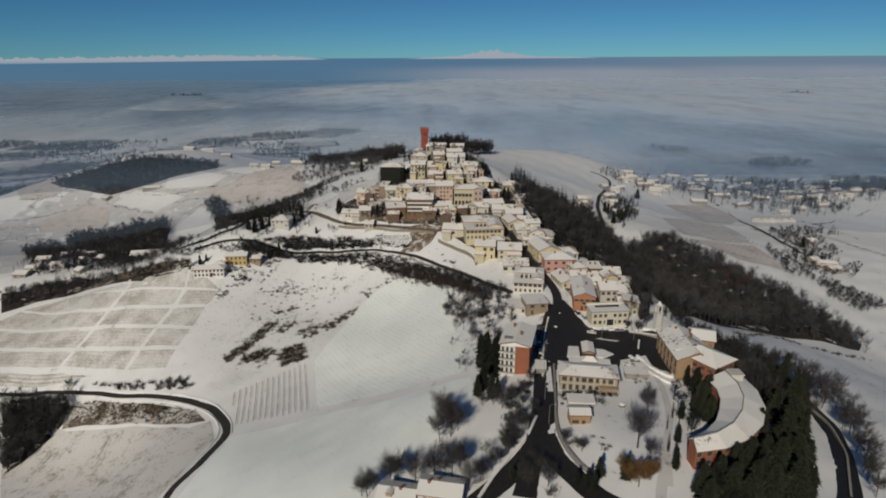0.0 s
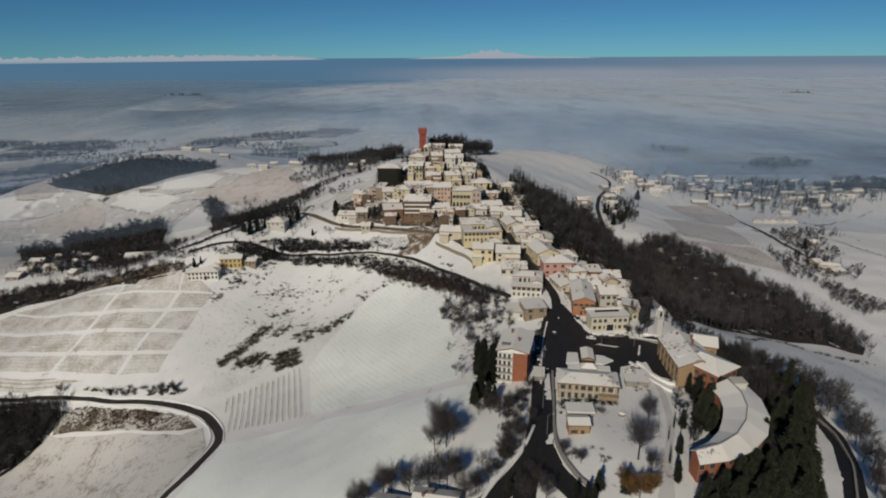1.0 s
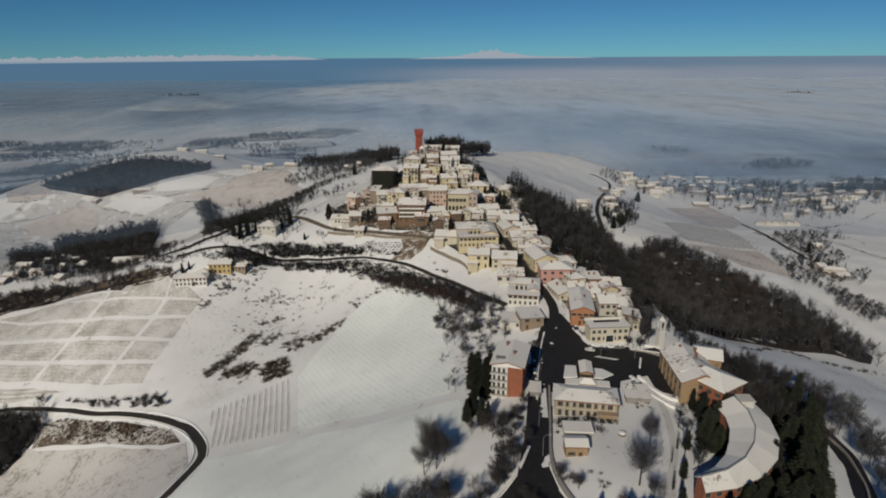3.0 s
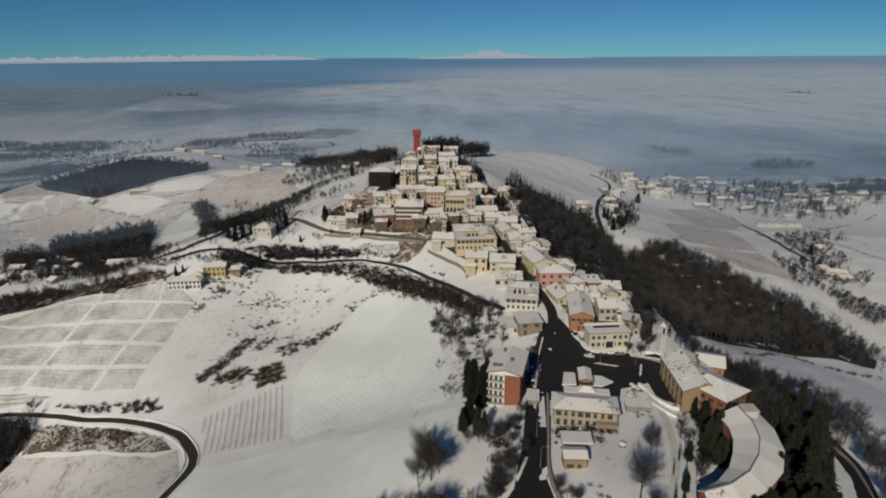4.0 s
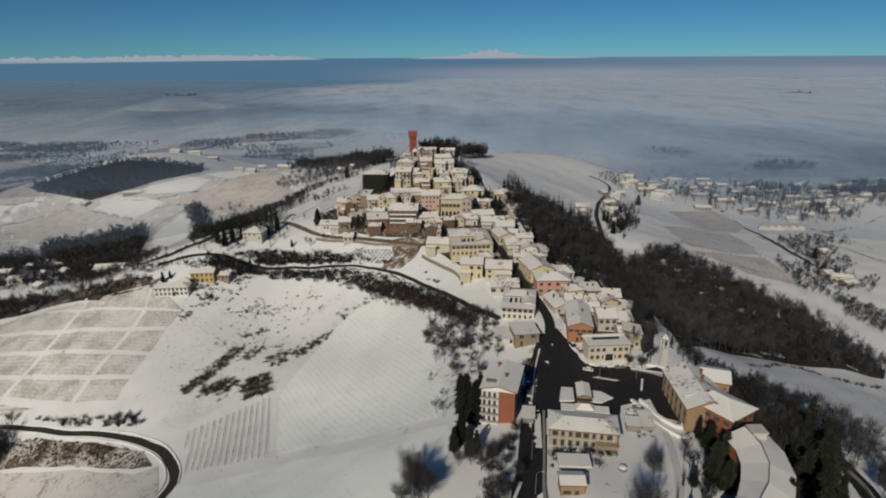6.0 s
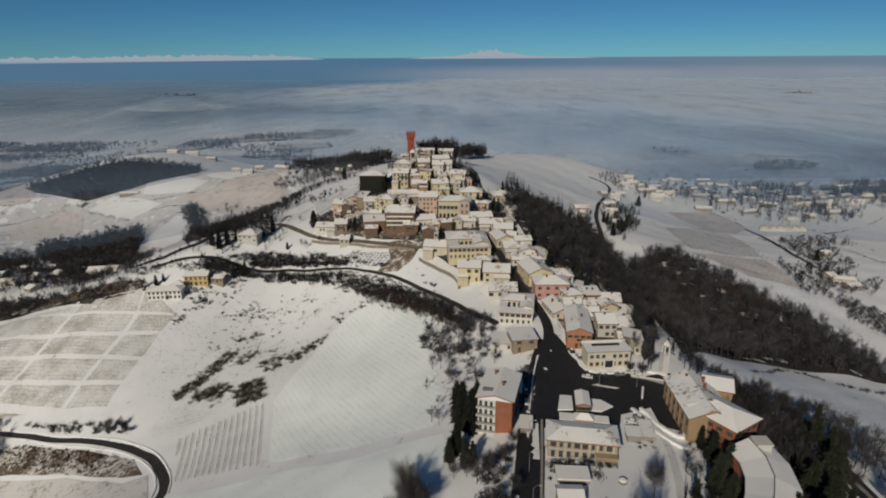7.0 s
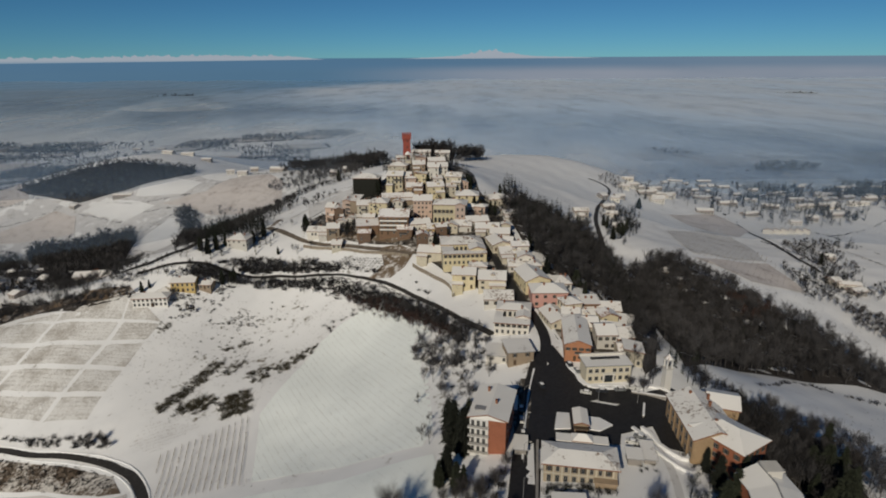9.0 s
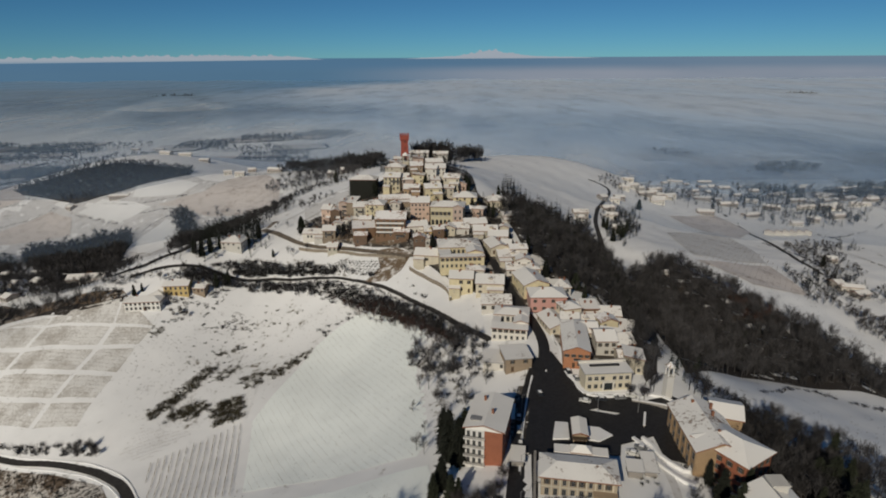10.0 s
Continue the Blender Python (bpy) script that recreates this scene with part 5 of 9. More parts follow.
cottage(546.5, 830.2, 9.7, 7.2, 3.3, -39, WHITE, "white house with a snowy roof among trees")
cottage(433.9, 971.3, 7.2, 8.6, 4.3, -4, GREY, "grey house with a snowy roof among trees")
cottage(479.5, 1025.4, 12.8, 6.3, 4.3, 3, GREY, "grey house with a snowy roof among trees")
cottage(750.2, 1046.9, 11.8, 8.2, 3.2, 33, GREY, "grey house with a snowy roof among trees")
cottage(578.0, 1130.5, 11.2, 7.1, 5.1, -17, GREY, "pale grey house with a snowy roof among trees")
cottage(606.1, 851.9, 11.8, 7.1, 4.8, -11, WHITE, "white house with a snowy roof among trees")
cottage(391.1, 917.2, 12.8, 7.1, 3.1, 39, GREY, "grey house with a snowy roof among trees")
cottage(441.2, 1139.4, 7.4, 6.1, 3.5, -24, GREY, "grey house with a snowy roof among trees")
cottage(632.6, 1074.8, 9.6, 6.9, 5.3, 34, GREY, "grey house with a snowy roof among trees")
cottage(447.5, 1022.2, 8.1, 8.0, 3.2, 30, GREY, "pale grey house with a snowy roof among trees")
cottage(700.4, 1025.6, 10.3, 6.3, 5.0, 20, WHITE, "white house with a snowy roof among trees")
cottage(718.9, 1217.1, 12.4, 7.0, 4.9, -15, GREY, "grey house with a snowy roof among trees")
cottage(382.3, 1207.8, 9.7, 8.5, 3.4, 23, GREY, "grey house with a snowy roof among trees")
cottage(449.5, 1025.8, 8.4, 9.0, 3.1, 17, WHITE, "white house with a snowy roof among trees")
cottage(520.5, 942.6, 10.7, 8.7, 4.8, 14, GREY, "grey house with a snowy roof among trees")
cottage(396.0, 1056.6, 7.4, 9.0, 4.2, 22, GREY, "pale grey house with a snowy roof among trees")
cottage(416.6, 1126.2, 7.3, 7.8, 4.8, -18, WHITE, "white house with a snowy roof among trees")
cottage(515.4, 1031.0, 11.1, 6.5, 3.1, 27, GREY, "grey house with a snowy roof among trees")
cottage(649.3, 970.0, 12.6, 8.1, 3.6, 24, GREY, "grey house with a snowy roof among trees")
cottage(260.7, 781.7, 11.1, 7.9, 4.2, 23, WHITE, "white house with a snowy roof among trees")
cottage(469.6, 950.5, 12.3, 8.9, 3.5, 16, GREY, "pale grey house with a snowy roof among trees")
cottage(660.5, 1142.9, 8.4, 8.8, 5.0, -33, WHITE, "white house with a snowy roof among trees")
cottage(853.1, 1165.3, 7.5, 8.2, 4.6, -5, GREY, "grey house with a snowy roof among trees")
cottage(471.4, 1040.8, 11.6, 7.6, 3.3, -39, GREY, "grey house with a snowy roof among trees")
cottage(571.1, 901.2, 12.3, 9.0, 4.4, -29, WHITE, "white house with a snowy roof among trees")
cottage(428.7, 1044.4, 7.8, 7.6, 4.2, 16, GREY, "pale grey house with a snowy roof among trees")
cottage(528.6, 807.0, 11.0, 6.8, 4.2, -20, WHITE, "white house with a snowy roof among trees")
cottage(531.0, 869.1, 12.3, 8.7, 3.2, 22, GREY, "grey house with a snowy roof among trees")
cottage(403.5, 867.6, 7.0, 6.9, 5.4, -29, GREY, "grey house with a snowy roof among trees")
cottage(349.7, 1151.8, 11.1, 8.3, 3.0, -36, WHITE, "white house with a snowy roof among trees")
cottage(566.4, 1175.2, 11.8, 7.7, 3.8, -15, GREY, "grey house with a snowy roof among trees")
cottage(283.9, 802.1, 8.9, 6.1, 4.4, 19, GREY, "pale grey house with a snowy roof among trees")
cottage(352.4, 1161.9, 12.8, 8.5, 4.1, -19, WHITE, "white house with a snowy roof among trees")
cottage(886.7, 1239.1, 10.2, 6.4, 3.5, -11, GREY, "grey house with a snowy roof among trees")
cottage(286.9, 783.1, 8.0, 8.9, 3.7, 8, GREY, "grey house with a snowy roof among trees")
cottage(666.1, 1162.4, 11.6, 7.3, 4.1, -13, WHITE, "white house with a snowy roof among trees")
cottage(551.3, 1122.8, 10.6, 6.5, 3.1, 13, GREY, "grey house with a snowy roof among trees")
cottage(305.2, 837.8, 9.9, 6.0, 3.3, 28, GREY, "pale grey house with a snowy roof among trees")
cottage(679.1, 1135.1, 7.0, 8.7, 3.6, 16, WHITE, "white house with a snowy roof among trees")
cottage(462.2, 1023.2, 8.2, 8.5, 3.8, 1, GREY, "grey house with a snowy roof among trees")
cottage(549.5, 861.1, 9.2, 8.4, 5.0, 13, GREY, "grey house with a snowy roof among trees")
cottage(844.7, 1212.3, 10.0, 7.0, 3.4, -21, WHITE, "white house with a snowy roof among trees")
cottage(544.3, 1180.1, 9.4, 8.3, 3.7, 34, GREY, "grey house with a snowy roof among trees")
cottage(563.7, 864.4, 9.9, 7.4, 4.3, -33, GREY, "pale grey house with a snowy roof among trees")
cottage(299.8, 783.2, 7.6, 7.8, 4.6, 25, WHITE, "white house with a snowy roof among trees")
cottage(215.5, 709.6, 10.7, 7.5, 4.3, 4, GREY, "grey house with a snowy roof among trees")
cottage(621.6, 1031.6, 11.7, 7.7, 5.3, 5, GREY, "grey house with a snowy roof among trees")
cottage(366.4, 1151.1, 9.5, 8.9, 3.1, 22, WHITE, "white house with a snowy roof among trees")
cottage(420.1, 1093.1, 7.2, 8.3, 4.5, 29, GREY, "grey house with a snowy roof among trees")
cottage(753.1, 1053.6, 12.8, 6.0, 5.3, -21, GREY, "pale grey house with a snowy roof among trees")
cottage(362.0, 1177.3, 12.8, 6.9, 3.9, 24, WHITE, "white house with a snowy roof among trees")
cottage(369.0, 670.0, 8, 9, 5.5, 60, WHITE, "white terraced house with a snowy gable")
cottage(377.9, 671.4, 8, 9, 5.5, 60, WHITE, "white terraced house with a snowy gable")
cottage(386.7, 672.8, 8, 9, 5.5, 60, WHITE, "white terraced house with a snowy gable")
cottage(395.5, 674.2, 8, 9, 5.5, 60, WHITE, "white terraced house with a snowy gable")
cottage(404.5, 675.7, 8, 9, 5.5, 60, WHITE, "white terraced house with a snowy gable")
cottage(413.5, 677.3, 8, 9, 5.5, 60, WHITE, "white terraced house with a snowy gable")
# ---- the larger buildings ----
def thing(name, label, category, x, y, z, turn=0.0, group=""):
    ob = new(name)
    ob.matrix_world = pose(x, y, z, 0, 0, turn)
    return tagged(ob, label, category, group)


def farmhouse(label, x, y, w, d, h, turn, wall, floors, n, roof="hip", wing=0.0):
    """A farmhouse with even rows of windows on its fronts; wing: a lower wing's length at its back."""
    f = thing("farmhouse", label, "house", x, y, height(x, y - d / 2), turn)
    CLEAR.append((x, y, w * 0.5))
    rise = (d / 2 + 0.6) * 0.36
    part("wall", wall_mesh(w, d, h, rise, roof, "x", wall), f)
    part("roof", roof_mesh(w, d, rise, roof, "x", 0.6, 0.35), f, pose(0, 0, h - 0.2), "snow-covered roof")
    for k in range(floors):
        for i in range(n):
            u = (i + 0.5) / n * w - w / 2
            if k == 0 and i == n // 2:
                part("door", shared("farm_door", lambda: solid("door", [(-0.75, 0.75, -0.06, 0.05, 0, 2.4)], WOOD)), f, pose(u, -d / 2 - 0.02, 0.1))
            else:
                add_window(f, u, -d / 2 - 0.02, k * h / floors + 0.9, 0, 1.1, 1.5, False)
        for i in range(3):
            add_window(f, w / 2 + 0.02, (i - 1) * d / 3.2, k * h / floors + 0.9, 90, 1.0, 1.5, False)
    if wing:
        body = part("wing", wall_mesh(9.0, wing, h * 0.95, 1.8, "hip", "y", wall), f, pose(w / 2 - 5.0, d / 2 + wing / 2 - 0.2, 0))
        part("roof", roof_mesh(9.0, wing, 1.9, "hip", "y", 0.6, 0.35), body, pose(0, 0, h * 0.95 - 0.2), "snow-covered roof of the wing")
        for i in range(3):
            add_window(body, 4.52, (i - 1) * wing / 3.5, h * 0.5, 90, 1.0, 1.5, False)
    part("chimney", chimney_mesh(), f, pose(-w * 0.2, 0.4, h + rise * 0.8))
    return f


farmhouse("white farmhouse with a row of dark windows under its snowy eaves", -156.5, 374.0, 19.5, 9.0, 5.4, 6, BRIGHT, 2, 8, "hip", 10.0)
farmhouse("bright yellow farmhouse with even dark windows and a snowy roof", -141.8, 386.3, 14.0, 8.5, 6.2, 4, YELLOW, 2, 5, "gable")

# block of flats with balconies on its gable end
flats = thing("apartment_block", "four-storey block of flats with white balconies and orange brick gable", "building", 30.8, 220.8, 107.6, -15)
FW, FD, FH = 11.6, 18.0, 13.4
part("wall", wall_mesh(FW, FD, FH, 1.7, "gable", "y", BRICK), flats, label="orange-red brick wall")
part("roof", roof_mesh(FW, FD, 1.7, "gable", "y", 0.8, 0.4, SNOW_ROOF), flats, pose(0, 0, FH - 0.2), "snow-covered low gable roof")
part("wall", solid("wall", [(-FW / 2, 0.2, -FD / 2 - 0.12, -FD / 2 + 0.02, -2.0, FH)], BRIGHT), flats, label="white rendered balcony bay")
part("gable", mesh_from("gable", [(-FW / 2, -FD / 2 - 0.16, FH - 0.5), (FW / 2, -FD / 2 - 0.16, FH - 0.5), (0, -FD / 2 - 0.16, FH + 1.4), (-FW / 2, -FD / 2 + 0.1, FH - 0.5), (FW / 2, -FD / 2 + 0.1, FH - 0.5), (0, -FD / 2 + 0.1, FH + 1.4)], [(0, 1, 2), (5, 4, 3), (0, 3, 4, 1), (1, 4, 5, 2), (2, 5, 3, 0)], BRIGHT), flats, label="white gable")
for floor in range(4):
    z0 = 0.9 + floor * 3.1
    balcony = part("balcony", solid("balcony", [(-FW / 2 - 0.4, 0.4, -FD / 2 - 1.5, -FD / 2, z0 - 0.22, z0)], BRIGHT), flats)
    part("railing", solid("railing", [(-FW / 2 - 0.4, 0.4, -FD / 2 - 1.5, -FD / 2 - 1.42, z0 + 0.95, z0 + 1.05)] + [(-FW / 2 - 0.4 + i * 0.31, -FW / 2 - 0.34 + i * 0.31, -FD / 2 - 1.48, -FD / 2 - 1.44, z0, z0 + 0.95) for i in range(21)], IRON), balcony)
    for x in (-4.8, -3.0, -1.2):
        add_window(flats, x, -FD / 2 - 0.14, z0 + 0.1, 0, 0.85, 1.9, False)
    for k in range(4):
        add_window(flats, FW / 2 + 0.02, -FD / 2 + 3 + k * 4.2, z0 + 0.8, 90, 1.2, 1.4, False)
        add_window(flats, -FW / 2 - 0.02, -FD / 2 + 3 + k * 4.2, z0 + 0.8, -90, 1.2, 1.4, False)
for x, y in ((1.5, -2.0), (-2.2, 5.0)):
    part("chimney", chimney_mesh(), flats, pose(x, y, FH + 1.7))
part("dormer", solid("dormer", [(-4.6, -1.4, -6.5, -5.0, 0.0, 1.0), (-4.8, -1.2, -7.0, -4.8, 1.0, 1.2)], LEAD), flats, pose(0, 0, FH + 0.5), "grey roof terrace screen")

# the long two-storey villa on the square
villa = thing("villa", "two-storey tan villa with a row of tall dark windows", "villa", 54.6, 198.4, 110.7, -9.5)
VW, VD, VH = 20.8, 9.4, 6.8
VR = 1.7
part("wall", wall_mesh(VW, VD, VH, VR, "hip", "x", VILLA), villa)
part("roof", roof_mesh(VW, VD, VR, "hip", "x", 0.8, 0.4), villa, pose(0, 0, VH - 0.3), "snow-covered hipped roof")
part("cornice", solid("cornice", [(-VW / 2 - 0.25, VW / 2 + 0.25, -VD / 2 - 0.25, -VD / 2, VH - 0.55, VH - 0.2), (-VW / 2 - 0.12, VW / 2 + 0.12, -VD / 2 - 0.14, -VD / 2, 3.3, 3.6)], CREAM), villa)
for k in range(8):
    x = -VW / 2 + 1.6 + k * 2.4
    add_window(villa, x, -VD / 2 - 0.02, 4.2, 0, 0.85, 1.7, k in (0, 3, 4, 7))
    add_window(villa, x, -VD / 2 - 0.02, 0.5, 0, 1.05, 2.3, False)
    part("pilaster", solid("pilaster", [(x + 1.1, x + 1.45, -VD / 2 - 0.12, -VD / 2, -1.0, VH - 0.5)], CREAM), villa)
for side, turn in ((1, 90), (-1, -90)):
    for k in range(3):
        add_window(villa, side * (VW / 2 + 0.02), -3 + k * 3, 4.0, turn, 1.0, 1.9, False)
part("porch", solid("porch", [(VW / 2 - 6.2, VW / 2 - 0.2, -VD / 2 - 2.2, -VD / 2, -1.0, 3.1), (VW / 2 - 6.5, VW / 2 + 0.1, -VD / 2 - 2.5, -VD / 2 - 0.01, 3.1, 3.5)], TAN, SNOW_ROOF), villa)
portico = thing("portico", "low snow-capped portico with a pediment behind the villa", "portico", 57.6, 208.4, 110.6, -9.5)
part("column", solid("column", [(-7.6 + i * 2.5, -7.2 + i * 2.5, -1.6, -1.2, -0.6, 5.0) for i in range(7)], CREAM), portico)
part("roof", solid("roof", [(-8.0, 8.0, -2.0, 2.0, 5.0, 5.6)], SNOW_ROOF), portico, label="flat snow-covered roof")
part("pediment", roof_mesh(6.0, 3.8, 1.5, "hip", "x", 0.2, 0.3), portico, pose(0, 0, 5.55))

# kiosk on the traffic island
for outline, words in ((((51.6, 221.2), (57.2, 221.4), (58.6, 231.0), (54.4, 232.0)), "snow-covered flower bed on the square"), (((62.6, 221.0), (66.5, 219.6), (71.8, 223.2), (68.4, 227.4), (63.6, 228.6)), "snow-covered pointed flower bed on the square")):
    bed = bmesh.new()
    vs = [bed.verts.new((x, y, height(x, y) + 0.30)) for x, y in outline]
    fc = bed.faces.new(vs)
    up = bmesh.ops.extrude_face_region(bed, geom=[fc])
    for v in up["geom"]:
        if isinstance(v, bmesh.types.BMVert):
            v.co.z += 0.55
    bmesh.ops.bevel(bed, geom=[e for e in bed.edges], offset=0.15, segments=2, affect="EDGES")
    bmesh.ops.recalc_face_normals(bed, faces=bed.faces)
    me = bpy.data.meshes.new("flower_bed")
    bed.to_mesh(me)
    me.materials.append(SNOW_CLEAN)
    tagged(new("flower_bed", me), words, "flower bed")
kiosk = thing("kiosk", "small kiosk with a brown front and thick snow on its roof", "kiosk", 60.6, 223.4, 110.7, -8)
part("wall", wall_mesh(4.2, 8.6, 3.0, 0.8, "gable", "y", TAN), kiosk)
part("roof", roof_mesh(4.2, 8.6, 0.8, "gable", "y", 0.5, 0.5), kiosk, pose(0, 0, 2.9), "thick snowy roof")
part("awning", solid("awning", [(-2.4, 2.4, -6.0, -4.4, 2.3, 2.5)], SHUTTER), kiosk)
part("counter", solid("counter", [(-1.8, 1.8, -4.5, -4.3, 0.0, 1.1)], WOOD), kiosk)
add_window(kiosk, 0.0, -4.32, 1.2, 0, 2.4, 1.0, False)

# garden house below the villa, with a terrace roof behind it
shed = thing("garden_house", "small brick garden house with a snowy pitched roof", "shed", 45.6, 172.6, 112.6, -2)
part("wall", wall_mesh(6.6, 5.4, 3.9, 1.1, "gable", "x", BRICK_TAN), shed)
part("roof", roof_mesh(6.6, 5.4, 1.1, "gable", "x", 0.4, 0.4), shed, pose(0, 0, 3.8), "snow-covered roof")
part("door", solid("door", [(0.6, 1.7, -2.76, -2.7, 0.0, 2.1)], WOOD), shed)
add_window(shed, -1.6, -2.72, 1.0, 0, 1.1, 1.2)
terrace = thing("garden_pavilion", "flat-roofed pavilion under snow between the garden house and villa", "pavilion", 48.6, 183.0, 111.9, -4)
part("wall", solid("wall", [(-4.4, 4.4, -2.6, 2.6, -2.0, 2.6)], GREY), terrace)
part("roof", solid("roof", [(-4.8, 4.8, -3.0, 3.0, 2.6, 3.1)], SNOW_ROOF), terrace, label="flat snowy roof")

# church: long nave, rear wing, hipped front wing
church = thing("church", "brick church with a long nave under snowy roofs", "church", 98.6, 217.0, 108.6, -2)
part("wall", wall_mesh(14.4, 25.0, 9.4, 3.0, "gable", "y", BRICK_TAN), church, label="tan brick nave wall")
part("roof", roof_mesh(14.4, 25.0, 3.2, "gable", "y", 0.7, 0.4), church, pose(0, 0, 9.2), "snow-covered nave roof")
for k in range(6):
    for row in range(2):
        add_window(church, -7.22, -10.4 + k * 4.1, 1.4 + row * 4.0, -90, 1.3, 2.2, False)
    part("pilaster", solid("pilaster", [(-7.45, -7.2, -12.3 + k * 4.1, -11.7 + k * 4.1, -2.0, 9.0)], BRICK_TAN), church)
rear = part("wall", wall_mesh(9.5, 11.0, 9.2, 2.0, "gable", "x", BRICK_TAN), church, pose(10.5, 10.5, 0, 0, 0, -18))
part("roof", roof_mesh(9.5, 11.0, 2.2, "gable", "x", 0.6, 0.4), rear, pose(0, 0, 9.0), "snow-covered wing roof")
for x, y in ((-1.0, 9.5), (3.0, 3.0), (4.2, 7.5), (1.0, -7.0)):
    part("chimney", chimney_mesh(), church, pose(x, y, 12.0))
wing = thing("parish_house", "parish house of red brick with a broad hipped snowy roof", "house", 102.4, 207.3, 108.6, -57.8)
part("wall", wall_mesh(17.2, 12.4, 10.2, 3.0, "hip", "x", BRICK), wing)
part("roof", roof_mesh(17.2, 12.4, 3.0, "hip", "x", 0.9, 0.4), wing, pose(0, 0, 10.0), "snow-covered hipped roof")
for k in range(5):
    for row in range(3):
        add_window(wing, -6.8 + k * 3.4, -6.22, 1.0 + row * 3.1, 0, 1.0, 1.6)
for k in range(4):
    for row in range(3):
        add_window(wing, 8.62, -4.6 + k * 3.0, 1.0 + row * 3.1, 90, 1.0, 1.6)


def bell_tower(label, x, y, z, side, tall, wall):
    t = thing("bell_tower", label, "bell tower", x, y, z, 10)
    s = side / 2
    part("shaft", solid("shaft", [(-s, s, -s, s, -3.0, tall * 0.62)], wall), t)
    part("cornice", solid("cornice", [(-s - 0.25, s + 0.25, -s - 0.25, s + 0.25, tall * 0.62, tall * 0.62 + 0.4), (-s - 0.2, s + 0.2, -s - 0.2, s + 0.2, tall * 0.86, tall * 0.86 + 0.35)], WHITE), t)
    part("belfry", solid("belfry", [(a * s * 0.9 - (0.45 if a > 0 else 0), a * s * 0.9 + (0 if a > 0 else 0.45), b * s * 0.9 - (0.45 if b > 0 else 0), b * s * 0.9 + (0 if b > 0 else 0.45), tall * 0.62 + 0.4, tall * 0.86) for a in (-1, 1) for b in (-1, 1)], wall), t)
    part("bell", solid("bell", [(-0.5, 0.5, -0.5, 0.5, tall * 0.68, tall * 0.78)], IRON), t)
    v, f = [], []
    tube(v, f, (0, 0, tall * 0.86 + 0.35), (0, 0, tall), s * 1.15, 0.06, 8)
    part("spire", mesh_from("spire", v, f, SNOW_ROOF_THIN), t)
    return t


bell_tower("slim white bell tower beside the church", 97.8, 246.5, 109.5, 2.6, 15.5, BRIGHT)
bell_tower("pale bell tower below the red castle tower", -12.0, 507.0, 142.0, 4.2, 19.0, CREAM)

# crescent-shaped school of red brick
crescent = thing("crescent_building", "crescent-shaped red brick building under a faceted snowy roof", "building", 72.0, 182.0, 111.0)
R2 = 35.5
EDGE = [radians(a) for a in (12, -5, -22, -39, -56, -72, -87)]
INNER = (23.5, 23.5, 23.5, 24.0, 26.0, 28.5, 31.0)


def arc(r, a, z):
    return (r * math.cos(a), r * math.sin(a), z)


def block(a, b, ra, rb, sa, sb, z0, z1, material, name):
    v = [arc(ra, a, z0), arc(sa, a, z0), arc(sb, b, z0), arc(rb, b, z0), arc(ra, a, z1), arc(sa, a, z1), arc(sb, b, z1), arc(rb, b, z1)]
    return mesh_from(name, v, [(0, 1, 2, 3), (4, 7, 6, 5), (0, 4, 5, 1), (1, 5, 6, 2), (2, 6, 7, 3), (3, 7, 4, 0)], material)


for a, b, ra, rb in zip(EDGE, EDGE[1:], INNER, INNER[1:]):
    part("wall", block(a, b, ra, rb, R2, R2, -4.0, 9.4, BRICK, "wall"), crescent)
    t, ma, mb = 0.35, (ra + R2) / 2, (rb + R2) / 2
    q = [arc(ra - 0.8, a, 9.2), arc(ma, a, 11.4), arc(R2 + 0.8, a, 9.0), arc(rb - 0.8, b, 9.2), arc(mb, b, 11.4), arc(R2 + 0.8, b, 9.0)]
    q += [(x, y, z + t) for x, y, z in q]
    part("roof", mesh_from("roof", q, [(6, 9, 10, 7), (7, 10, 11, 8), (0, 1, 4, 3), (1, 2, 5, 4), (0, 3, 9, 6), (2, 8, 11, 5), (0, 6, 7, 1), (1, 7, 8, 2), (3, 4, 10, 9), (4, 5, 11, 10)], SNOW_ROOF), crescent, label="facet of snow-covered roof")
    part("parapet", block(a, b, ma - 0.15, mb - 0.15, ma + 0.1, mb + 0.1, 11.3, 12.1, LEAD, "parapet"), crescent)
    m = (a + b) / 2
    reach = R2 * math.cos((a - b) / 2)
    for row in range(3):
        for k in (-1, 0, 1):
            p = Vector((math.cos(m), math.sin(m))) * (reach + 0.03) + Vector((-math.sin(m), math.cos(m))) * k * 3.3
            add_window(crescent, p.x, p.y, 0.6 + row * 3.0, math.degrees(m) + 90, 1.4, 1.6, False)
part("lift_house", solid("lift_house", [(29.0, 33.0, 1.0, 5.0, 9.0, 12.6), (28.7, 33.3, 0.7, 5.3, 12.6, 13.0)], WHITE), crescent)

# twin-roofed house at the foot of the slope
for x, y, w, words in ((-14.2, 149.2, 11.5, "house with a snowy roof and brown front on the slope"), (-0.8, 147.0, 12.8, "house with a snowy roof beside its twin")):
    house(words, x, y, w, 8.5, 4.0, -11, "gable", "x", TAN if x < -5 else WHITE, shutters=False)

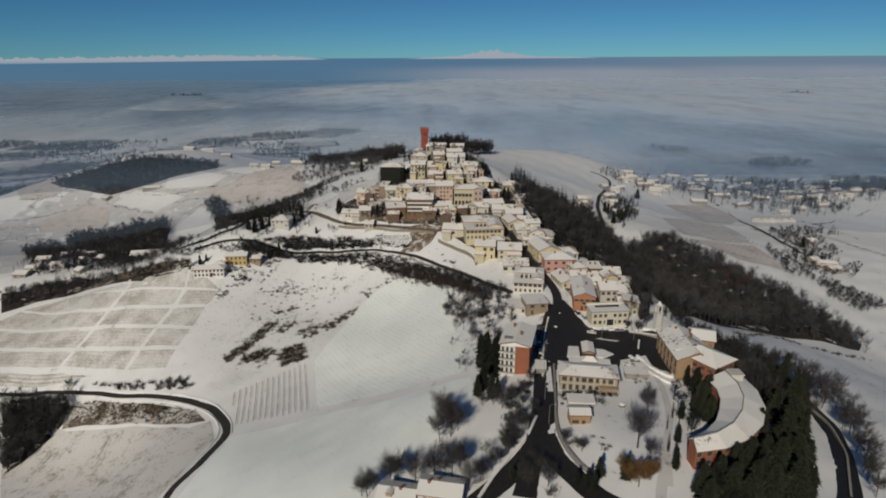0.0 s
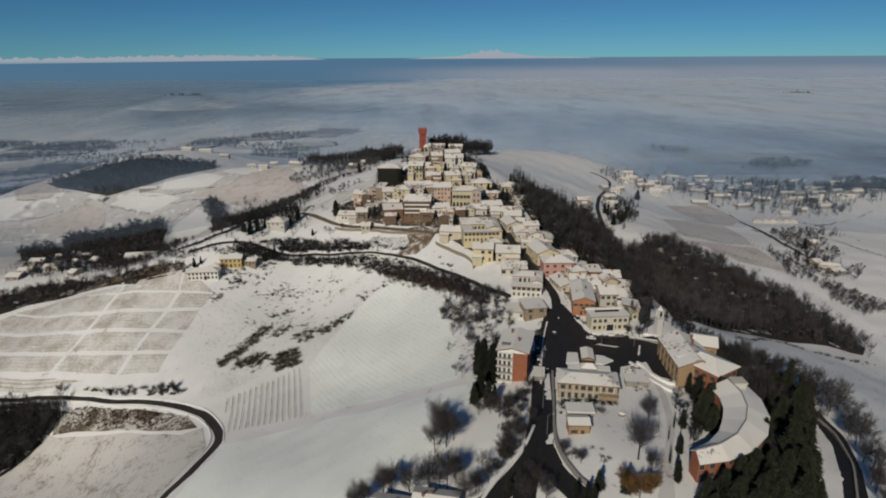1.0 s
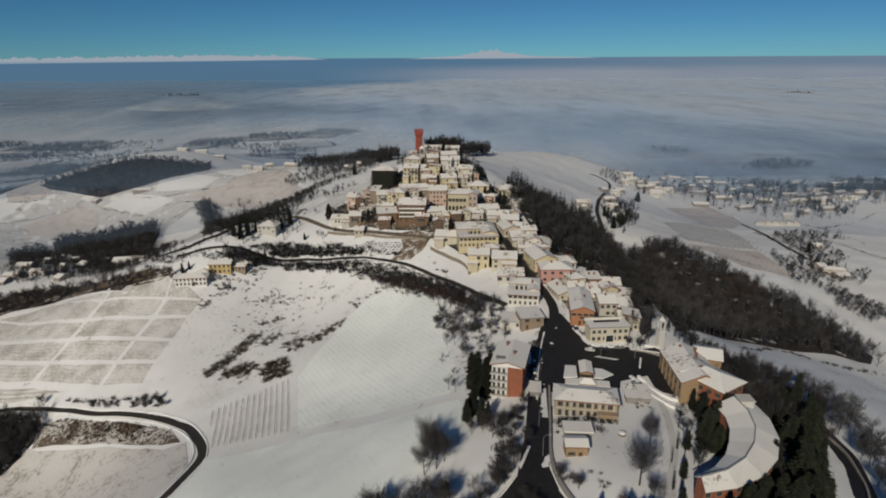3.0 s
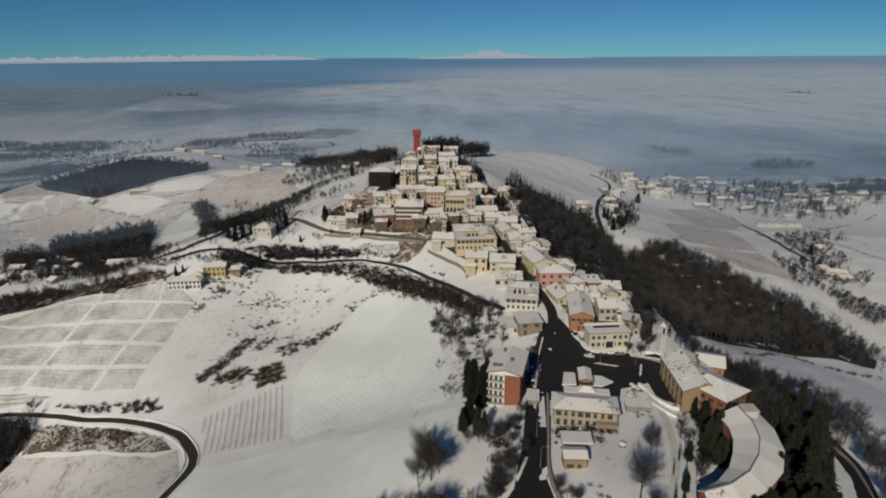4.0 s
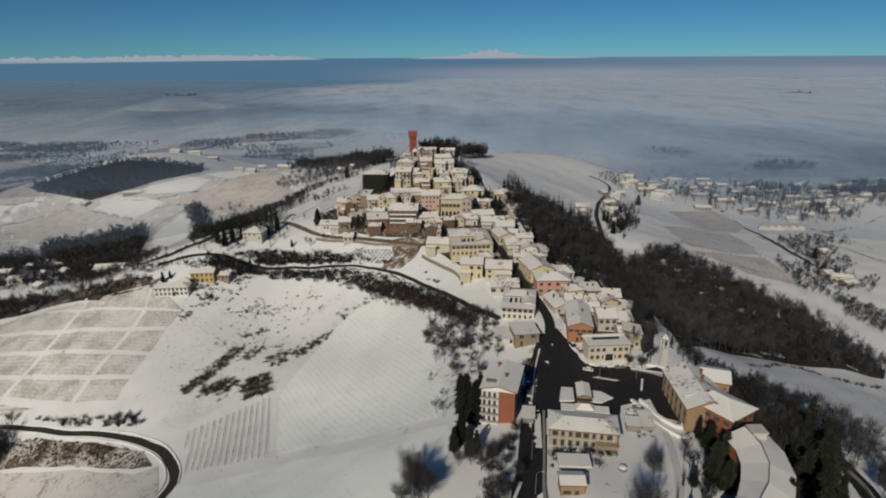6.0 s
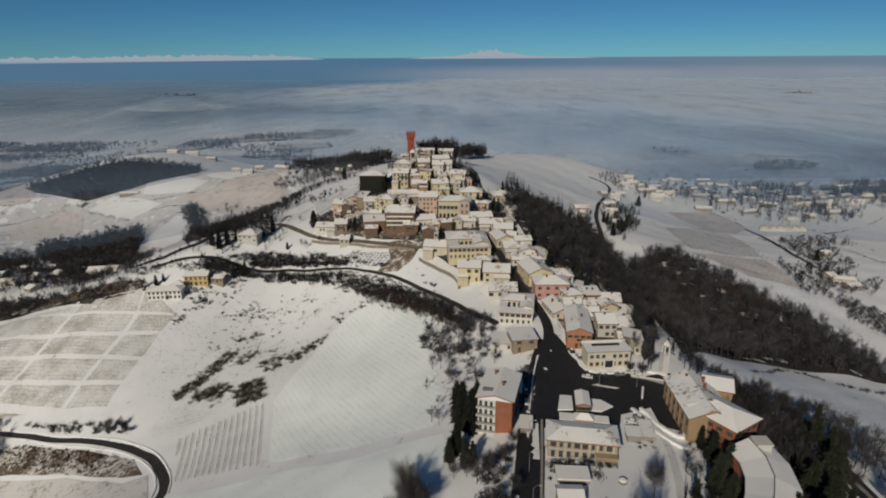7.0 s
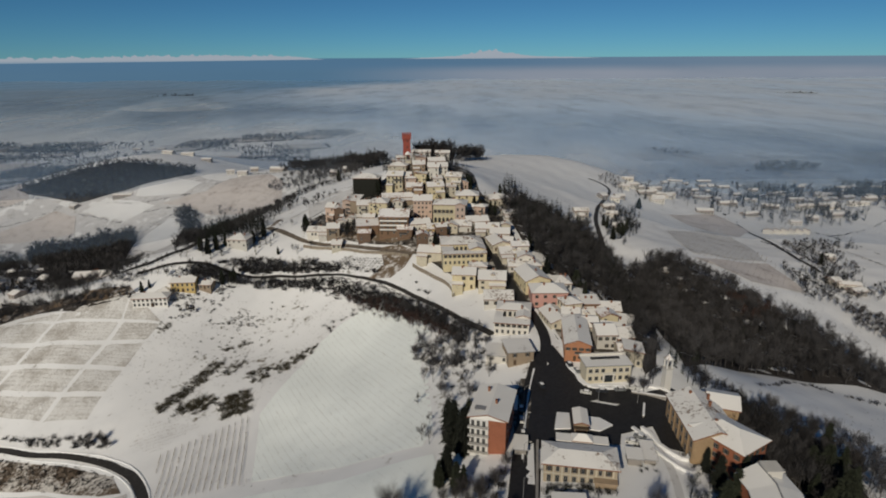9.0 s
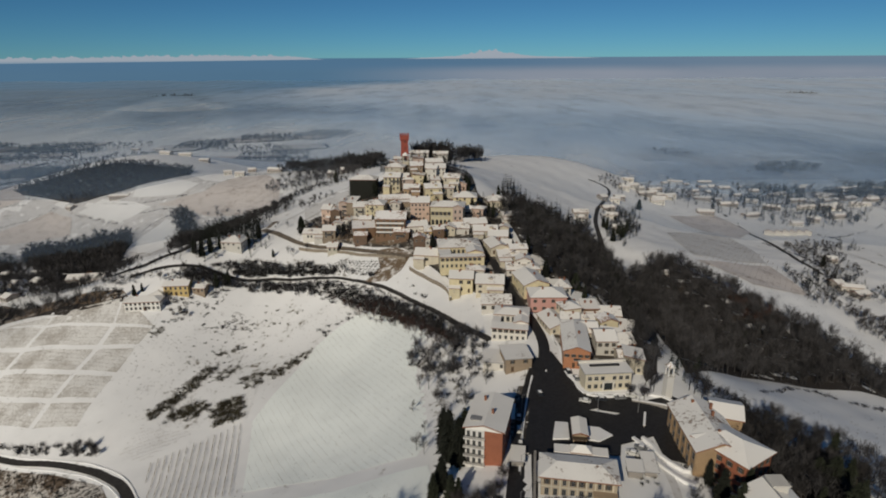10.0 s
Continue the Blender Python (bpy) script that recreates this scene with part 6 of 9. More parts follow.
# the castle's red tower
keep = thing("castle_tower", "tall red brick castle tower with a flared battlement", "tower", -17.6, 588.0, 137.0, 4)
v, f = [], []
tube(v, f, (0, 0, -4), (0, 0, 21.5), 5.2, 4.5, 4)
tube(v, f, (0, 0, 21.5), (0, 0, 23.6), 4.5, 5.7, 4)
tube(v, f, (0, 0, 23.6), (0, 0, 26.4), 5.7, 5.7, 4)
n = len(v)
v.append((0, 0, 26.1))
f += [(n - 4 + i, n - 4 + (i + 1) % 4, n) for i in range(4)]
me = mesh_from("shaft", v, f, BRICK_TOWER)
part("shaft", me, keep)
for a in range(4):
    for k in range(4):
        part("merlon", shared("merlon", lambda: solid("merlon", [(-0.75, 0.75, -0.35, 0.35, 0, 1.9)], BRICK_TOWER)), keep, pose(0, 0, 26.2, 0, 0, a * 90) @ pose(-3.3 + k * 2.2, -3.68, 0))
for z in (8.0, 15.0, 20.5):
    part("slit", shared("slit", lambda: solid("slit", [(-0.4, 0.4, -0.1, 0.3, 0, 1.8)], IRON)), keep, pose(0.4, -3.55, z))


def car(label, x, y, turn, colour):
    c = thing("car", label, "car", x, y, height(x, y) + 0.36, turn, "parked cars")
    def body():
        bm = bmesh.new()
        bmesh.ops.create_cube(bm, size=1.0, matrix=Matrix.Translation((0, 0, 0.62)) @ Matrix.Diagonal((1.72, 4.1, 0.62, 1)))
        top = bmesh.ops.create_cube(bm, size=1.0, matrix=Matrix.Translation((0, -0.2, 1.15)) @ Matrix.Diagonal((1.55, 2.3, 0.5, 1)))
        for q in top["verts"]:
            if q.co.z > 1.2:
                q.co.x *= 0.86
                q.co.y = -0.2 + (q.co.y + 0.2) * 0.74
        bmesh.ops.bevel(bm, geom=bm.edges[:], offset=0.09, segments=2, affect="EDGES")
        me = bpy.data.meshes.new("body")
        bm.to_mesh(me)
        bm.free()
        me.materials.append(colour)
        return me
    part("body", shared(("car", colour.name), body), c)
    part("windscreen", shared("screen", lambda: solid("windscreen", [(-0.72, 0.72, -1.36, 0.96, 1.0, 1.3), ], GLASS)), c)
    part("snow_cap", shared("snow_cap", lambda: solid("snow_cap", [(-0.6, 0.6, -1.0, 0.6, 1.38, 1.5)], SNOW_CLEAN)), c, label="snow on the car's roof")
    for sx in (-0.8, 0.8):
        for sy in (-1.3, 1.3):
            def wheel():
                v, f = [], []
                tube(v, f, (-0.12, 0, 0), (0.12, 0, 0), 0.32, 0.32, 12)
                f += [tuple(range(11, -1, -1)), tuple(range(12, 24))]
                return mesh_from("wheel", v, f, IRON)
            part("wheel", shared("wheel", wheel), c, pose(sx, sy, 0.32))
    return c


for x, y, turn, colour, word in ((64.6, 261.0, 10, CAR_DARK, "dark"), (66.8, 256.5, 8, CAR_GREY, "grey"), (67.0, 242.6, 70, CAR_WHITE, "white"), (73.0, 243.4, 85, CAR_DARK, "dark"), (80.0, 244.0, 95, CAR_GREY, "grey"), (84.5, 245.0, 90, CAR_WHITE, "white"), (42.5, 236.0, -6, CAR_GREY, "grey"), (41.8, 228.5, -6, CAR_WHITE, "white"), (41.0, 220.0, -6, CAR_DARK, "dark"), (52.0, 250.0, 12, CAR_DARK, "dark"), (75.0, 213.0, 60, CAR_WHITE, "white"), (78.5, 216.0, 60, CAR_GREY, "grey")):
    car(word + " parked car with snow on its roof", x, y, turn, colour)

# low annexe with snowy roof between the flats and the street
for x, y, w, d, h, words in ((39.2, 212.5, 3.6, 7.0, 2.4, "low garage with a snowy flat roof beside the flats"), (36.5, 239.0, 9.0, 9.0, 3.2, "low snowy annexe behind the flats"), (72.5, 203.5, 4.0, 5.0, 2.6, "low snowy outbuilding beside the villa"), (77.8, 206.5, 3.4, 9.0, 2.2, "long snowy bench roof by the church drive")):
    house(words, x, y, w, d, h, -9, "flat", "x", GREY, windows=False, name="outbuilding", category="outbuilding")


def street_lamp(x, y, turn):
    l = thing("street_lamp", "slim street lamp with a curved arm", "street lamp", x, y, height(x, y), turn, "street lamps")
    def pole():
        v, f = [], []
        tube(v, f, (0, 0, -0.3), (0, 0, 7.0), 0.09, 0.06, 6)
        tube(v, f, (0, 0, 7.0), (0.9, 0, 7.7), 0.05, 0.04, 5)
        tube(v, f, (0.9, 0, 7.7), (1.7, 0, 7.7), 0.04, 0.04, 5)
        return mesh_from("pole", v, f, LEAD)
    part("pole", shared("lamp_pole", pole), l)
    part("lantern", shared("lantern", lambda: solid("lantern", [(1.5, 2.2, -0.16, 0.16, 7.58, 7.74)], WHITE)), l)


for x, y, turn in ((41.3, 222.0, 0), (44.0, 240.0, 0), (47.5, 258.0, 0), (39.2, 205.0, 0), (36.8, 188.0, 0), (35.5, 172.0, 0), (70.0, 236.5, 180), (84.0, 236.0, 200)):
    street_lamp(x, y, turn)

# boundary walls and steps before the bank and the church drive
for x, y, w, d, h, turn, words in ((76.0, 246.6, 17.0, 0.5, 0.9, -3, "low pale wall with snow before the square"), (89.5, 240.5, 12.0, 0.5, 1.0, -20, "low snow-capped wall of the church forecourt"), (85.0, 232.0, 8.0, 0.5, 0.8, 70, "short snow-capped wall by the church")):
    w_ob = thing("low_wall", words, "wall", x, y, height(x, y), turn)
    part("stones", solid("stones", [(-w / 2, w / 2, -d / 2, d / 2, -0.6, h)], KERB), w_ob)
    part("snow_cap", solid("snow_cap", [(-w / 2 - 0.1, w / 2 + 0.1, -d / 2 - 0.12, d / 2 + 0.12, h, h + 0.22)], SNOW_CLEAN), w_ob)

# the well and small bushes on the villa's lawn
well = thing("garden_well", "dark round stone well with a cap of snow on the lawn", "well", 62.6, 180.8, height(62.6, 180.8))
v, f = [], []
tube(v, f, (0, 0, -0.4), (0, 0, 1.0), 1.3, 1.2, 12)
part("ring", mesh_from("ring", v, f, STONE), well)
v, f = [], []
tube(v, f, (0, 0, 1.0), (0, 0, 1.35), 1.3, 0.7, 12)
f.append(tuple(range(12, 24)))
part("snow_cap", mesh_from("snow_cap", v, f, SNOW_CLEAN), well)

# the bank's front: entrance, bands and a few small windows
front = thing("entrance_porch", "lit entrance with glazed doors in a pale front", "entrance", *BANK_AT, BANK_TURN)
part("surround", solid("surround", [(-2.2, -1.6, -0.5, 0.0, 0, 3.2), (1.6, 2.2, -0.5, 0.0, 0, 3.2), (-2.4, 2.4, -0.7, 0.0, 3.2, 3.6)], WHITE), front)
part("door", solid("door", [(-1.6, 1.6, -0.2, -0.05, 0, 3.1)], GLASS), front)
for k in (-7.0, -4.6, 4.6, 7.0):
    add_window(front, k, -0.06, 4.2, 0, 1.4, 0.8, False)
part("band", solid("band", [(-BANK_W / 2, BANK_W / 2, -0.12, -0.03, 3.7, 3.95), (-BANK_W / 2, BANK_W / 2, -0.12, -0.03, 5.6, 5.8)], WHITE), front)


# the great house round its courtyard
#@COURT
def courtyard_house(label, wall, x, y, z, w, d, h, turn, front, west, east, court):
    """Four wings round an open courtyard; front, west and east: how deep those wings are."""
    c = thing("courtyard_house", label, "house", x, y, z, turn)
    CLEAR.append((x, y, w * 0.5))
    back = d - front - court
    for cx, cy, ww, dd, axis, extra, kind in ((0, -d / 2 + front / 2, w, front, "x", -0.9, "shed"), (0, d / 2 - back / 2, w, back, "x", 0.5, "hip"), (-w / 2 + west / 2, -d / 2 + front + court / 2, west, court - 0.1, "y", -0.4, "flat"), (w / 2 - east / 2, -d / 2 + front + court / 2, east, court - 0.1, "y", 0.2, "gable")):
        wing = part("wing", wall_mesh(ww, dd, h + extra, 1.2, kind, axis, wall), c, pose(cx, cy, 0))
        rise = {"shed": front * 0.12, "hip": back * 0.15, "flat": 0.0, "gable": east * 0.18}[kind]
        part("roof", roof_mesh(ww, dd, rise, kind, axis, 0.4, 0.34), wing, pose(0, 0, h + extra - (0.1 if kind in ("hip", "gable") else 0.0)), "snow-covered roof")
    for row in range(2):
        for k in range(int(w / 2.5)):
            u = -w / 2 + 1.3 + k * 2.5
            add_window(c, u, -d / 2 - 0.02, 0.6 + row * h / 2, 0, 0.95, 1.6, row == 1)
            if -w / 2 + west < u < w / 2 - east:
                add_window(c, u, d / 2 - back - 0.02, 0.6 + row * h / 2, 0, 1.3, 2.2, False)
        for k in range(int(d / 3)):
            add_window(c, w / 2 + 0.02, -d / 2 + 1.5 + k * 3, 0.6 + row * h / 2, 90, 0.95, 1.5, False)
            add_window(c, -w / 2 - 0.02, -d / 2 + 1.5 + k * 3, 0.6 + row * h / 2, -90, 0.95, 1.5, False)
    part("chimney", chimney_mesh(), c, pose(-w * 0.3, d * 0.3, h + 1.9))
    part("chimney", chimney_mesh(), c, pose(w * 0.25, d * 0.1, h + 1.5))
    return c


courtyard_house("great cream house with four wings round a courtyard", PALE, *COURT, 4.0, 6.0, 9.0, 9.0)
courtyard_house("white house round a small dark courtyard beside the street", WHITE, 47.0, 303.0, 110.6, 15.5, 22.0, 6.2, -10, 5.0, 3.0, 6.0, 7.0)


def palace(x, y, z, w, d, h, turn):
    p = thing("palace", "stately ochre palace with a dark arcade and tall windows", "palace", x, y, z, turn)
    CLEAR.append((x, y, w * 0.5))
    body = part("wall", wall_mesh(w, d, h, 2.2, "hip", "x", PALE), p)
    part("roof", roof_mesh(w, d, 2.4, "hip", "x", 0.7, 0.35), p, pose(0, 0, h - 0.15), "snow-covered hipped roof")
    part("pavilion", wall_mesh(w * 0.3, 2.0, h + 0.3, 1.2, "gable", "y", ROSE), p, pose(w * 0.33, -d / 2 - 0.9, 0))
    part("roof", roof_mesh(w * 0.3, 2.4, 1.3, "gable", "y", 0.4, 0.3), p, pose(w * 0.33, -d / 2 - 0.7, h + 0.2), "snowy pavilion roof")
    part("cornice", solid("cornice", [(-w / 2 - 0.2, w * 0.17, -d / 2 - 0.3, -d / 2, h * 0.5, h * 0.5 + 0.4)], CREAM), p)
    n = int(w * 0.64 / 2.6)
    for k in range(n):
        u = -w / 2 + 1.5 + k * 2.6
        part("arch", shared("palace_arch", lambda: solid("arch", [(-0.85, 0.85, -0.05, 0.3, 0, 2.6), (-0.65, 0.65, -0.05, 0.3, 2.6, 3.1), (-0.35, 0.35, -0.05, 0.3, 3.1, 3.35)], GLASS)), p, pose(u, -d / 2, 1.0))
        add_window(p, u, -d / 2 - 0.02, h * 0.5 + 0.9, 0, 1.1, 2.2, True)
    for k in range(2):
        for row in range(3):
            add_window(p, w * 0.26 + k * w * 0.14, -d / 2 - 1.93, 0.8 + row * h / 3, 0, 1.0, 1.8, False)
    for k in range(3):
        for row in range(3):
            add_window(p, w / 2 + 0.02, -d / 3 + k * d / 3, 0.8 + row * h / 3, 90, 1.0, 1.7, False)
    for u in (-0.3, 0.1):
        part("chimney", chimney_mesh(), p, pose(w * u, 0, h + 2.2))
    return p


palace(*PALACE)


# ---- trees, woods and vines ----
# woods
plant_stuff("wood", "bare garden trees on the slope behind the flats", scatter([(12, 308), (27, 304), (39, 294), (38, 266), (32, 257), (23, 250), (13, 268)], 5.5, 323, 0.3, 1.5), NEAR_WOOD, TWIG_GREY, (0.4, 0.75), "wood", 323)
plant_stuff("bushes", "dark shrubs in the gardens behind the flats", scatter([(12, 308), (27, 304), (39, 294), (38, 266), (32, 257), (23, 250), (13, 268)], 4.0, 324, 0.45, 1.2), SCRUBS, TWIG, (0.7, 1.5), "bushes", 324)
plant_stuff("bushes", "dark clipped shrubs beside the villa", scatter([(71, 199), (79, 198), (82, 214), (74, 216)], 2.6, 325, 0.4, 0.8), SCRUBS, NEEDLE, (0.5, 0.9), "bushes", 325)
plant_stuff("bushes", "dark shrubs before the villa", scatter([(44, 194), (64, 190), (64, 187), (44, 190)], 1.8, 326, 0.15, 0.5), SCRUBS, NEEDLE, (0.7, 1.2), "bushes", 326)
plant_stuff("wood", "dark leafless thicket in a hollow", scatter([(349, 614), (397, 640), (414, 627), (368, 543), (372, 523), (332, 484), (301, 470), (316, 513), (322, 545)], 6.0, 319, 0.05, 1.5), FAR_WOOD, TWIG, (0.35, 0.6), "wood", 319)
plant_stuff("wood", "grey leafless trees in a hollow", scatter([(349, 614), (397, 640), (414, 627), (368, 543), (372, 523), (332, 484), (301, 470), (316, 513), (322, 545)], 9.0, 320, 0.2, 2.0), FAR_WOOD, TWIG_GREY, (0.4, 0.65), "wood", 320)
plant_stuff("wood", "dark trees round the far farm", scatter([(283, 451), (310, 475), (339, 472), (369, 493), (343, 457), (302, 442), (278, 434)], 5.5, 321, 0.1, 1.5), FAR_WOOD, TWIG, (0.4, 0.7), "wood", 321)
plant_stuff("hedge", "bushes along the edge of a snowy field", scatter([(286, 500), (296, 508), (285, 458), (281, 439), (271, 434), (278, 466)], 4.0, 322, 0.15, 1.0), FAR_WOOD, TWIG, (0.35, 0.7), "hedge", 322)
plant_stuff("wood", "bare trees and brambles beside the sunken lane", scatter([(-133, 684), (-105, 668), (-66, 592), (-60, 612), (-84, 700), (-110, 742), (-165, 760), (-190, 720)], 6.0, 311, 0.15, 2.0), NEAR_WOOD, TWIG_GREY, (0.5, 0.9), "wood", 311)
plant_stuff("wood", "big dark evergreen trees below the village", scatter([(66, 431), (77, 392), (102, 422), (118, 470), (128, 520), (118, 545), (96, 534), (76, 495)], 6.5, 309, 0.1, 1.5), FAR_FIR, NEEDLE, (0.9, 1.6), "conifers", 309)
plant_stuff("wood", "dark bare trees behind the church", scatter([(104, 256), (113, 258), (126, 246), (136, 238), (146, 222), (140, 214), (126, 222), (118, 240), (108, 248)], 3.8, 310, 0.0, 1.0), NEAR_WOOD, TWIG, (0.6, 0.9), "wood", 310)
plant_stuff("wood", "dark evergreen shrubs behind the church", scatter([(100, 268), (112, 278), (122, 276), (120, 262), (106, 256)], 5.0, 312, 0.0, 1.0), FAR_FIR, NEEDLE_GREEN, (0.6, 1.0), "conifers", 312)
plant_stuff("wood", "dense leafless wood on the slope, grey-brown twigs", scatter(EAST_WOOD, 6.6, 303), NEAR_WOOD, TWIG_GREY, (0.75, 1.25), "wood", 303)
plant_stuff("wood", "dense leafless wood on the slope, dark twigs", scatter(EAST_WOOD, 5.6, 3, 0.3, 1.0), NEAR_WOOD, TWIG, (0.7, 1.1), "wood", 3)
plant_stuff("wood", "reddish leafless thicket in the wood", scatter([(200, 420), (213, 408), (222, 396), (218, 374), (203, 370), (194, 388)], 3.6, 5, 0.0, 1.0), NEAR_WOOD, TWIG_RED, (0.55, 0.85), "wood", 5)
plant_stuff("wood", "dark evergreen trees in the lower wood", scatter([(149, 353), (182, 371), (210, 369), (228, 357), (192, 317), (152, 310), (126, 285)], 8.5, 8, 0.3, 1.0), FAR_FIR, NEEDLE_GREEN, (0.7, 1.2), "conifers", 8)
plant_stuff("wood", "dark ivy-clad trees along the lane", scatter([(112, 420), (126, 415), (124, 377), (116, 322), (108, 285), (102, 290), (106, 350)], 5.0, 27, 0.1, 1.0), NEAR_WOOD, NEEDLE, (0.6, 0.95), "wood", 27)
plant_stuff("wood", "thicket of young trees between snowy fields", scatter([(293, 437), (304, 437), (322, 420), (330, 400), (297, 388), (288, 405)], 3.2, 28, 0.0, 1.0), NEAR_WOOD, TWIG_CROWN, (0.35, 0.55), "wood", 28)
plant_stuff("wood", "dark trees behind the castle hill", scatter([(-172, 798), (-136, 790), (-110, 762), (-84, 725), (-59, 640), (-43, 640), (-40, 660), (-80, 760), (-110, 800), (-165, 830)], 6.0, 17), FAR_FIR, NEEDLE, (1.0, 1.8), "conifers", 17)
plant_stuff("wood", "bare dark trees behind the castle hill", scatter([(-190, 790), (-150, 770), (-105, 745), (-66, 640), (-50, 610), (-36, 640), (-90, 780), (-180, 830)], 6.5, 19), FAR_WOOD, TWIG, (1.0, 1.6), "wood", 19)
plant_stuff("wood", "dark trees round the red tower", scatter([(-34, 575), (-24, 572), (-24, 556), (-33, 545), (-40, 560)], 4.5, 318), FAR_FIR, NEEDLE, (0.9, 1.4), "conifers", 318)
plant_stuff("wood", "dark trees on the hilltop", scatter([(-8, 598), (20, 596), (30, 604), (20, 618), (-6, 616)], 3.6, 18), FAR_WOOD, TWIG, (1.6, 2.1), "wood", 18)
plant_stuff("wood", "dark trees on the ridge beside the white field", scatter([(30, 690), (45, 716), (58, 727), (90, 712), (66, 722), (60, 745), (38, 730)], 3.6, 571), FAR_WOOD, TWIG, (1.2, 1.7), "wood", 571)
plant_stuff("wood", "garden trees between the houses", scatter([(-40, 494), (-19, 501), (-14, 560), (24, 540), (35, 475), (63, 466), (56, 384), (70, 358), (75, 333), (59, 343), (48, 383), (33, 418), (0, 424), (-45, 437), (-55, 449)], 9.0, 127), NEAR_WOOD, TWIG, (0.35, 0.7), "wood", 127)
plant_stuff("wood", "garden conifers between the houses", scatter([(-30, 498), (-20, 560), (24, 570), (40, 485), (61, 445), (51, 417), (22, 437), (-9, 465)], 9, 128), FAR_FIR, NEEDLE, (0.5, 1.0), "conifers", 128)
plant_stuff("wood", "dark bushes by the sunken lane", scatter([(-153, 655), (-128, 632), (-94, 589), (-68, 563), (-62, 570), (-92, 603), (-128, 655), (-150, 672)], 4.5, 215, 0.1, 1.0), FAR_WOOD, TWIG, (0.35, 0.7), "wood", 215)
plant_stuff("wood", "dark trees on the banks of the sunken lane", scatter([(-246, 689), (-154, 660), (-130, 640), (-110, 523), (-123, 500), (-144, 491), (-180, 560)], 7.0, 122, 0.35, 1.0), NEAR_WOOD, TWIG, (0.4, 0.8), "wood", 122)
FAR_HILL_WOOD = [(-587, 872), (-552, 900), (-520, 925), (-475, 946), (-425, 940), (-375, 928), (-345, 912), (-332, 864), (-381, 858), (-408, 848), (-441, 838), (-474, 828), (-514, 840), (-559, 852)]
patch("wood_floor", FAR_HILL_WOOD, WOOD_GROUND, "dark mottled ground under the trees", 0.7, 8, "ground")
plant_stuff("wood", "far dark leafless wood on the hill", scatter(FAR_HILL_WOOD, 5.2, 9, 0.0, 1.0), FAR_WOOD, TWIG, (0.6, 1.05), "wood", 9)
plant_stuff("wood", "paler leafless trees in the far wood", scatter(FAR_HILL_WOOD, 13, 10, 0.4, 2.0), FAR_WOOD, TWIG_GREY, (0.8, 1.2), "wood", 10)
plant_stuff("wood", "dark mixed wood below the village", scatter([(56, 476), (77, 504), (109, 515), (134, 511), (127, 421), (150, 419), (169, 449), (100, 263), (93, 255), (98, 295), (96, 344), (75, 348), (64, 393)], 8.2, 304), NEAR_WOOD, TWIG_GREY, (0.8, 1.2), "wood", 304)
plant_stuff("wood", "dark mixed wood below the village", scatter([(56, 476), (77, 504), (109, 515), (134, 511), (127, 421), (150, 419), (169, 449), (100, 263), (93, 255), (98, 295), (96, 344), (75, 348), (64, 393)], 5.376, 4, 0.35, 1.0), NEAR_WOOD, TWIG, (0.8, 1.2), "wood", 4)
plant_stuff("wood", "belt of bare trees beside the road", scatter([(111, 229), (123, 223), (133, 207), (137, 195), (136, 188), (128, 189), (121, 196), (111, 203), (107, 215)], 5.1, 306), NEAR_WOOD, TWIG_GREY, (0.6, 0.95), "wood", 306)
plant_stuff("wood", "belt of bare trees beside the road", scatter([(111, 229), (123, 223), (133, 207), (137, 195), (136, 188), (128, 189), (121, 196), (111, 203), (107, 215)], 3.3600000000000003, 6, 0.1, 1.0), NEAR_WOOD, TWIG, (0.6, 0.95), "wood", 6)
plant_stuff("wood", "dark conifers among the wood", scatter([(65, 453), (88, 434), (124, 488), (105, 381), (77, 358), (66, 388)], 9, 7), FAR_FIR, NEEDLE, (0.8, 1.5), "conifers", 7)
plant_stuff("wood", "dark wood in the valley", scatter([(-479, 718), (-464, 736), (-423, 730), (-398, 739), (-354, 727), (-320, 670), (-253, 490), (-244, 444), (-269, 456), (-364, 581), (-455, 685)], 8.5, 310), FAR_WOOD, TWIG_GREY, (0.7, 1.2), "wood", 310)
plant_stuff("wood", "dark wood in the valley", scatter([(-479, 718), (-464, 736), (-423, 730), (-398, 739), (-354, 727), (-320, 670), (-253, 490), (-244, 444), (-269, 456), (-364, 581), (-455, 685)], 5.6000000000000005, 10, 0.1, 1.0), FAR_WOOD, TWIG, (0.7, 1.2), "wood", 10)
plant_stuff("wood", "dark hedge of trees at the edge of the vineyard", scatter([(-329, 409), (-304, 410), (-273, 416), (-212, 383), (-173, 382), (-170, 377), (-203, 372), (-256, 394), (-293, 393), (-314, 386)], 6.1, 311), NEAR_WOOD, TWIG_GREY, (0.4, 0.8), "wood", 311)
plant_stuff("wood", "dark hedge of trees at the edge of the vineyard", scatter([(-329, 409), (-304, 410), (-273, 416), (-212, 383), (-173, 382), (-170, 377), (-203, 372), (-256, 394), (-293, 393), (-314, 386)], 4.032000000000001, 11, 0.1, 1.0), NEAR_WOOD, TWIG, (0.4, 0.8), "wood", 11)
plant_stuff("wood", "dark wood below the road", scatter([(-259, 302), (-237, 298), (-211, 291), (-206, 282), (-211, 274), (-219, 264), (-228, 254)], 4.6, 313), NEAR_WOOD, TWIG_GREY, (0.6, 1.0), "wood", 313)
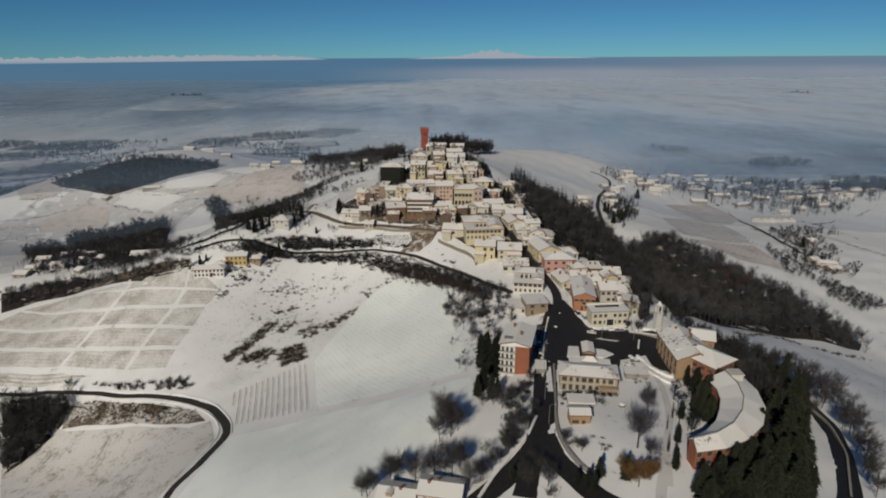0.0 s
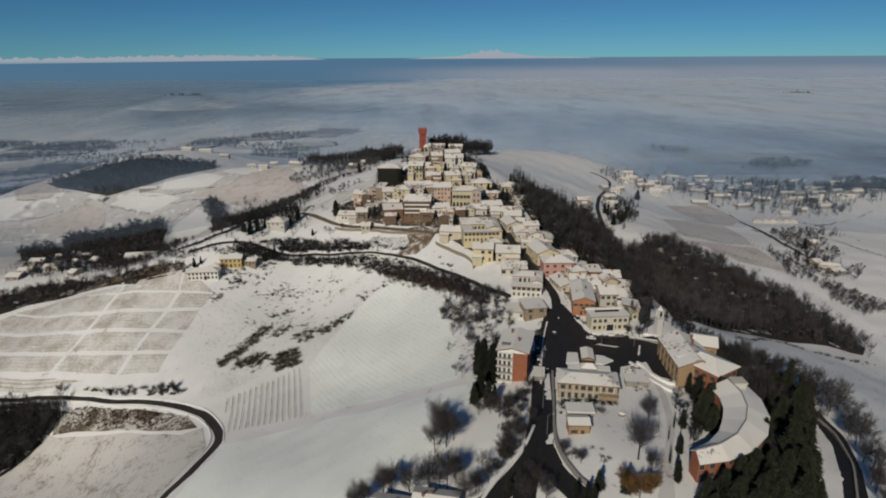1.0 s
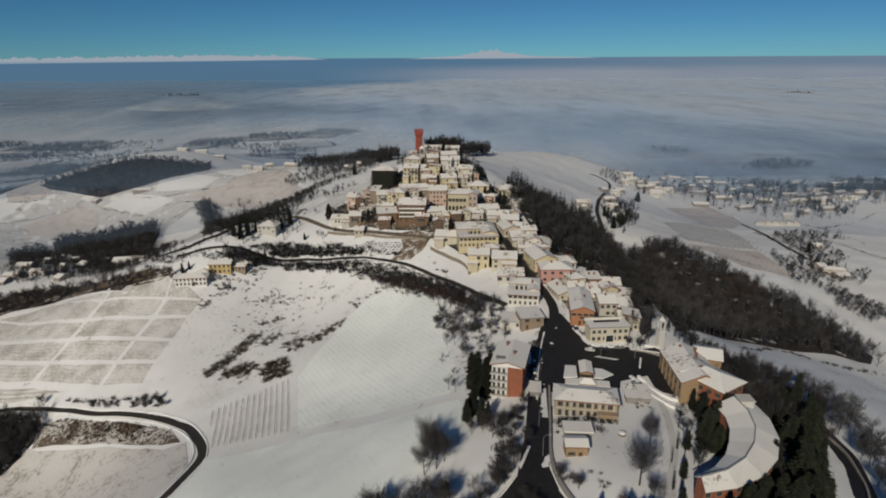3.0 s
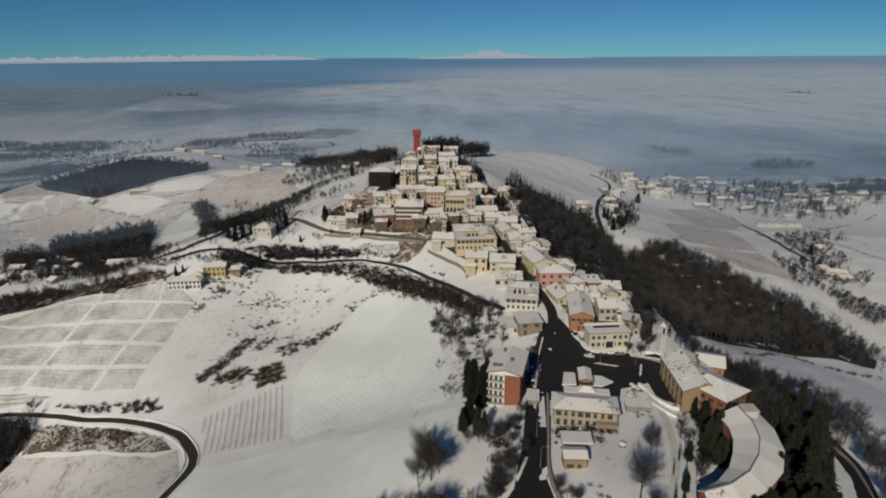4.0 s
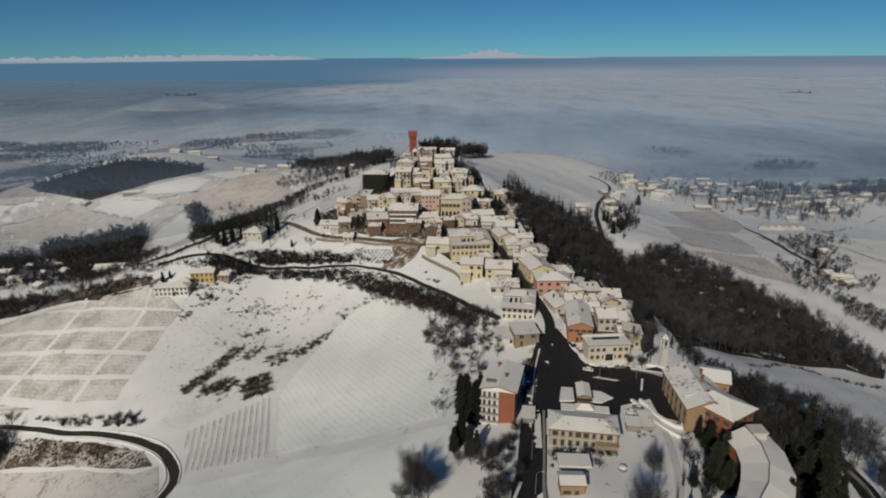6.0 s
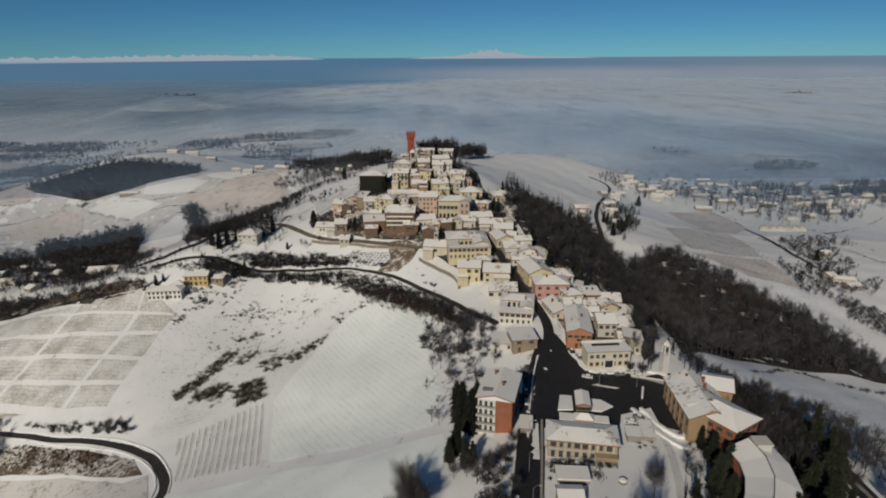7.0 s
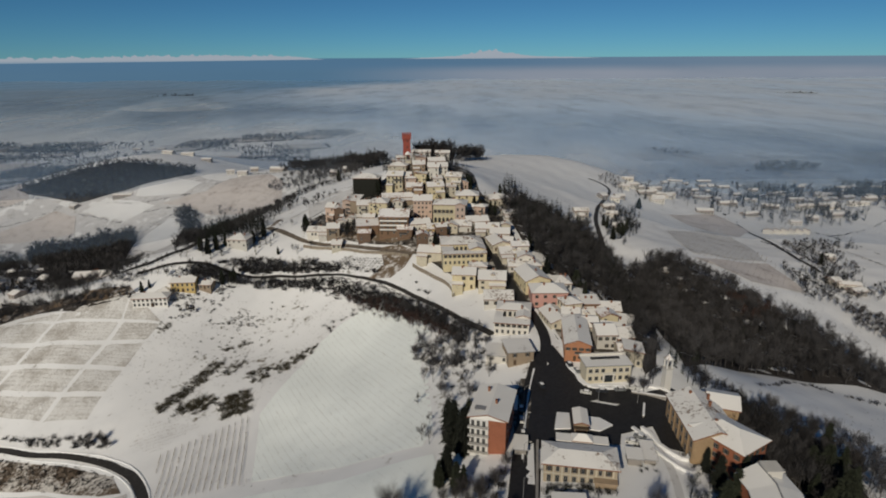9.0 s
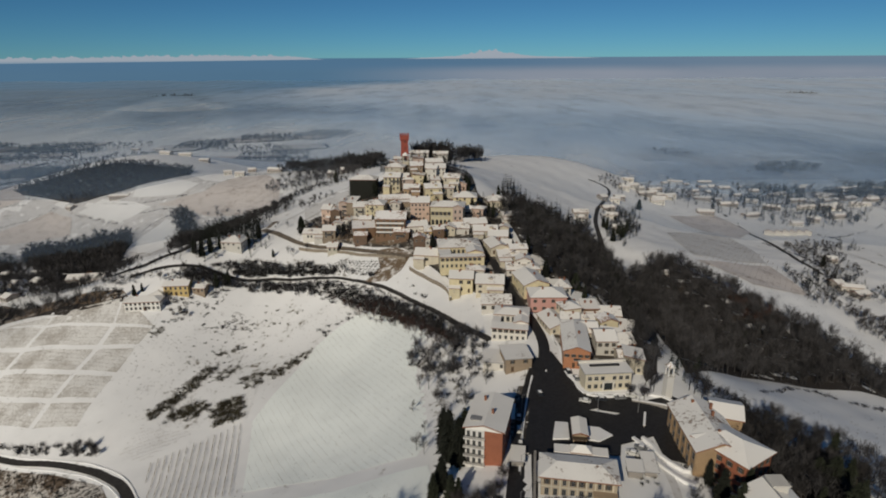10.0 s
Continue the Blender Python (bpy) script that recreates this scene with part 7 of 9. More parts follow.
plant_stuff("wood", "dark wood below the road", scatter([(-259, 302), (-237, 298), (-211, 291), (-206, 282), (-211, 274), (-219, 264), (-228, 254)], 3.0240000000000005, 13, 0.1, 1.0), NEAR_WOOD, TWIG, (0.6, 1.0), "wood", 13)
plant_stuff("wood", "bare trees on the steep slope", scatter([(0, 312), (11, 312), (23, 292), (24, 260), (19, 226), (13, 206), (10, 226), (7, 259)], 8, 14, 0.1, 1.0), NEAR_WOOD, TWIG_CROWN, (0.4, 0.7), "wood", 14)
plant_stuff("wood", "leafless trees beside the lane", scatter([(-296, 714), (-275, 706), (-146, 418), (-144, 404), (-155, 407), (-265, 656)], 10.2, 315), FAR_WOOD, TWIG_GREY, (0.7, 1.0), "wood", 315)
plant_stuff("wood", "leafless trees beside the lane", scatter([(-296, 714), (-275, 706), (-146, 418), (-144, 404), (-155, 407), (-265, 656)], 8.0, 15, 0.1, 1.0), FAR_WOOD, TWIG, (0.7, 1.0), "wood", 15)
plant_stuff("wood", "leafless trees beside the lane", scatter([(-240, 671), (-207, 673), (-127, 533), (-95, 533), (-67, 520), (-71, 508), (-106, 486), (-119, 461), (-135, 436)], 10.2, 316), FAR_WOOD, TWIG_GREY, (0.5, 0.8), "wood", 316)
plant_stuff("wood", "leafless trees beside the lane", scatter([(-240, 671), (-207, 673), (-127, 533), (-95, 533), (-67, 520), (-71, 508), (-106, 486), (-119, 461), (-135, 436)], 8.0, 16, 0.1, 1.0), FAR_WOOD, TWIG, (0.5, 0.8), "wood", 16)
plant_stuff("wood", "trees among the far houses", scatter([(479, 954), (543, 987), (578, 934), (497, 824), (470, 727), (417, 685), (391, 726), (419, 814)], 13, 22), FAR_FIR, NEEDLE, (0.7, 1.3), "conifers", 22)
plant_stuff("wood", "trees among the far houses", scatter([(699, 1035), (821, 1082), (596, 777), (567, 810)], 11, 23), FAR_FIR, NEEDLE, (0.8, 1.3), "conifers", 23)
plant_stuff("wood", "trees among the far houses", scatter([(203, 761), (459, 1144), (541, 1083), (443, 880), (307, 754), (209, 700)], 19, 24), FAR_FIR, NEEDLE, (0.5, 0.9), "conifers", 24)
for k, (cx, cy, rx, ry) in enumerate(((516, 1030, 14, 30), (462, 900, 16, 24), (484, 912, 14, 20), (560, 1005, 42, 46), (532, 915, 18, 26), (512, 815, 22, 30), (710, 1035, 30, 40), (745, 1035, 40, 36), (722, 975, 34, 30), (256, 748, 8, 12), (308, 808, 12, 14), (431, 940, 12, 22), (356, 764, 8, 12), (486, 780, 14, 18), (518, 762, 12, 18), (418, 612, 10, 14), (640, 960, 30, 30), (590, 880, 20, 28))):
    ring = [(cx + rx * math.cos(a), cy + ry * math.sin(a)) for a in (0.3, 1.4, 2.4, 3.5, 4.5, 5.6)]
    plant_stuff("wood", "clump of dark conifers among the town houses", scatter(ring, 6.0, 700 + k, 0.15, 0.9), FAR_FIR, NEEDLE, (0.8, 1.5), "conifers", 700 + k)
patch("field", [(442, 660), (481, 695), (537, 748), (558, 716), (414, 523), (405, 536), (406, 584), (406, 604)], SNOW_CLEAN, "clean white field sloping beside the town", 0.5, 10, "field")
patch("field", [(350, 738), (355, 636), (368, 590), (462, 764), (438, 812)], SNOW_CLEAN, "pale snowy field beside the lane", 0.5, 10, "field")
plant_stuff("wood", "dark bare trees where the town meets the hill", scatter([(200, 745), (206, 775), (230, 800), (262, 800), (300, 815), (296, 785), (262, 768), (225, 745)], 7.0, 731, 0.3, 1.5), FAR_WOOD, TWIG_GREY, (0.4, 0.8), "wood", 731)
plant_stuff("wood", "dark bare trees on the shoulder of the hill", scatter([(160, 600), (172, 625), (202, 668), (208, 655), (200, 622), (196, 570), (160, 520), (150, 522)], 6.0, 732, 0.25, 1.5), FAR_WOOD, TWIG_GREY, (0.35, 0.65), "wood", 732)
plant_stuff("wood", "trees among the valley houses", scatter([(-363, 457), (-411, 564), (-388, 591), (-311, 528), (-246, 468), (-205, 387), (-275, 427), (-310, 419)], 12, 25), FAR_FIR, NEEDLE, (0.4, 0.8), "conifers", 25)
plant_stuff("wood", "far tree belt in the mist", scatter([(621, 1203), (773, 1244), (727, 1167), (605, 1148)], 23.8, 327), FAR_WOOD, TWIG_GREY, (1.2, 2.0), "wood", 327)
plant_stuff("wood", "far tree belt in the mist", scatter([(621, 1203), (773, 1244), (727, 1167), (605, 1148)], 15.680000000000001, 27, 0.1, 1.0), FAR_WOOD, TWIG, (1.2, 2.0), "wood", 27)
plant_stuff("wood", "tall dark garden trees in the far village", scatter([(300, 800), (420, 900), (520, 900), (640, 860), (600, 780), (470, 720), (400, 720), (330, 760)], 26, 29, 0.3, 4.0), FAR_FIR, NEEDLE, (1.1, 1.9), "conifers", 29)
plant_stuff("wood", "large bare garden trees in the far village", scatter([(260, 800), (420, 1000), (620, 1000), (700, 900), (600, 780), (430, 700), (330, 760)], 24, 30, 0.3, 4.0), FAR_WOOD, TWIG_GREY, (0.9, 1.5), "wood", 30)
# field hedges
plant_stuff("hedge", "dark hedgerow between snowy fields", along([(-593, 765), (-561, 774), (-531, 789), (-509, 806), (-497, 822)], 3.0, 80), SCRUBS, TWIG, (0.5, 1.3), "hedge", 80)
plant_stuff("hedge", "dark hedgerow between snowy fields", along([(-461, 802), (-427, 785), (-383, 757), (-377, 761)], 3.0, 81), SCRUBS, TWIG, (0.5, 1.3), "hedge", 81)
plant_stuff("hedge", "dark hedgerow between snowy fields", along([(-582, 831), (-543, 829), (-548, 847)], 3.0, 82), SCRUBS, TWIG, (0.5, 1.3), "hedge", 82)
plant_stuff("hedge", "dark hedgerow between snowy fields", along([(-786, 1029), (-804, 1100), (-849, 1220), (-828, 1258)], 3.0, 83), SCRUBS, TWIG, (0.5, 1.3), "hedge", 83)
plant_stuff("hedge", "dark hedgerow between snowy fields", along([(-430, 819), (-374, 793), (-336, 780), (-295, 762)], 3.0, 84), SCRUBS, TWIG, (0.5, 1.3), "hedge", 84)
plant_stuff("hedge", "dark hedgerow between snowy fields", along([(-335, 698), (-321, 718), (-300, 722)], 3.0, 85), SCRUBS, TWIG, (0.5, 1.3), "hedge", 85)
plant_stuff("hedge", "dark hedgerow between snowy fields", along([(-581, 748), (-556, 753), (-515, 760)], 3.0, 86), SCRUBS, TWIG, (0.5, 1.3), "hedge", 86)
plant_stuff("hedge", "dark hedgerow between snowy fields", along([(-560, 715), (-522, 723), (-480, 713), (-444, 701)], 3.0, 87), SCRUBS, TWIG, (0.5, 1.3), "hedge", 87)
plant_stuff("hedge", "dark hedgerow between snowy fields", along([(-354, 763), (-317, 748), (-289, 723)], 3.0, 88), SCRUBS, TWIG, (0.5, 1.3), "hedge", 88)
plant_stuff("hedge", "dark hedgerow between snowy fields", along([(340, 625), (339, 548), (318, 462)], 3.0, 90), SCRUBS, TWIG, (0.5, 1.3), "hedge", 90)
plant_stuff("hedge", "dark hedgerow between snowy fields", along([(298, 501), (301, 474), (296, 449)], 3.0, 91), SCRUBS, TWIG, (0.5, 1.3), "hedge", 91)
plant_stuff("hedge", "dark hedgerow between snowy fields", along([(402, 568), (408, 543), (413, 521)], 3.0, 92), SCRUBS, TWIG, (0.5, 1.3), "hedge", 92)
plant_stuff("hedge", "dark hedgerow between snowy fields", along([(434, 666), (485, 694), (554, 743)], 3.0, 93), SCRUBS, TWIG, (0.5, 1.3), "hedge", 93)
plant_stuff("hedge", "dark hedgerow between snowy fields", along([(-562, 922), (-501, 928), (-476, 952)], 3.0, 96), SCRUBS, TWIG, (0.5, 1.3), "hedge", 96)
plant_stuff("hedge", "dark hedgerow between snowy fields", along([(-1146, 1764), (-978, 1620), (-850, 1448)], 3.0, 97), SCRUBS, TWIG, (0.5, 1.3), "hedge", 97)
plant_stuff("hedge", "dark hedgerow between snowy fields", along([(149, 274), (178, 298), (196, 301), (212, 299), (251, 311)], 3.0, 98), SCRUBS, TWIG, (0.5, 1.3), "hedge", 98)
plant_stuff("hedge", "dark hedgerow between snowy fields", along([(146, 476), (137, 417), (147, 407)], 3.0, 104), SCRUBS, TWIG, (0.5, 1.3), "hedge", 104)
plant_stuff("hedge", "dark hedgerow between snowy fields", along([(-892, 1177), (-848, 1179), (-849, 1234)], 3.0, 105), SCRUBS, TWIG, (0.5, 1.3), "hedge", 105)
# scrub and hedges
plant_stuff("scrub", "olive-brown scrub on the snowy slope", scatter([(-126, 302), (-118, 314), (-110, 334), (-106, 344), (-103, 336), (-110, 316), (-117, 304), (-122, 297)], 1.15, 31, 0.15, 0.8), SCRUBS, TWIG_OLIVE, (0.6, 1.2), "scrub", 31)
plant_stuff("scrub", "olive-brown scrub on the snowy slope", scatter([(-115, 304), (-103, 309), (-97, 306), (-100, 297), (-113, 297)], 1.3, 32, 0.25, 1.0), SCRUBS, TWIG_OLIVE, (0.8, 1.5), "scrub", 32)
plant_stuff("scrub", "olive-brown scrub on the snowy slope", scatter([(-95, 304), (-87, 310), (-81, 308), (-77, 295), (-89, 291)], 1.3, 33, 0.25, 1.0), SCRUBS, TWIG_OLIVE, (0.8, 1.6), "scrub", 33)
plant_stuff("hedge", "hedge of scrub along the field edge", scatter([(-84, 317), (-74, 326), (-65, 335), (-54, 342), (-55, 337), (-66, 325), (-77, 317)], 1.4, 34, 0.25, 1.0), SCRUBS, TWIG_OLIVE, (0.6, 1.2), "hedge", 34)
plant_stuff("wood", "dark thicket on the bank behind the farm", scatter([(-150, 391), (-146, 397), (-134, 400), (-112, 399), (-110, 396), (-121, 391), (-135, 391)], 2.0, 341, 0.1, 0.8), FAR_WOOD, TWIG, (0.35, 0.6), "trees", 341)
plant_stuff("scrub", "shrubs and dead stalks in the farm garden", scatter([(-145, 372), (-137, 379), (-125, 383), (-122, 379), (-132, 370)], 1.5, 342, 0.35, 1.0), SCRUBS, TWIG_GREY, (0.4, 0.9), "scrub", 342)
plant_stuff("hedge", "low hedge below the farm garden", along([(-143, 363.5), (-138, 366.5), (-132, 367.5)], 0.9, 343), SCRUBS, TWIG, (0.5, 0.9), "hedge", 343)
plant_stuff("hedge", "thin hedge running up the slope to the farm", along([(-111, 368), (-121, 366), (-122, 373), (-119, 382), (-115, 390)], 1.1, 344), SCRUBS, TWIG, (0.4, 0.8), "hedge", 344)
plant_stuff("scrub", "grey-brown scrub in loose streaks on the slope", scatter([(-113, 370), (-106, 380), (-100, 377), (-90, 375), (-88, 370), (-99, 364), (-106, 360), (-109, 356)], 1.7, 345, 0.5, 1.2), SCRUBS, TWIG_GREY, (0.3, 0.75), "scrub", 345)
for k, spot in enumerate(([(-101, 350), (-99, 355), (-93, 357), (-93, 352)], [(-108, 346), (-107, 352), (-102, 353), (-101, 346)], [(-103, 326), (-101, 331), (-93, 339), (-91, 334), (-97, 324)], [(-88, 320), (-87, 325), (-76, 329), (-75, 324)], [(-146, 354), (-146, 361), (-141, 361), (-142, 354)])):
    plant_stuff("scrub", "small clump of dark scrub on snow", scatter(spot, 1.3, 346 + k, 0.2, 0.9), SCRUBS, TWIG_OLIVE, (0.5, 1.0), "scrub", 346 + k)
plant_stuff("scrub", "thin tufts of scrub on the slope", scatter([(-122, 341), (-110, 377), (-89, 389), (-63, 376), (-84, 362), (-97, 325), (-109, 319)], 5, 35, 0.25, 1.0), SCRUBS, TWIG_OLIVE, (0.3, 0.9), "scrub", 35)
plant_stuff("scrub", "scrub below the road", scatter([(-208, 289), (-180, 281), (-151, 272), (-127, 262), (-123, 254), (-146, 260), (-174, 269), (-202, 278)], 1.25, 36, 0.05, 0.9), SCRUBS, TWIG, (0.35, 0.75), "scrub", 36)
plant_stuff("scrub", "scrub above the road", scatter([(-221, 301), (-186, 293), (-141, 287), (-136, 279), (-169, 284), (-212, 297)], 1.8, 37, 0.05, 0.9), SCRUBS, TWIG, (0.7, 1.5), "scrub", 37)
plant_stuff("hedge", "bushes beside the hillside road", scatter([(-151, 392), (-124, 406), (-92, 408), (-57, 394), (-16, 363), (5, 336), (26, 299), (23, 295), (2, 328), (-31, 365), (-73, 394), (-114, 398)], 1.9, 38, 0.05, 0.9), SCRUBS, TWIG, (1.0, 2.2), "hedge", 38)
plant_stuff("scrub", "bushes at the field corner", scatter([(-53, 356), (-35, 363), (-31, 366), (-25, 358), (-38, 357), (-48, 348)], 3, 39, 0.25, 1.0), SCRUBS, TWIG, (0.6, 1.2), "scrub", 39)
plant_stuff("scrub", "thin bank scrub at the roadside", scatter([(26, 160), (31, 158), (33, 145), (33, 138), (16, 143)], 2.4, 41, 0.25, 1.0), SCRUBS, TWIG, (0.7, 1.5), "scrub", 41)
plant_stuff("scrub", "thin roadside scrub", scatter([(22, 196), (35, 201), (32, 180), (24, 166), (17, 162), (21, 180)], 2.4, 42, 0.25, 1.0), SCRUBS, TWIG, (0.7, 1.6), "scrub", 42)
# vineyards: plots between grassy tracks; each line of corners runs from west to east, the highest first
VINE_TRACKS = (((-252, 386), (-212, 374), (-172, 380), (-160, 371)), ((-262, 390), (-212, 367), (-169, 361), (-145, 360)), ((-300, 386), (-216, 352), (-171, 346), (-149, 347)), ((-318, 372), (-220, 340), (-175, 330), (-152, 328)), ((-326, 356), (-226, 327), (-179, 314), (-155, 312)), ((-334, 340), (-231, 316), (-182, 299), (-156, 296)))


def inset(corners, gap):
    """A plot drawn in from the tracks round it."""
    c = [Vector(p) for p in corners]
    n = len(c)
    out = []
    for i in range(n):
        a, b = (c[i - 1] - c[i]).normalized(), (c[(i + 1) % n] - c[i]).normalized()
        out.append(tuple(c[i] + (a + b) * gap))
    return out


for j, (high, low) in enumerate(zip(VINE_TRACKS, VINE_TRACKS[1:])):
    for i in range(3):
        plot = inset((low[i], low[i + 1], high[i + 1], high[i]), 1.5 if j else 0.7)
        way = math.degrees(math.atan2(low[i + 1][1] - low[i][1], low[i + 1][0] - low[i][0]))
        patch("vineyard_ground", plot, VINE_GROUND, "thin trodden snow between vine rows", 0.09, 5)
        vineyard("pruned vines in rows on the snowy slope", plot, way, 2.3, 0.95, 51 + 3 * j + i, 0.06 if j > 2 and i == 0 else 0.14, (0.7, 1.0) if j > 2 and i == 0 else (0.5, 0.9))
low_plot = [(-330, 334), (-232, 313), (-205, 304), (-230, 306), (-266, 313), (-300, 322)]
patch("vineyard_ground", low_plot, VINE_GROUND, "thin trodden snow between vine rows", 0.09, 5)
vineyard("closely set rows of vines beside the road", low_plot, -13, 2.3, 0.7, 60, 0, (0.9, 1.2))
vineyard("short rows of vines above the road bend", [(-128, 278), (-124, 293), (-97, 288), (-108, 277), (-113, 271)], 20, 2.4, 0.8, 67, 0.1, (0.5, 0.8))
vineyard("rows of vines running down the slope", [(-111, 270), (-87, 284), (-75, 291), (-61, 239), (-99, 241)], 104, 2.8, 0.55, 61, 0.1)
vineyard("faint rows of young vines", YOUNG_VINES, 119, 2.5, 0.8, 62, 0.3, (0.34, 0.56))
vineyard("faint rows of young vines on the near field", [(-92, 232), (-57, 229), (-20, 217), (9, 217), (3, 184), (-17, 170), (-44, 170), (-91, 195)], 119, 3.0, 1.2, 66, 0.45, (0.25, 0.42))
vineyard("faint rows of young vines in a grey field", [(230, 595), (316, 675), (300, 570), (280, 451), (237, 447), (214, 492)], 58, 4.0, 2.5, 63, 0.2)
vineyard("faint rows of young vines on the far hill", [(-320, 762), (-272, 756), (-250, 779), (-204, 782), (-176, 740), (-160, 672), (-246, 691), (-298, 740)], 70, 6.0, 3.0, 64, 0.2)
# single trees
tree("bare", 30.9, 178.2, 0.58)
tree("bare", 28.9, 173.2, 0.47)
tree("bare", 26.3, 168.2, 0.66)
tree("bare", 23.6, 164.7, 0.55)
tree("bare", 20.7, 160.7, 0.58)
tree("bare", 17.9, 157.2, 0.47)
tree("bare", 14.9, 154.2, 0.66)
tree("bare", 12.0, 151.2, 0.55)
tree("bare", 26.1, 174.7, 0.58)
tree("bare", 22.8, 169.2, 0.47)
tree("bare", 19.9, 165.2, 0.66)
tree("bare", 14.3, 190.2, 0.55)
tree("bare", 21.1, 185.7, 0.58)
tree("bare", 18.2, 189.7, 0.47)
tree("bare", 24.8, 190.2, 0.66)
tree("bare", 29.6, 194.2, 0.55)
tree("bare", 33.3, 202.2, 0.58)
tree("bare", 27.5, 156.2, 0.39)
tree("bare", 28.5, 150.7, 0.51)
tree("bare", 25.5, 149.7, 0.39)
tree("bare", 29.8, 147.2, 0.65)
tree("bare", 26.6, 145.7, 0.50)
tree("bare", 23.4, 147.2, 0.65)
tree("bare", -0.5, 182.2, 0.95)
tree("bare", 2.4, 176.2, 1.10)
tree("bare", 4.8, 178.7, 0.90)
tree("bare", 1.5, 183.7, 0.95)
tree("bare", -1.4, 174.7, 1.10)
tree("cedar", 34, 480, 0.80)
tree("fir", 47, 442, 0.75)
tree("fir", 36, 443, 0.90)
tree("cedar", 28, 449, 0.65)
tree("fir", -7, 423, 0.80)
tree("fir", 10, 396, 0.75)
tree("cedar", -80, 445, 0.90)
tree("fir", -49, 429, 0.65)
tree("fir", 4, 475, 0.80)
tree("cedar", -17, 478, 0.75)
tree("fir", -82, 595, 0.90)
tree("fir", 50, 443, 0.65)
tree("cedar", 40, 440, 0.80)
tree("fir", 66, 387, 0.75)
tree("fir", 83, 405, 0.90)
tree("cedar", 163, 532, 0.65)
tree("fir", 176, 552, 0.80)
tree("fir", 153, 543, 0.75)
tree("cedar", 232, 690, 0.90)
tree("fir", 88, 336, 0.65)
tree("fir", 71, 355, 0.80)
tree("cedar", 86, 348, 0.75)
tree("bare", -0.1, 188.7, 1.1)
tree("bare", 2.9, 180.1, 1.05)
tree("bare", -17.5, 157.6, 1.1)
tree("bare", -24.5, 154.6, 1.0)
tree("bare", 5.2, 158.3, 0.75)
tree("bare", -15.8, 159.7, 0.8)
tree("bare", -23.0, 157.2, 0.7)
tree("bare", -26.4, 155.2, 0.7)
tree("bare", 69.7, 175.2, 0.95)
tree("bare", 60.0, 155.5, 1.35)
tree("bare", 62.1, 150.0, 0.7)
tree("bare", 28.4, 185.2, 0.47)
tree("bare", 23.9, 172.3, 0.55)
tree("bare", 19.9, 161.5, 0.55)
tree("bare", 32.1, 197.1, 0.39)
tree("bare", 19.9, 192.3, 0.62)
tree("bare", 24.7, 188.5, 0.55)
tree("bare", 28.3, 150.9, 0.55)
tree("bare", 30.4, 143.1, 0.7)
tree("bare", 24.8, 144.6, 0.6)
tree("bare", 143.8, 182.9, 0.7)
tree("bare", 138.5, 167.8, 0.75)
tree("bare", 130.6, 151.4, 0.8)
tree("bare", 127.2, 143.1, 0.8)
tree("bare", 1.7, 294.2, 0.6)
tree("bare", 13.7, 258.5, 0.6)
tree("bare", -214.9, 299.3, 0.6)
tree("bare", -148.3, 281.0, 0.55)
tree("bare", -142.8, 283.0, 0.5)
tree("bare", -138.2, 279.0, 0.45)
tree("bare", 85.1, 258.6, 0.7)
tree("bare", 88.4, 243.0, 0.6)
tree("bare", 83.9, 245.1, 0.5)
tree("rust", 52.8, 141.7, 0.8)
tree("rust", 55.2, 138.9, 0.9)
tree("rust", 59.2, 141.4, 0.7)
tree("fir", 15.5, 203.7, 0.95)
tree("fir", 18.1, 195.3, 0.9)
tree("fir", 13.0, 199.9, 0.7)
tree("fir", 20.3, 196.7, 0.6)
tree("fir", 18.6, 224.8, 0.8)
tree("fir", 52.3, 141.7, 0.65)
tree("fir", 41.2, 140.4, 0.5)
tree("fir", 42.6, 138.4, 0.5)
tree("fir", 38.3, 141.8, 0.45)
tree("fir", 81.3, 174.9, 0.55)
tree("fir", 74.7, 160.6, 0.5)
tree("fir", 68.4, 146.3, 0.55)
tree("fir", 93.8, 193.0, 0.9)
tree("fir", 94.6, 185.0, 1.0)
tree("fir", 94.1, 201.7, 0.7)
tree("fir", 102.1, 194.8, 0.9)
tree("cedar", 89.4, 180.0, 0.95)
tree("cedar", 91.1, 174.8, 0.8)
tree("cedar", 132.0, 203.1, 1.15)
tree("cedar", 127.4, 187.4, 1.3)
tree("cedar", 117.8, 181.0, 1.0)
tree("cedar", 116.2, 170.1, 1.2)
tree("cedar", 106.5, 156.5, 1.25)
tree("cedar", 113.6, 160.0, 1.05)
tree("cedar", 95.3, 147.4, 0.95)
tree("cedar", 96.5, 142.7, 1.2)
tree("cedar", 103.1, 145.2, 1.25)
tree("cedar", 86.1, 141.9, 0.85)
tree("cedar", 86.0, 135.2, 1.0)
tree("cedar", 77.9, 138.6, 0.8)
tree("cedar", 78.6, 133.1, 1.0)
tree("cedar", 72.0, 136.0, 0.8)
tree("cedar", 71.1, 130.0, 0.9)
tree("cedar", 89.6, 132.9, 1.1)
tree("cedar", 96.7, 133.4, 1.2)
tree("cedar", 129.4, 206.6, 0.8)
tree("fir", 135.7, 195.8, 1.0)
tree("fir", 145.1, 222.6, 0.9)
tree("fir", 123.7, 173.7, 0.9)
tree("fir", 121.1, 191.5, 0.8)
tree("fir", 112.0, 152.6, 0.8)
tree("fir", 90.5, 141.3, 0.9)
tree("fir", 101.7, 148.0, 1.0)
tree("fir", 81.2, 135.8, 0.9)
tree("fir", 104.4, 138.8, 0.8)
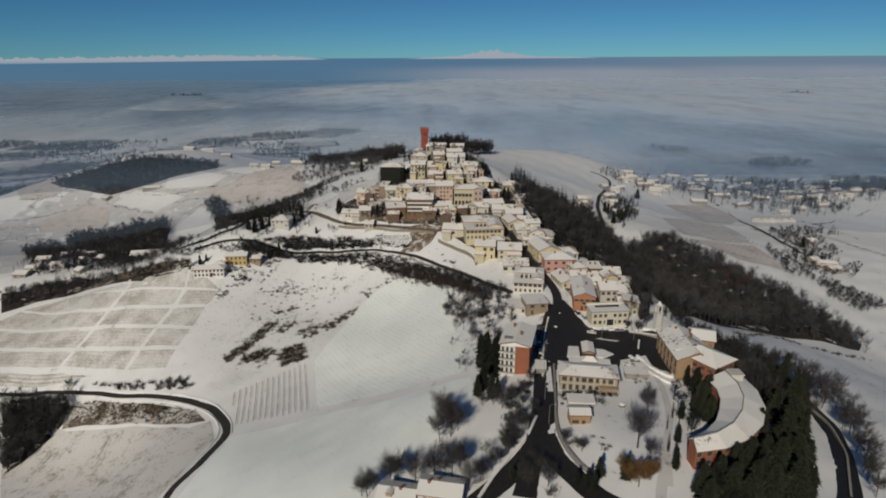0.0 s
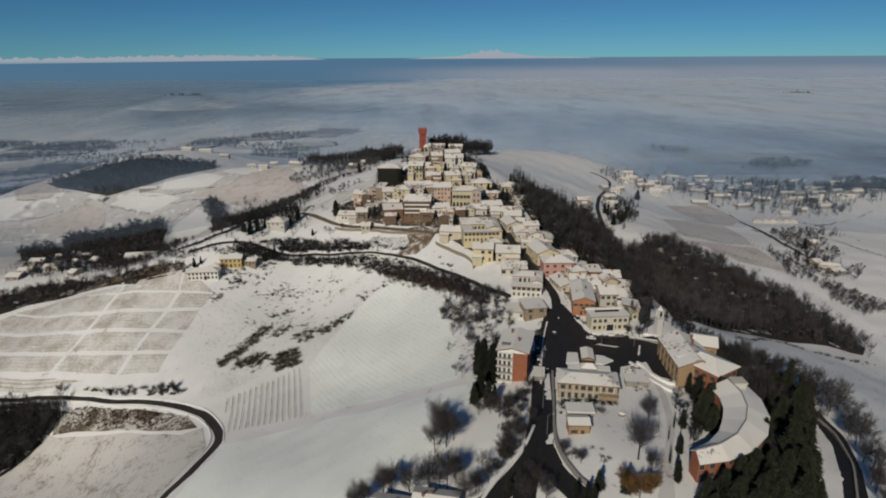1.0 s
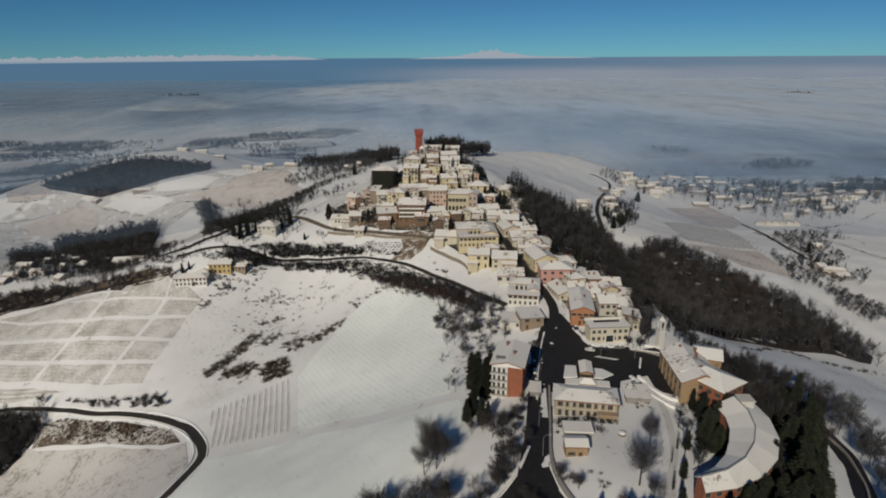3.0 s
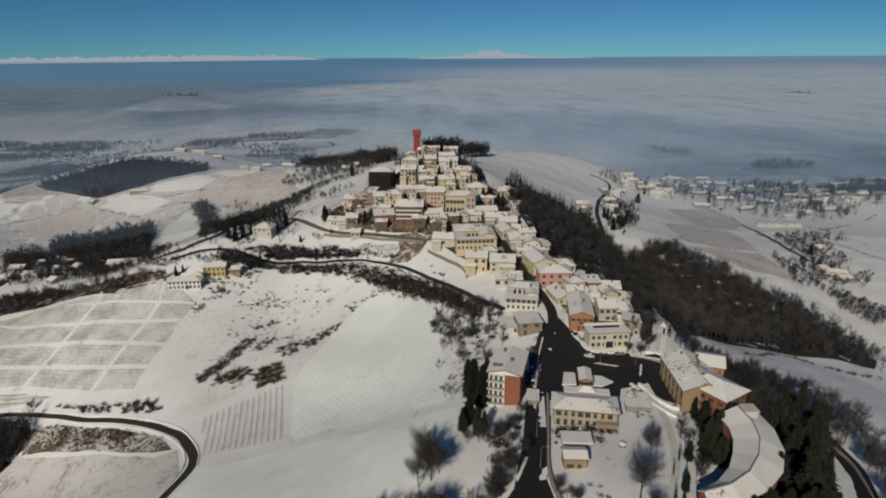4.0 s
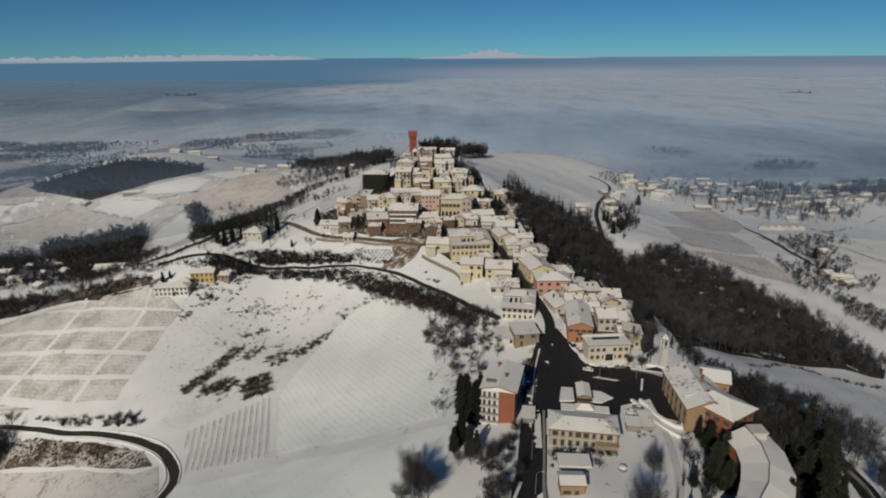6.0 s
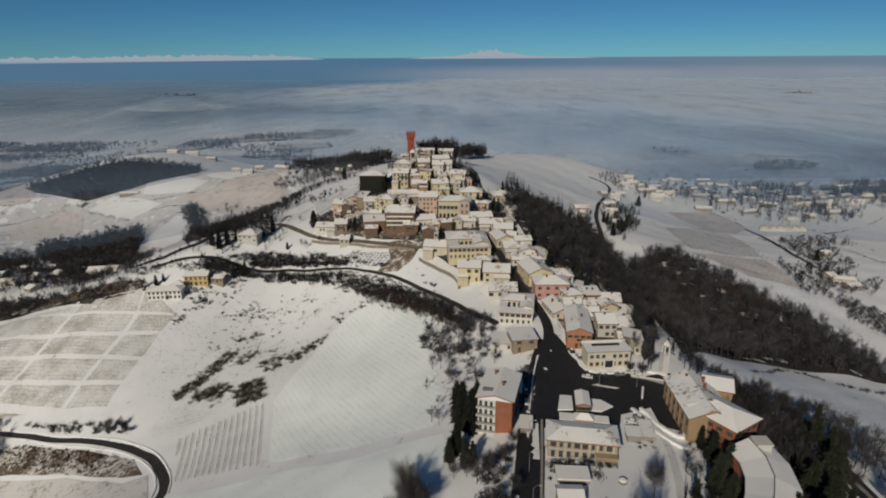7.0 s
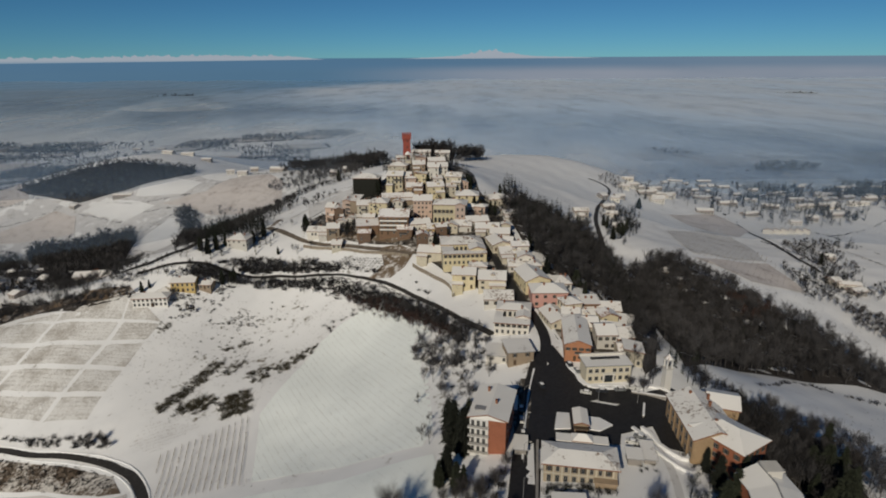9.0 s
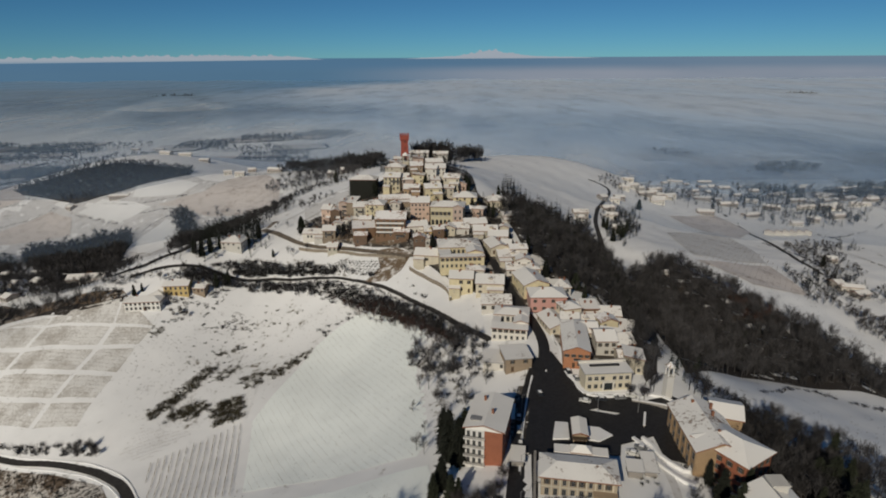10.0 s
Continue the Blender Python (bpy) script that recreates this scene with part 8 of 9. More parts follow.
tree("fir", 143.5, 211.5, 0.8)
tree("fir", 110.6, 167.1, 0.9)
tree("bare", 118.6, 184.9, 0.8)
tree("bare", 109.2, 173.5, 0.7)
tree("bare", 100.4, 158.8, 0.7)
tree("bare", 147.3, 212.9, 0.9)
tree("bare", 152.9, 232.8, 0.9)
tree("bare", 146.0, 232.1, 0.9)
tree("bare", 139.4, 234.4, 0.9)
tree("bare", 134.4, 240.1, 0.8)
tree("bare", 133.8, 187.3, 0.8)
tree("cypress", 73.4, 166.8, 0.5)
tree("cypress", 78.1, 174.4, 0.6)
tree("cypress", 69.1, 154.3, 0.6)
tree("cypress", 71.5, 154.4, 0.5)
tree("fir", -141.7, 414.7, 0.8)
tree("fir", -136.3, 412.7, 0.9)
tree("fir", -132.6, 418.7, 0.8)
tree("fir", -128.6, 424.0, 0.7)
tree("fir", -113.0, 432.8, 0.7)
tree("fir", -109.0, 443.8, 0.8)
tree("fir", -118.5, 428.8, 0.6)
tree("fir", -165.2, 380.0, 0.6)
tree("fir", -121.5, 392.8, 0.8)
tree("fir", -115.5, 396.6, 0.72)
tree("bare", -154.0, 369.6, 0.32)
tree("bare", -143.0, 377.4, 0.42)
tree("bare", -146.5, 379.0, 0.5)
tree("fir", -162.0, 383.5, 0.4)
tree("bare", -135.5, 371.5, 0.4)
tree("bare", -131.5, 370.4, 0.36)
tree("bare", -154.5, 391.5, 0.5)
tree("bare", -138.5, 369.0, 0.3)
tree("fir", -117.4, 395.8, 0.6)
tree("fir", -44.3, 490.3, 0.9)
tree("fir", -38.9, 481.2, 0.8)
tree("fir", -33.0, 477.2, 0.9)
tree("fir", -37.1, 489.7, 0.8)
tree("fir", 32.8, 487.6, 0.7)
tree("fir", 36.1, 487.2, 0.6)
tree("fir", 14.7, 479.1, 0.5)
tree("fir", 57.0, 482.4, 0.9)
tree("fir", 61.6, 481.5, 0.8)
tree("fir", 64.9, 469.7, 0.8)
tree("fir", -93.8, 420.7, 0.4)
tree("fir", -232.1, 477.6, 0.5)
tree("fir", 339.2, 530.8, 0.9)
tree("fir", 152.2, 509.6, 0.9)
tree("fir", 163.7, 523.1, 0.9)
tree("fir", 153.9, 535.5, 0.8)
tree("fir", 164.1, 439.6, 0.5)
plant_stuff("wood", "dark bare trees and bushes beside the lane", scatter([(-292, 721), (-270, 708), (-244, 663), (-139, 416), (-142, 407), (-157, 429), (-264, 670)], 7.6, 421), NEAR_WOOD, TWIG_GREY, (0.5, 0.9), "wood", 421)
plant_stuff("wood", "dark bare trees and bushes beside the lane", scatter([(-292, 721), (-270, 708), (-244, 663), (-139, 416), (-142, 407), (-157, 429), (-264, 670)], 5.0, 121, 0.1, 1.0), NEAR_WOOD, TWIG, (0.5, 0.9), "wood", 121)
plant_stuff("wood", "dark conifers round the villa", scatter([(-243, 663), (-222, 661), (-123, 454), (-113, 467), (-104, 429), (-113, 422), (-131, 427), (-141, 426)], 7, 123), FAR_FIR, NEEDLE, (0.6, 1.1), "conifers", 123)
plant_stuff("wood", "bare trees among valley houses", scatter([(-463, 661), (-450, 696), (-327, 584), (-287, 570), (-273, 585), (-172, 405), (-183, 392), (-219, 402), (-278, 441), (-299, 449)], 13.6, 424), NEAR_WOOD, TWIG_GREY, (0.35, 0.7), "wood", 424)
plant_stuff("wood", "bare trees among valley houses", scatter([(-463, 661), (-450, 696), (-327, 584), (-287, 570), (-273, 585), (-172, 405), (-183, 392), (-219, 402), (-278, 441), (-299, 449)], 8.96, 124, 0.1, 1.0), NEAR_WOOD, TWIG, (0.35, 0.7), "wood", 124)
plant_stuff("wood", "bare trees along the terrace", scatter([(-110, 465), (-88, 457), (-77, 450), (-67, 429), (-82, 430), (-100, 440)], 10.2, 425), NEAR_WOOD, TWIG_GREY, (0.3, 0.6), "wood", 425)
plant_stuff("wood", "bare trees along the terrace", scatter([(-110, 465), (-88, 457), (-77, 450), (-67, 429), (-82, 430), (-100, 440)], 8.0, 125, 0.1, 1.0), NEAR_WOOD, TWIG, (0.3, 0.6), "wood", 125)
plant_stuff("wood", "big dark trees beside the castle", scatter([(-56, 518), (-36, 492), (-30, 471), (-42, 471), (-52, 485)], 6, 129), FAR_FIR, NEEDLE, (0.8, 1.2), "conifers", 129)
plant_stuff("wood", "dark trees at the edge of the white field", scatter([(59, 509), (75, 578), (84, 532), (96, 515), (114, 516), (130, 524), (134, 511), (96, 428), (76, 421), (63, 451)], 5.5, 131), FAR_FIR, NEEDLE, (0.7, 1.4), "conifers", 131)
plant_stuff("wood", "bare trees on the lower slope of the village", scatter([(72, 373), (92, 391), (142, 478), (131, 389), (110, 315), (106, 340), (89, 332), (80, 348)], 10.2, 432), NEAR_WOOD, TWIG_GREY, (0.4, 0.8), "wood", 432)
plant_stuff("wood", "bare trees on the lower slope of the village", scatter([(72, 373), (92, 391), (142, 478), (131, 389), (110, 315), (106, 340), (89, 332), (80, 348)], 8.0, 132, 0.1, 1.0), NEAR_WOOD, TWIG, (0.4, 0.8), "wood", 132)
plant_stuff("wood", "conifers and bushes round the far farms", scatter([(178, 612), (233, 695), (200, 585), (156, 499), (145, 508)], 8, 133), FAR_FIR, NEEDLE, (0.6, 1.2), "conifers", 133)
plant_stuff("bushes", "small bushes on the lawn", scatter([(47, 164), (50, 162), (53, 157), (51, 153), (47, 156)], 2.6, 141), SCRUBS, TWIG_CROWN, (0.5, 0.9), "bushes", 141)
plant_stuff("bushes", "dark bushes round the garden house", scatter([(44, 199), (47, 192), (45, 183), (41, 184)], 2.2, 142), SCRUBS, NEEDLE, (0.6, 1.1), "bushes", 142)
plant_stuff("bushes", "dark bushes beside the garden house", scatter([(55, 193), (59, 191), (57, 184), (53, 185)], 2.2, 143), SCRUBS, TWIG, (0.7, 1.3), "bushes", 143)
plant_stuff("bushes", "dark bushes at the garden corner", scatter([(37, 167), (41, 165), (44, 158), (40, 156), (38, 159)], 2.0, 144), SCRUBS, TWIG_CROWN, (0.8, 1.5), "bushes", 144)
tree("bare", 38.7, 160.6, 0.5)
tree("bare", 42.9, 155.5, 0.45)
tree("bare", 7.5, 147.5, 1.0)
tree("bare", 11.1, 151.2, 0.62)
tree("bare", -2.9, 155.7, 1.2)
tree("bare", -9.2, 155.1, 1.1)
tree("bare", 2.5, 155.3, 1.1)
tree("fir", 20.4, 149.5, 0.4)
tree("fir", 45.2, 143.7, 0.6)
tree("fir", 17.9, 218.8, 1.5)
tree("fir", 21.0, 215.3, 1.4)
tree("fir", 16.1, 227.5, 1.3)
tree("fir", 23.0, 222.0, 1.2)
plant_stuff("grass_tufts", "dry grass tufts through thin snow", scatter([(-151, 366), (-120, 388), (-55, 377), (-35, 358), (-65, 337), (-72, 301), (-109, 293), (-136, 300), (-156, 338)], 2.5, 161, 0.35, 1.8), TUFTS, TWIG_OLIVE, (0.5, 1.1), "grass", 161)
plant_stuff("grass_tufts", "dry grass tufts through thin snow", scatter([(-312, 422), (-239, 401), (-154, 375), (-142, 358), (-155, 297), (-265, 311), (-296, 357)], 5.5, 162, 0.4, 2.0), TUFTS, TWIG_OLIVE, (0.5, 1.1), "grass", 162)
plant_stuff("grass_tufts", "dry grass tufts through thin snow", scatter([(-70, 289), (-30, 338), (5, 315), (11, 229), (-21, 229), (-96, 236), (-61, 247)], 5.5, 163, 0.4, 2.0), TUFTS, TWIG_OLIVE, (0.5, 1.1), "grass", 163)
plant_stuff("grass_tufts", "dry grass tufts through thin snow", scatter([(-244, 277), (-202, 272), (-126, 248), (-106, 226), (-115, 196), (-217, 237)], 3.4, 164, 0.4, 2.0), TUFTS, TWIG_OLIVE, (0.5, 1.1), "grass", 164)
plant_stuff("grass_tufts", "dry grass tufts through thin snow", scatter([(-93, 235), (-20, 219), (8, 208), (3, 180), (-16, 168), (-85, 192)], 5.5, 165, 0.4, 2.0), TUFTS, TWIG_OLIVE, (0.5, 1.1), "grass", 165)
plant_stuff("grass_tufts", "dry grass tufts through thin snow", scatter([(187, 447), (223, 427), (252, 397), (270, 359), (290, 464), (235, 471)], 5.5, 166, 0.4, 2.0), TUFTS, TWIG_OLIVE, (0.5, 1.1), "grass", 166)
plant_stuff("grass_tufts", "dry grass tufts through thin snow", scatter([(141, 259), (257, 305), (155, 176), (150, 209)], 5.5, 167, 0.4, 2.0), TUFTS, TWIG_OLIVE, (0.5, 1.1), "grass", 167)
# tree lines on far ridges above the fog
plant_stuff("tree_line", "dark tree line on a misty ridge", along([(-1420, 2780), (-1180, 2765), (-960, 2775)], 7, 201), FAR_WOOD, TWIG, (1.6, 3.0), "trees", 201)
plant_stuff("tree_line", "dark tree line on a misty ridge", along([(1490, 2770), (1600, 2765), (1700, 2770)], 7, 202), FAR_WOOD, TWIG, (1.4, 2.6), "trees", 202)
plant_stuff("tree_line", "dark tree line on a misty ridge", along([(-1100, 1500), (-900, 1450), (-700, 1480)], 9, 203), FAR_WOOD, TWIG, (1.4, 2.6), "trees", 203)
plant_stuff("tree_line", "dark tree line on a misty ridge", along([(-1300, 1750), (-1000, 1700), (-800, 1750)], 9, 204), FAR_WOOD, TWIG, (1.4, 2.6), "trees", 204)
plant_stuff("tree_line", "dark tree line on a misty ridge", along([(-600, 1600), (-350, 1550)], 9, 205), FAR_WOOD, TWIG, (1.4, 2.6), "trees", 205)
plant_stuff("tree_line", "dark tree line on a misty ridge", along([(-1000, 1250), (-850, 1200), (-750, 1230)], 9, 206), FAR_WOOD, TWIG, (1.4, 2.6), "trees", 206)
plant_stuff("wood", "dark bushes above the hillside road", scatter([(-152, 389), (-141, 397), (-123, 405), (-92, 412), (-57, 397), (-57, 394), (-91, 405), (-122, 398), (-143, 389)], 4.1, 451), NEAR_WOOD, TWIG_GREY, (0.35, 0.65), "wood", 451)
plant_stuff("wood", "dark bushes above the hillside road", scatter([(-152, 389), (-141, 397), (-123, 405), (-92, 412), (-57, 397), (-57, 394), (-91, 405), (-122, 398), (-143, 389)], 2.688, 151, 0.1, 1.0), NEAR_WOOD, TWIG, (0.35, 0.65), "wood", 151)
for k, outline in enumerate(([(-113, 395.5), (-86, 395.5), (-59, 384), (-62, 391), (-88, 400), (-113, 398)], [(-36, 363), (-17, 353), (-3, 335), (8, 317), (18, 300), (29, 291), (33, 295), (20, 314), (4, 337), (-11, 356), (-26, 371), (-39, 379)])):
    plant_stuff("wood", "dark bushes below the hillside road", scatter(outline, 4.0, 452 + 40 * k), NEAR_WOOD, TWIG_GREY, (0.3, 0.52), "wood", 452 + k)
    plant_stuff("wood", "dark bushes below the hillside road", scatter(outline, 2.5, 152 + 40 * k, 0.1, 0.8), NEAR_WOOD, TWIG, (0.3, 0.52), "wood", 152 + k)
bank = [(-113, 406), (-87, 408), (-60, 400.5), (-41, 392), (-44, 397), (-62, 405), (-88, 413), (-116, 410)]
plant_stuff("wood", "dark scrubby bank above the hillside road", scatter(bank, 2.3, 495, 0.1, 0.8), NEAR_WOOD, TWIG, (0.22, 0.4), "wood", 495)
for k, line in enumerate(([(-114, 405.4), (-100, 406.6), (-87, 407.4), (-72, 404), (-60, 400), (-50, 395.6)], [(-114, 406.8), (-100, 408), (-87, 408.8), (-72, 405.4), (-60, 401.4)])):
    plant_stuff("hedge", "dark hedge along the upper verge of the road", along(line, 0.7, 498 + k), SCRUBS, TWIG, (0.8, 1.5), "hedge", 498 + k)
plant_stuff("hedge", "thin hedge along the lower verge of the road", along([(-112, 399.6), (-87, 401.6), (-61, 394.2), (-43, 386), (-24, 373), (-9.4, 359), (6.6, 336.4), (22.6, 311.4)], 1.0, 501), SCRUBS, TWIG, (0.5, 0.9), "hedge", 501)
terrace = [Vector(p) for p in ((-54.8, 400.5), (-46.6, 404.5), (-19.5, 392.5), (-24.2, 383.0))]
rows = [terrace[0].lerp(terrace[3], v).lerp(terrace[1].lerp(terrace[2], v), u) for u in (0.0, 0.2, 0.4, 0.6, 0.8, 1.0) for v in [j / 11 for j in range(12)]]
plant_stuff("vines", "low vines set out in a grid on a snowy terrace", [tuple(p) for p in rows], SCRUBS, TWIG, (0.6, 0.9), "vines", 497)
plant_stuff("scrub", "grey bushes at the foot of the wooded bank", scatter([(-3, 298), (1, 305), (8, 303), (14, 290), (29, 285), (29, 275), (20, 276), (11, 280)], 3.4, 493, 0.4, 1.5), SCRUBS, TWIG_GREY, (1.2, 2.6), "scrub", 493)
plant_stuff("wood", "reddish brown bushes on the bank", scatter([(-47, 377), (-16, 356), (5, 325), (20, 297), (14, 298), (-8, 335), (-35, 362)], 2.6, 153, 0.1, 1.0), NEAR_WOOD, TWIG_RED, (0.3, 0.5), "wood", 153)
plant_stuff("wood", "bare trees in gardens by the terrace", scatter([(-96, 431), (-61, 429), (-38, 413), (-25, 401), (-33, 400), (-68, 419), (-94, 425)], 11.9, 454), NEAR_WOOD, TWIG_GREY, (0.3, 0.6), "wood", 454)
plant_stuff("wood", "bare trees in gardens by the terrace", scatter([(-96, 431), (-61, 429), (-38, 413), (-25, 401), (-33, 400), (-68, 419), (-94, 425)], 7.840000000000001, 154, 0.1, 1.0), NEAR_WOOD, TWIG, (0.3, 0.6), "wood", 154)
plant_stuff("hedge", "dark scrub on the bank above the road", scatter([(-128, 409), (-105, 417), (-70, 412), (-38, 392), (-19, 381), (-37, 384), (-68, 402), (-98, 409), (-126, 405)], 2.2, 211, 0.25, 1.0), SCRUBS, TWIG, (1.0, 2.2), "hedge", 211)
plant_stuff("wood", "dark bushes on the bank above the road", scatter([(-127, 405), (-104, 414), (-69, 408), (-37, 389), (-22, 380), (-37, 384), (-67, 399), (-98, 406), (-125, 401)], 5.8, 512), NEAR_WOOD, TWIG_GREY, (0.25, 0.5), "wood", 512)
plant_stuff("wood", "dark bushes on the bank above the road", scatter([(-127, 405), (-104, 414), (-69, 408), (-37, 389), (-22, 380), (-37, 384), (-67, 399), (-98, 406), (-125, 401)], 3.8080000000000003, 212, 0.1, 1.0), NEAR_WOOD, TWIG, (0.25, 0.5), "wood", 212)
plant_stuff("wood", "large dark tree in the yard", scatter([(-57, 441), (-45, 439), (-40, 428), (-42, 420), (-52, 425)], 5.4, 513), NEAR_WOOD, TWIG_GREY, (0.45, 0.7), "wood", 513)
plant_stuff("wood", "large dark tree in the yard", scatter([(-57, 441), (-45, 439), (-40, 428), (-42, 420), (-52, 425)], 3.5840000000000005, 213, 0.1, 1.0), NEAR_WOOD, TWIG, (0.45, 0.7), "wood", 213)
plant_stuff("wood", "dark trees round the villa", scatter([(-216, 649), (-121, 480), (-107, 448), (-104, 429), (-109, 418), (-114, 430), (-123, 440), (-133, 431)], 5, 214), FAR_FIR, NEEDLE, (0.6, 1.1), "conifers", 214)
plant_stuff("wood", "dark bushes below the rose houses", scatter([(-81, 459), (-68, 459), (-54, 443), (-56, 435), (-76, 445)], 5.8, 516), NEAR_WOOD, TWIG_GREY, (0.25, 0.45), "wood", 516)
plant_stuff("wood", "dark bushes below the rose houses", scatter([(-81, 459), (-68, 459), (-54, 443), (-56, 435), (-76, 445)], 3.8080000000000003, 216, 0.1, 1.0), NEAR_WOOD, TWIG, (0.25, 0.45), "wood", 216)
plant_stuff("bushes", "dark garden bushes between houses", scatter([(-43, 482), (-10, 479), (24, 507), (39, 473), (59, 428), (65, 368), (53, 366), (36, 414), (8, 402), (-13, 403), (-38, 439)], 7, 217), SCRUBS, TWIG, (1.2, 2.4), "bushes", 217)
plant_stuff("wood", "dark bushes round the slope house", scatter([(24, 296), (33, 294), (33, 278), (27, 273), (23, 283)], 6.8, 519), NEAR_WOOD, TWIG_GREY, (0.3, 0.6), "wood", 519)
plant_stuff("wood", "dark bushes round the slope house", scatter([(24, 296), (33, 294), (33, 278), (27, 273), (23, 283)], 4.48, 219, 0.1, 1.0), NEAR_WOOD, TWIG, (0.3, 0.6), "wood", 219)
plant_stuff("hedge", "dark hedgerow between snowy fields", along([(-268, 769), (-221, 790), (-186, 790)], 3.0, 240), SCRUBS, TWIG, (0.5, 1.3), "hedge", 240)
plant_stuff("hedge", "dark hedgerow between snowy fields", along([(-602, 824), (-569, 822), (-548, 839), (-534, 843)], 3.0, 245), SCRUBS, TWIG, (0.5, 1.3), "hedge", 245)
plant_stuff("hedge", "dark hedgerow between snowy fields", along([(-939, 1283), (-916, 1358), (-814, 1318)], 3.0, 250), SCRUBS, TWIG, (0.5, 1.3), "hedge", 250)
plant_stuff("hedge", "dark hedgerow between snowy fields", along([(-1127, 1543), (-1050, 1581), (-908, 1493)], 3.0, 251), SCRUBS, TWIG, (0.5, 1.3), "hedge", 251)
plant_stuff("hedge", "dark hedgerow between snowy fields", along([(487, 926), (531, 867), (535, 775)], 3.0, 257), SCRUBS, TWIG, (0.5, 1.3), "hedge", 257)
plant_stuff("hedge", "dark hedgerow between snowy fields", along([(412, 688), (437, 665), (433, 588)], 3.0, 258), SCRUBS, TWIG, (0.5, 1.3), "hedge", 258)
plant_stuff("wood", "dark wood on the ridge slope", scatter([(-297, 722), (-283, 719), (-253, 670), (-155, 437), (-153, 417), (-263, 659)], 6.8, 561), NEAR_WOOD, TWIG_GREY, (0.5, 0.9), "wood", 561)
plant_stuff("wood", "dark wood on the ridge slope", scatter([(-297, 722), (-283, 719), (-253, 670), (-155, 437), (-153, 417), (-263, 659)], 4.48, 261, 0.1, 1.0), NEAR_WOOD, TWIG, (0.5, 0.9), "wood", 261)
plant_stuff("wood", "tall dark conifers by the lane", scatter([(-233, 652), (-212, 648), (-128, 416), (-133, 406), (-140, 410)], 5.5, 262), FAR_FIR, NEEDLE, (0.8, 1.4), "conifers", 262)
plant_stuff("wood", "tall dark conifers by the lane", scatter([(-132, 490), (-117, 480), (-105, 438), (-114, 434)], 6, 263), FAR_FIR, NEEDLE, (0.7, 1.2), "conifers", 263)
plant_stuff("wood", "dark trees along the valley houses", scatter([(-329, 450), (-308, 457), (-277, 464), (-192, 392), (-186, 383), (-257, 432), (-292, 433), (-313, 428)], 7.6, 564), NEAR_WOOD, TWIG_GREY, (0.35, 0.7), "wood", 564)
plant_stuff("wood", "dark trees along the valley houses", scatter([(-329, 450), (-308, 457), (-277, 464), (-192, 392), (-186, 383), (-257, 432), (-292, 433), (-313, 428)], 5.0, 264, 0.1, 1.0), NEAR_WOOD, TWIG, (0.35, 0.7), "wood", 264)
plant_stuff("wood", "dark trees on the slope behind the houses", scatter([(-509, 684), (-493, 709), (-463, 685), (-376, 553), (-398, 540)], 8.5, 565), FAR_WOOD, TWIG_GREY, (0.5, 0.9), "wood", 565)
plant_stuff("wood", "dark trees on the slope behind the houses", scatter([(-509, 684), (-493, 709), (-463, 685), (-376, 553), (-398, 540)], 5.6000000000000005, 265, 0.1, 1.0), FAR_WOOD, TWIG, (0.5, 0.9), "wood", 265)
plant_stuff("wood", "dark trees among the far houses", scatter([(416, 1255), (570, 1284), (738, 1261), (984, 1325), (616, 822), (577, 904), (510, 1029), (426, 1064), (381, 1142)], 13, 266), FAR_FIR, NEEDLE, (0.5, 1.0), "conifers", 266)
plant_stuff("wood", "bare trees among the far houses", scatter([(416, 1255), (570, 1284), (738, 1261), (984, 1325), (616, 822), (577, 904), (510, 1029), (426, 1064), (381, 1142)], 24, 267, 0.1, 1.0), FAR_WOOD, TWIG, (0.4, 0.8), "wood", 267)
plant_stuff("wood", "dark misty wood on the plain", scatter([(674, 1278), (781, 1297), (703, 1160), (614, 1156)], 13.6, 568), FAR_WOOD, TWIG_GREY, (0.8, 1.3), "wood", 568)
plant_stuff("wood", "dark misty wood on the plain", scatter([(674, 1278), (781, 1297), (703, 1160), (614, 1156)], 8.96, 268, 0.1, 1.0), FAR_WOOD, TWIG, (0.8, 1.3), "wood", 268)
plant_stuff("wood", "bushes round the far farms", scatter([(177, 597), (213, 650), (188, 554), (156, 491), (155, 516)], 7, 270), FAR_FIR, NEEDLE, (0.6, 1.2), "conifers", 270)
plant_stuff("wood", "grey bare trees along the curving road", scatter([(156, 237), (164, 233), (165, 215), (157, 190), (139, 158), (127, 140), (125, 144), (133, 159), (139, 175), (142, 190), (142, 204)], 4.4, 281, 0.1, 1.0), NEAR_WOOD, TWIG_GREY, (0.6, 0.95), "wood", 281)
plant_stuff("wood", "bare trees behind the twin houses", scatter([(-27, 159), (-16, 162), (-5, 168), (12, 160), (11, 150), (-1, 152), (-12, 157)], 10.2, 583), NEAR_WOOD, TWIG_GREY, (0.6, 1.0), "wood", 583)
plant_stuff("wood", "bare trees behind the twin houses", scatter([(-27, 159), (-16, 162), (-5, 168), (12, 160), (11, 150), (-1, 152), (-12, 157)], 8.0, 283, 0.1, 1.0), NEAR_WOOD, TWIG, (0.6, 1.0), "wood", 283)
plant_stuff("wood", "dark undergrowth among the conifers", scatter([(72, 137), (83, 140), (99, 156), (127, 198), (138, 206), (120, 173), (96, 135), (80, 124), (70, 129)], 4.0, 284, 0.1, 1.0), NEAR_WOOD, NEEDLE, (0.4, 0.8), "wood", 284)
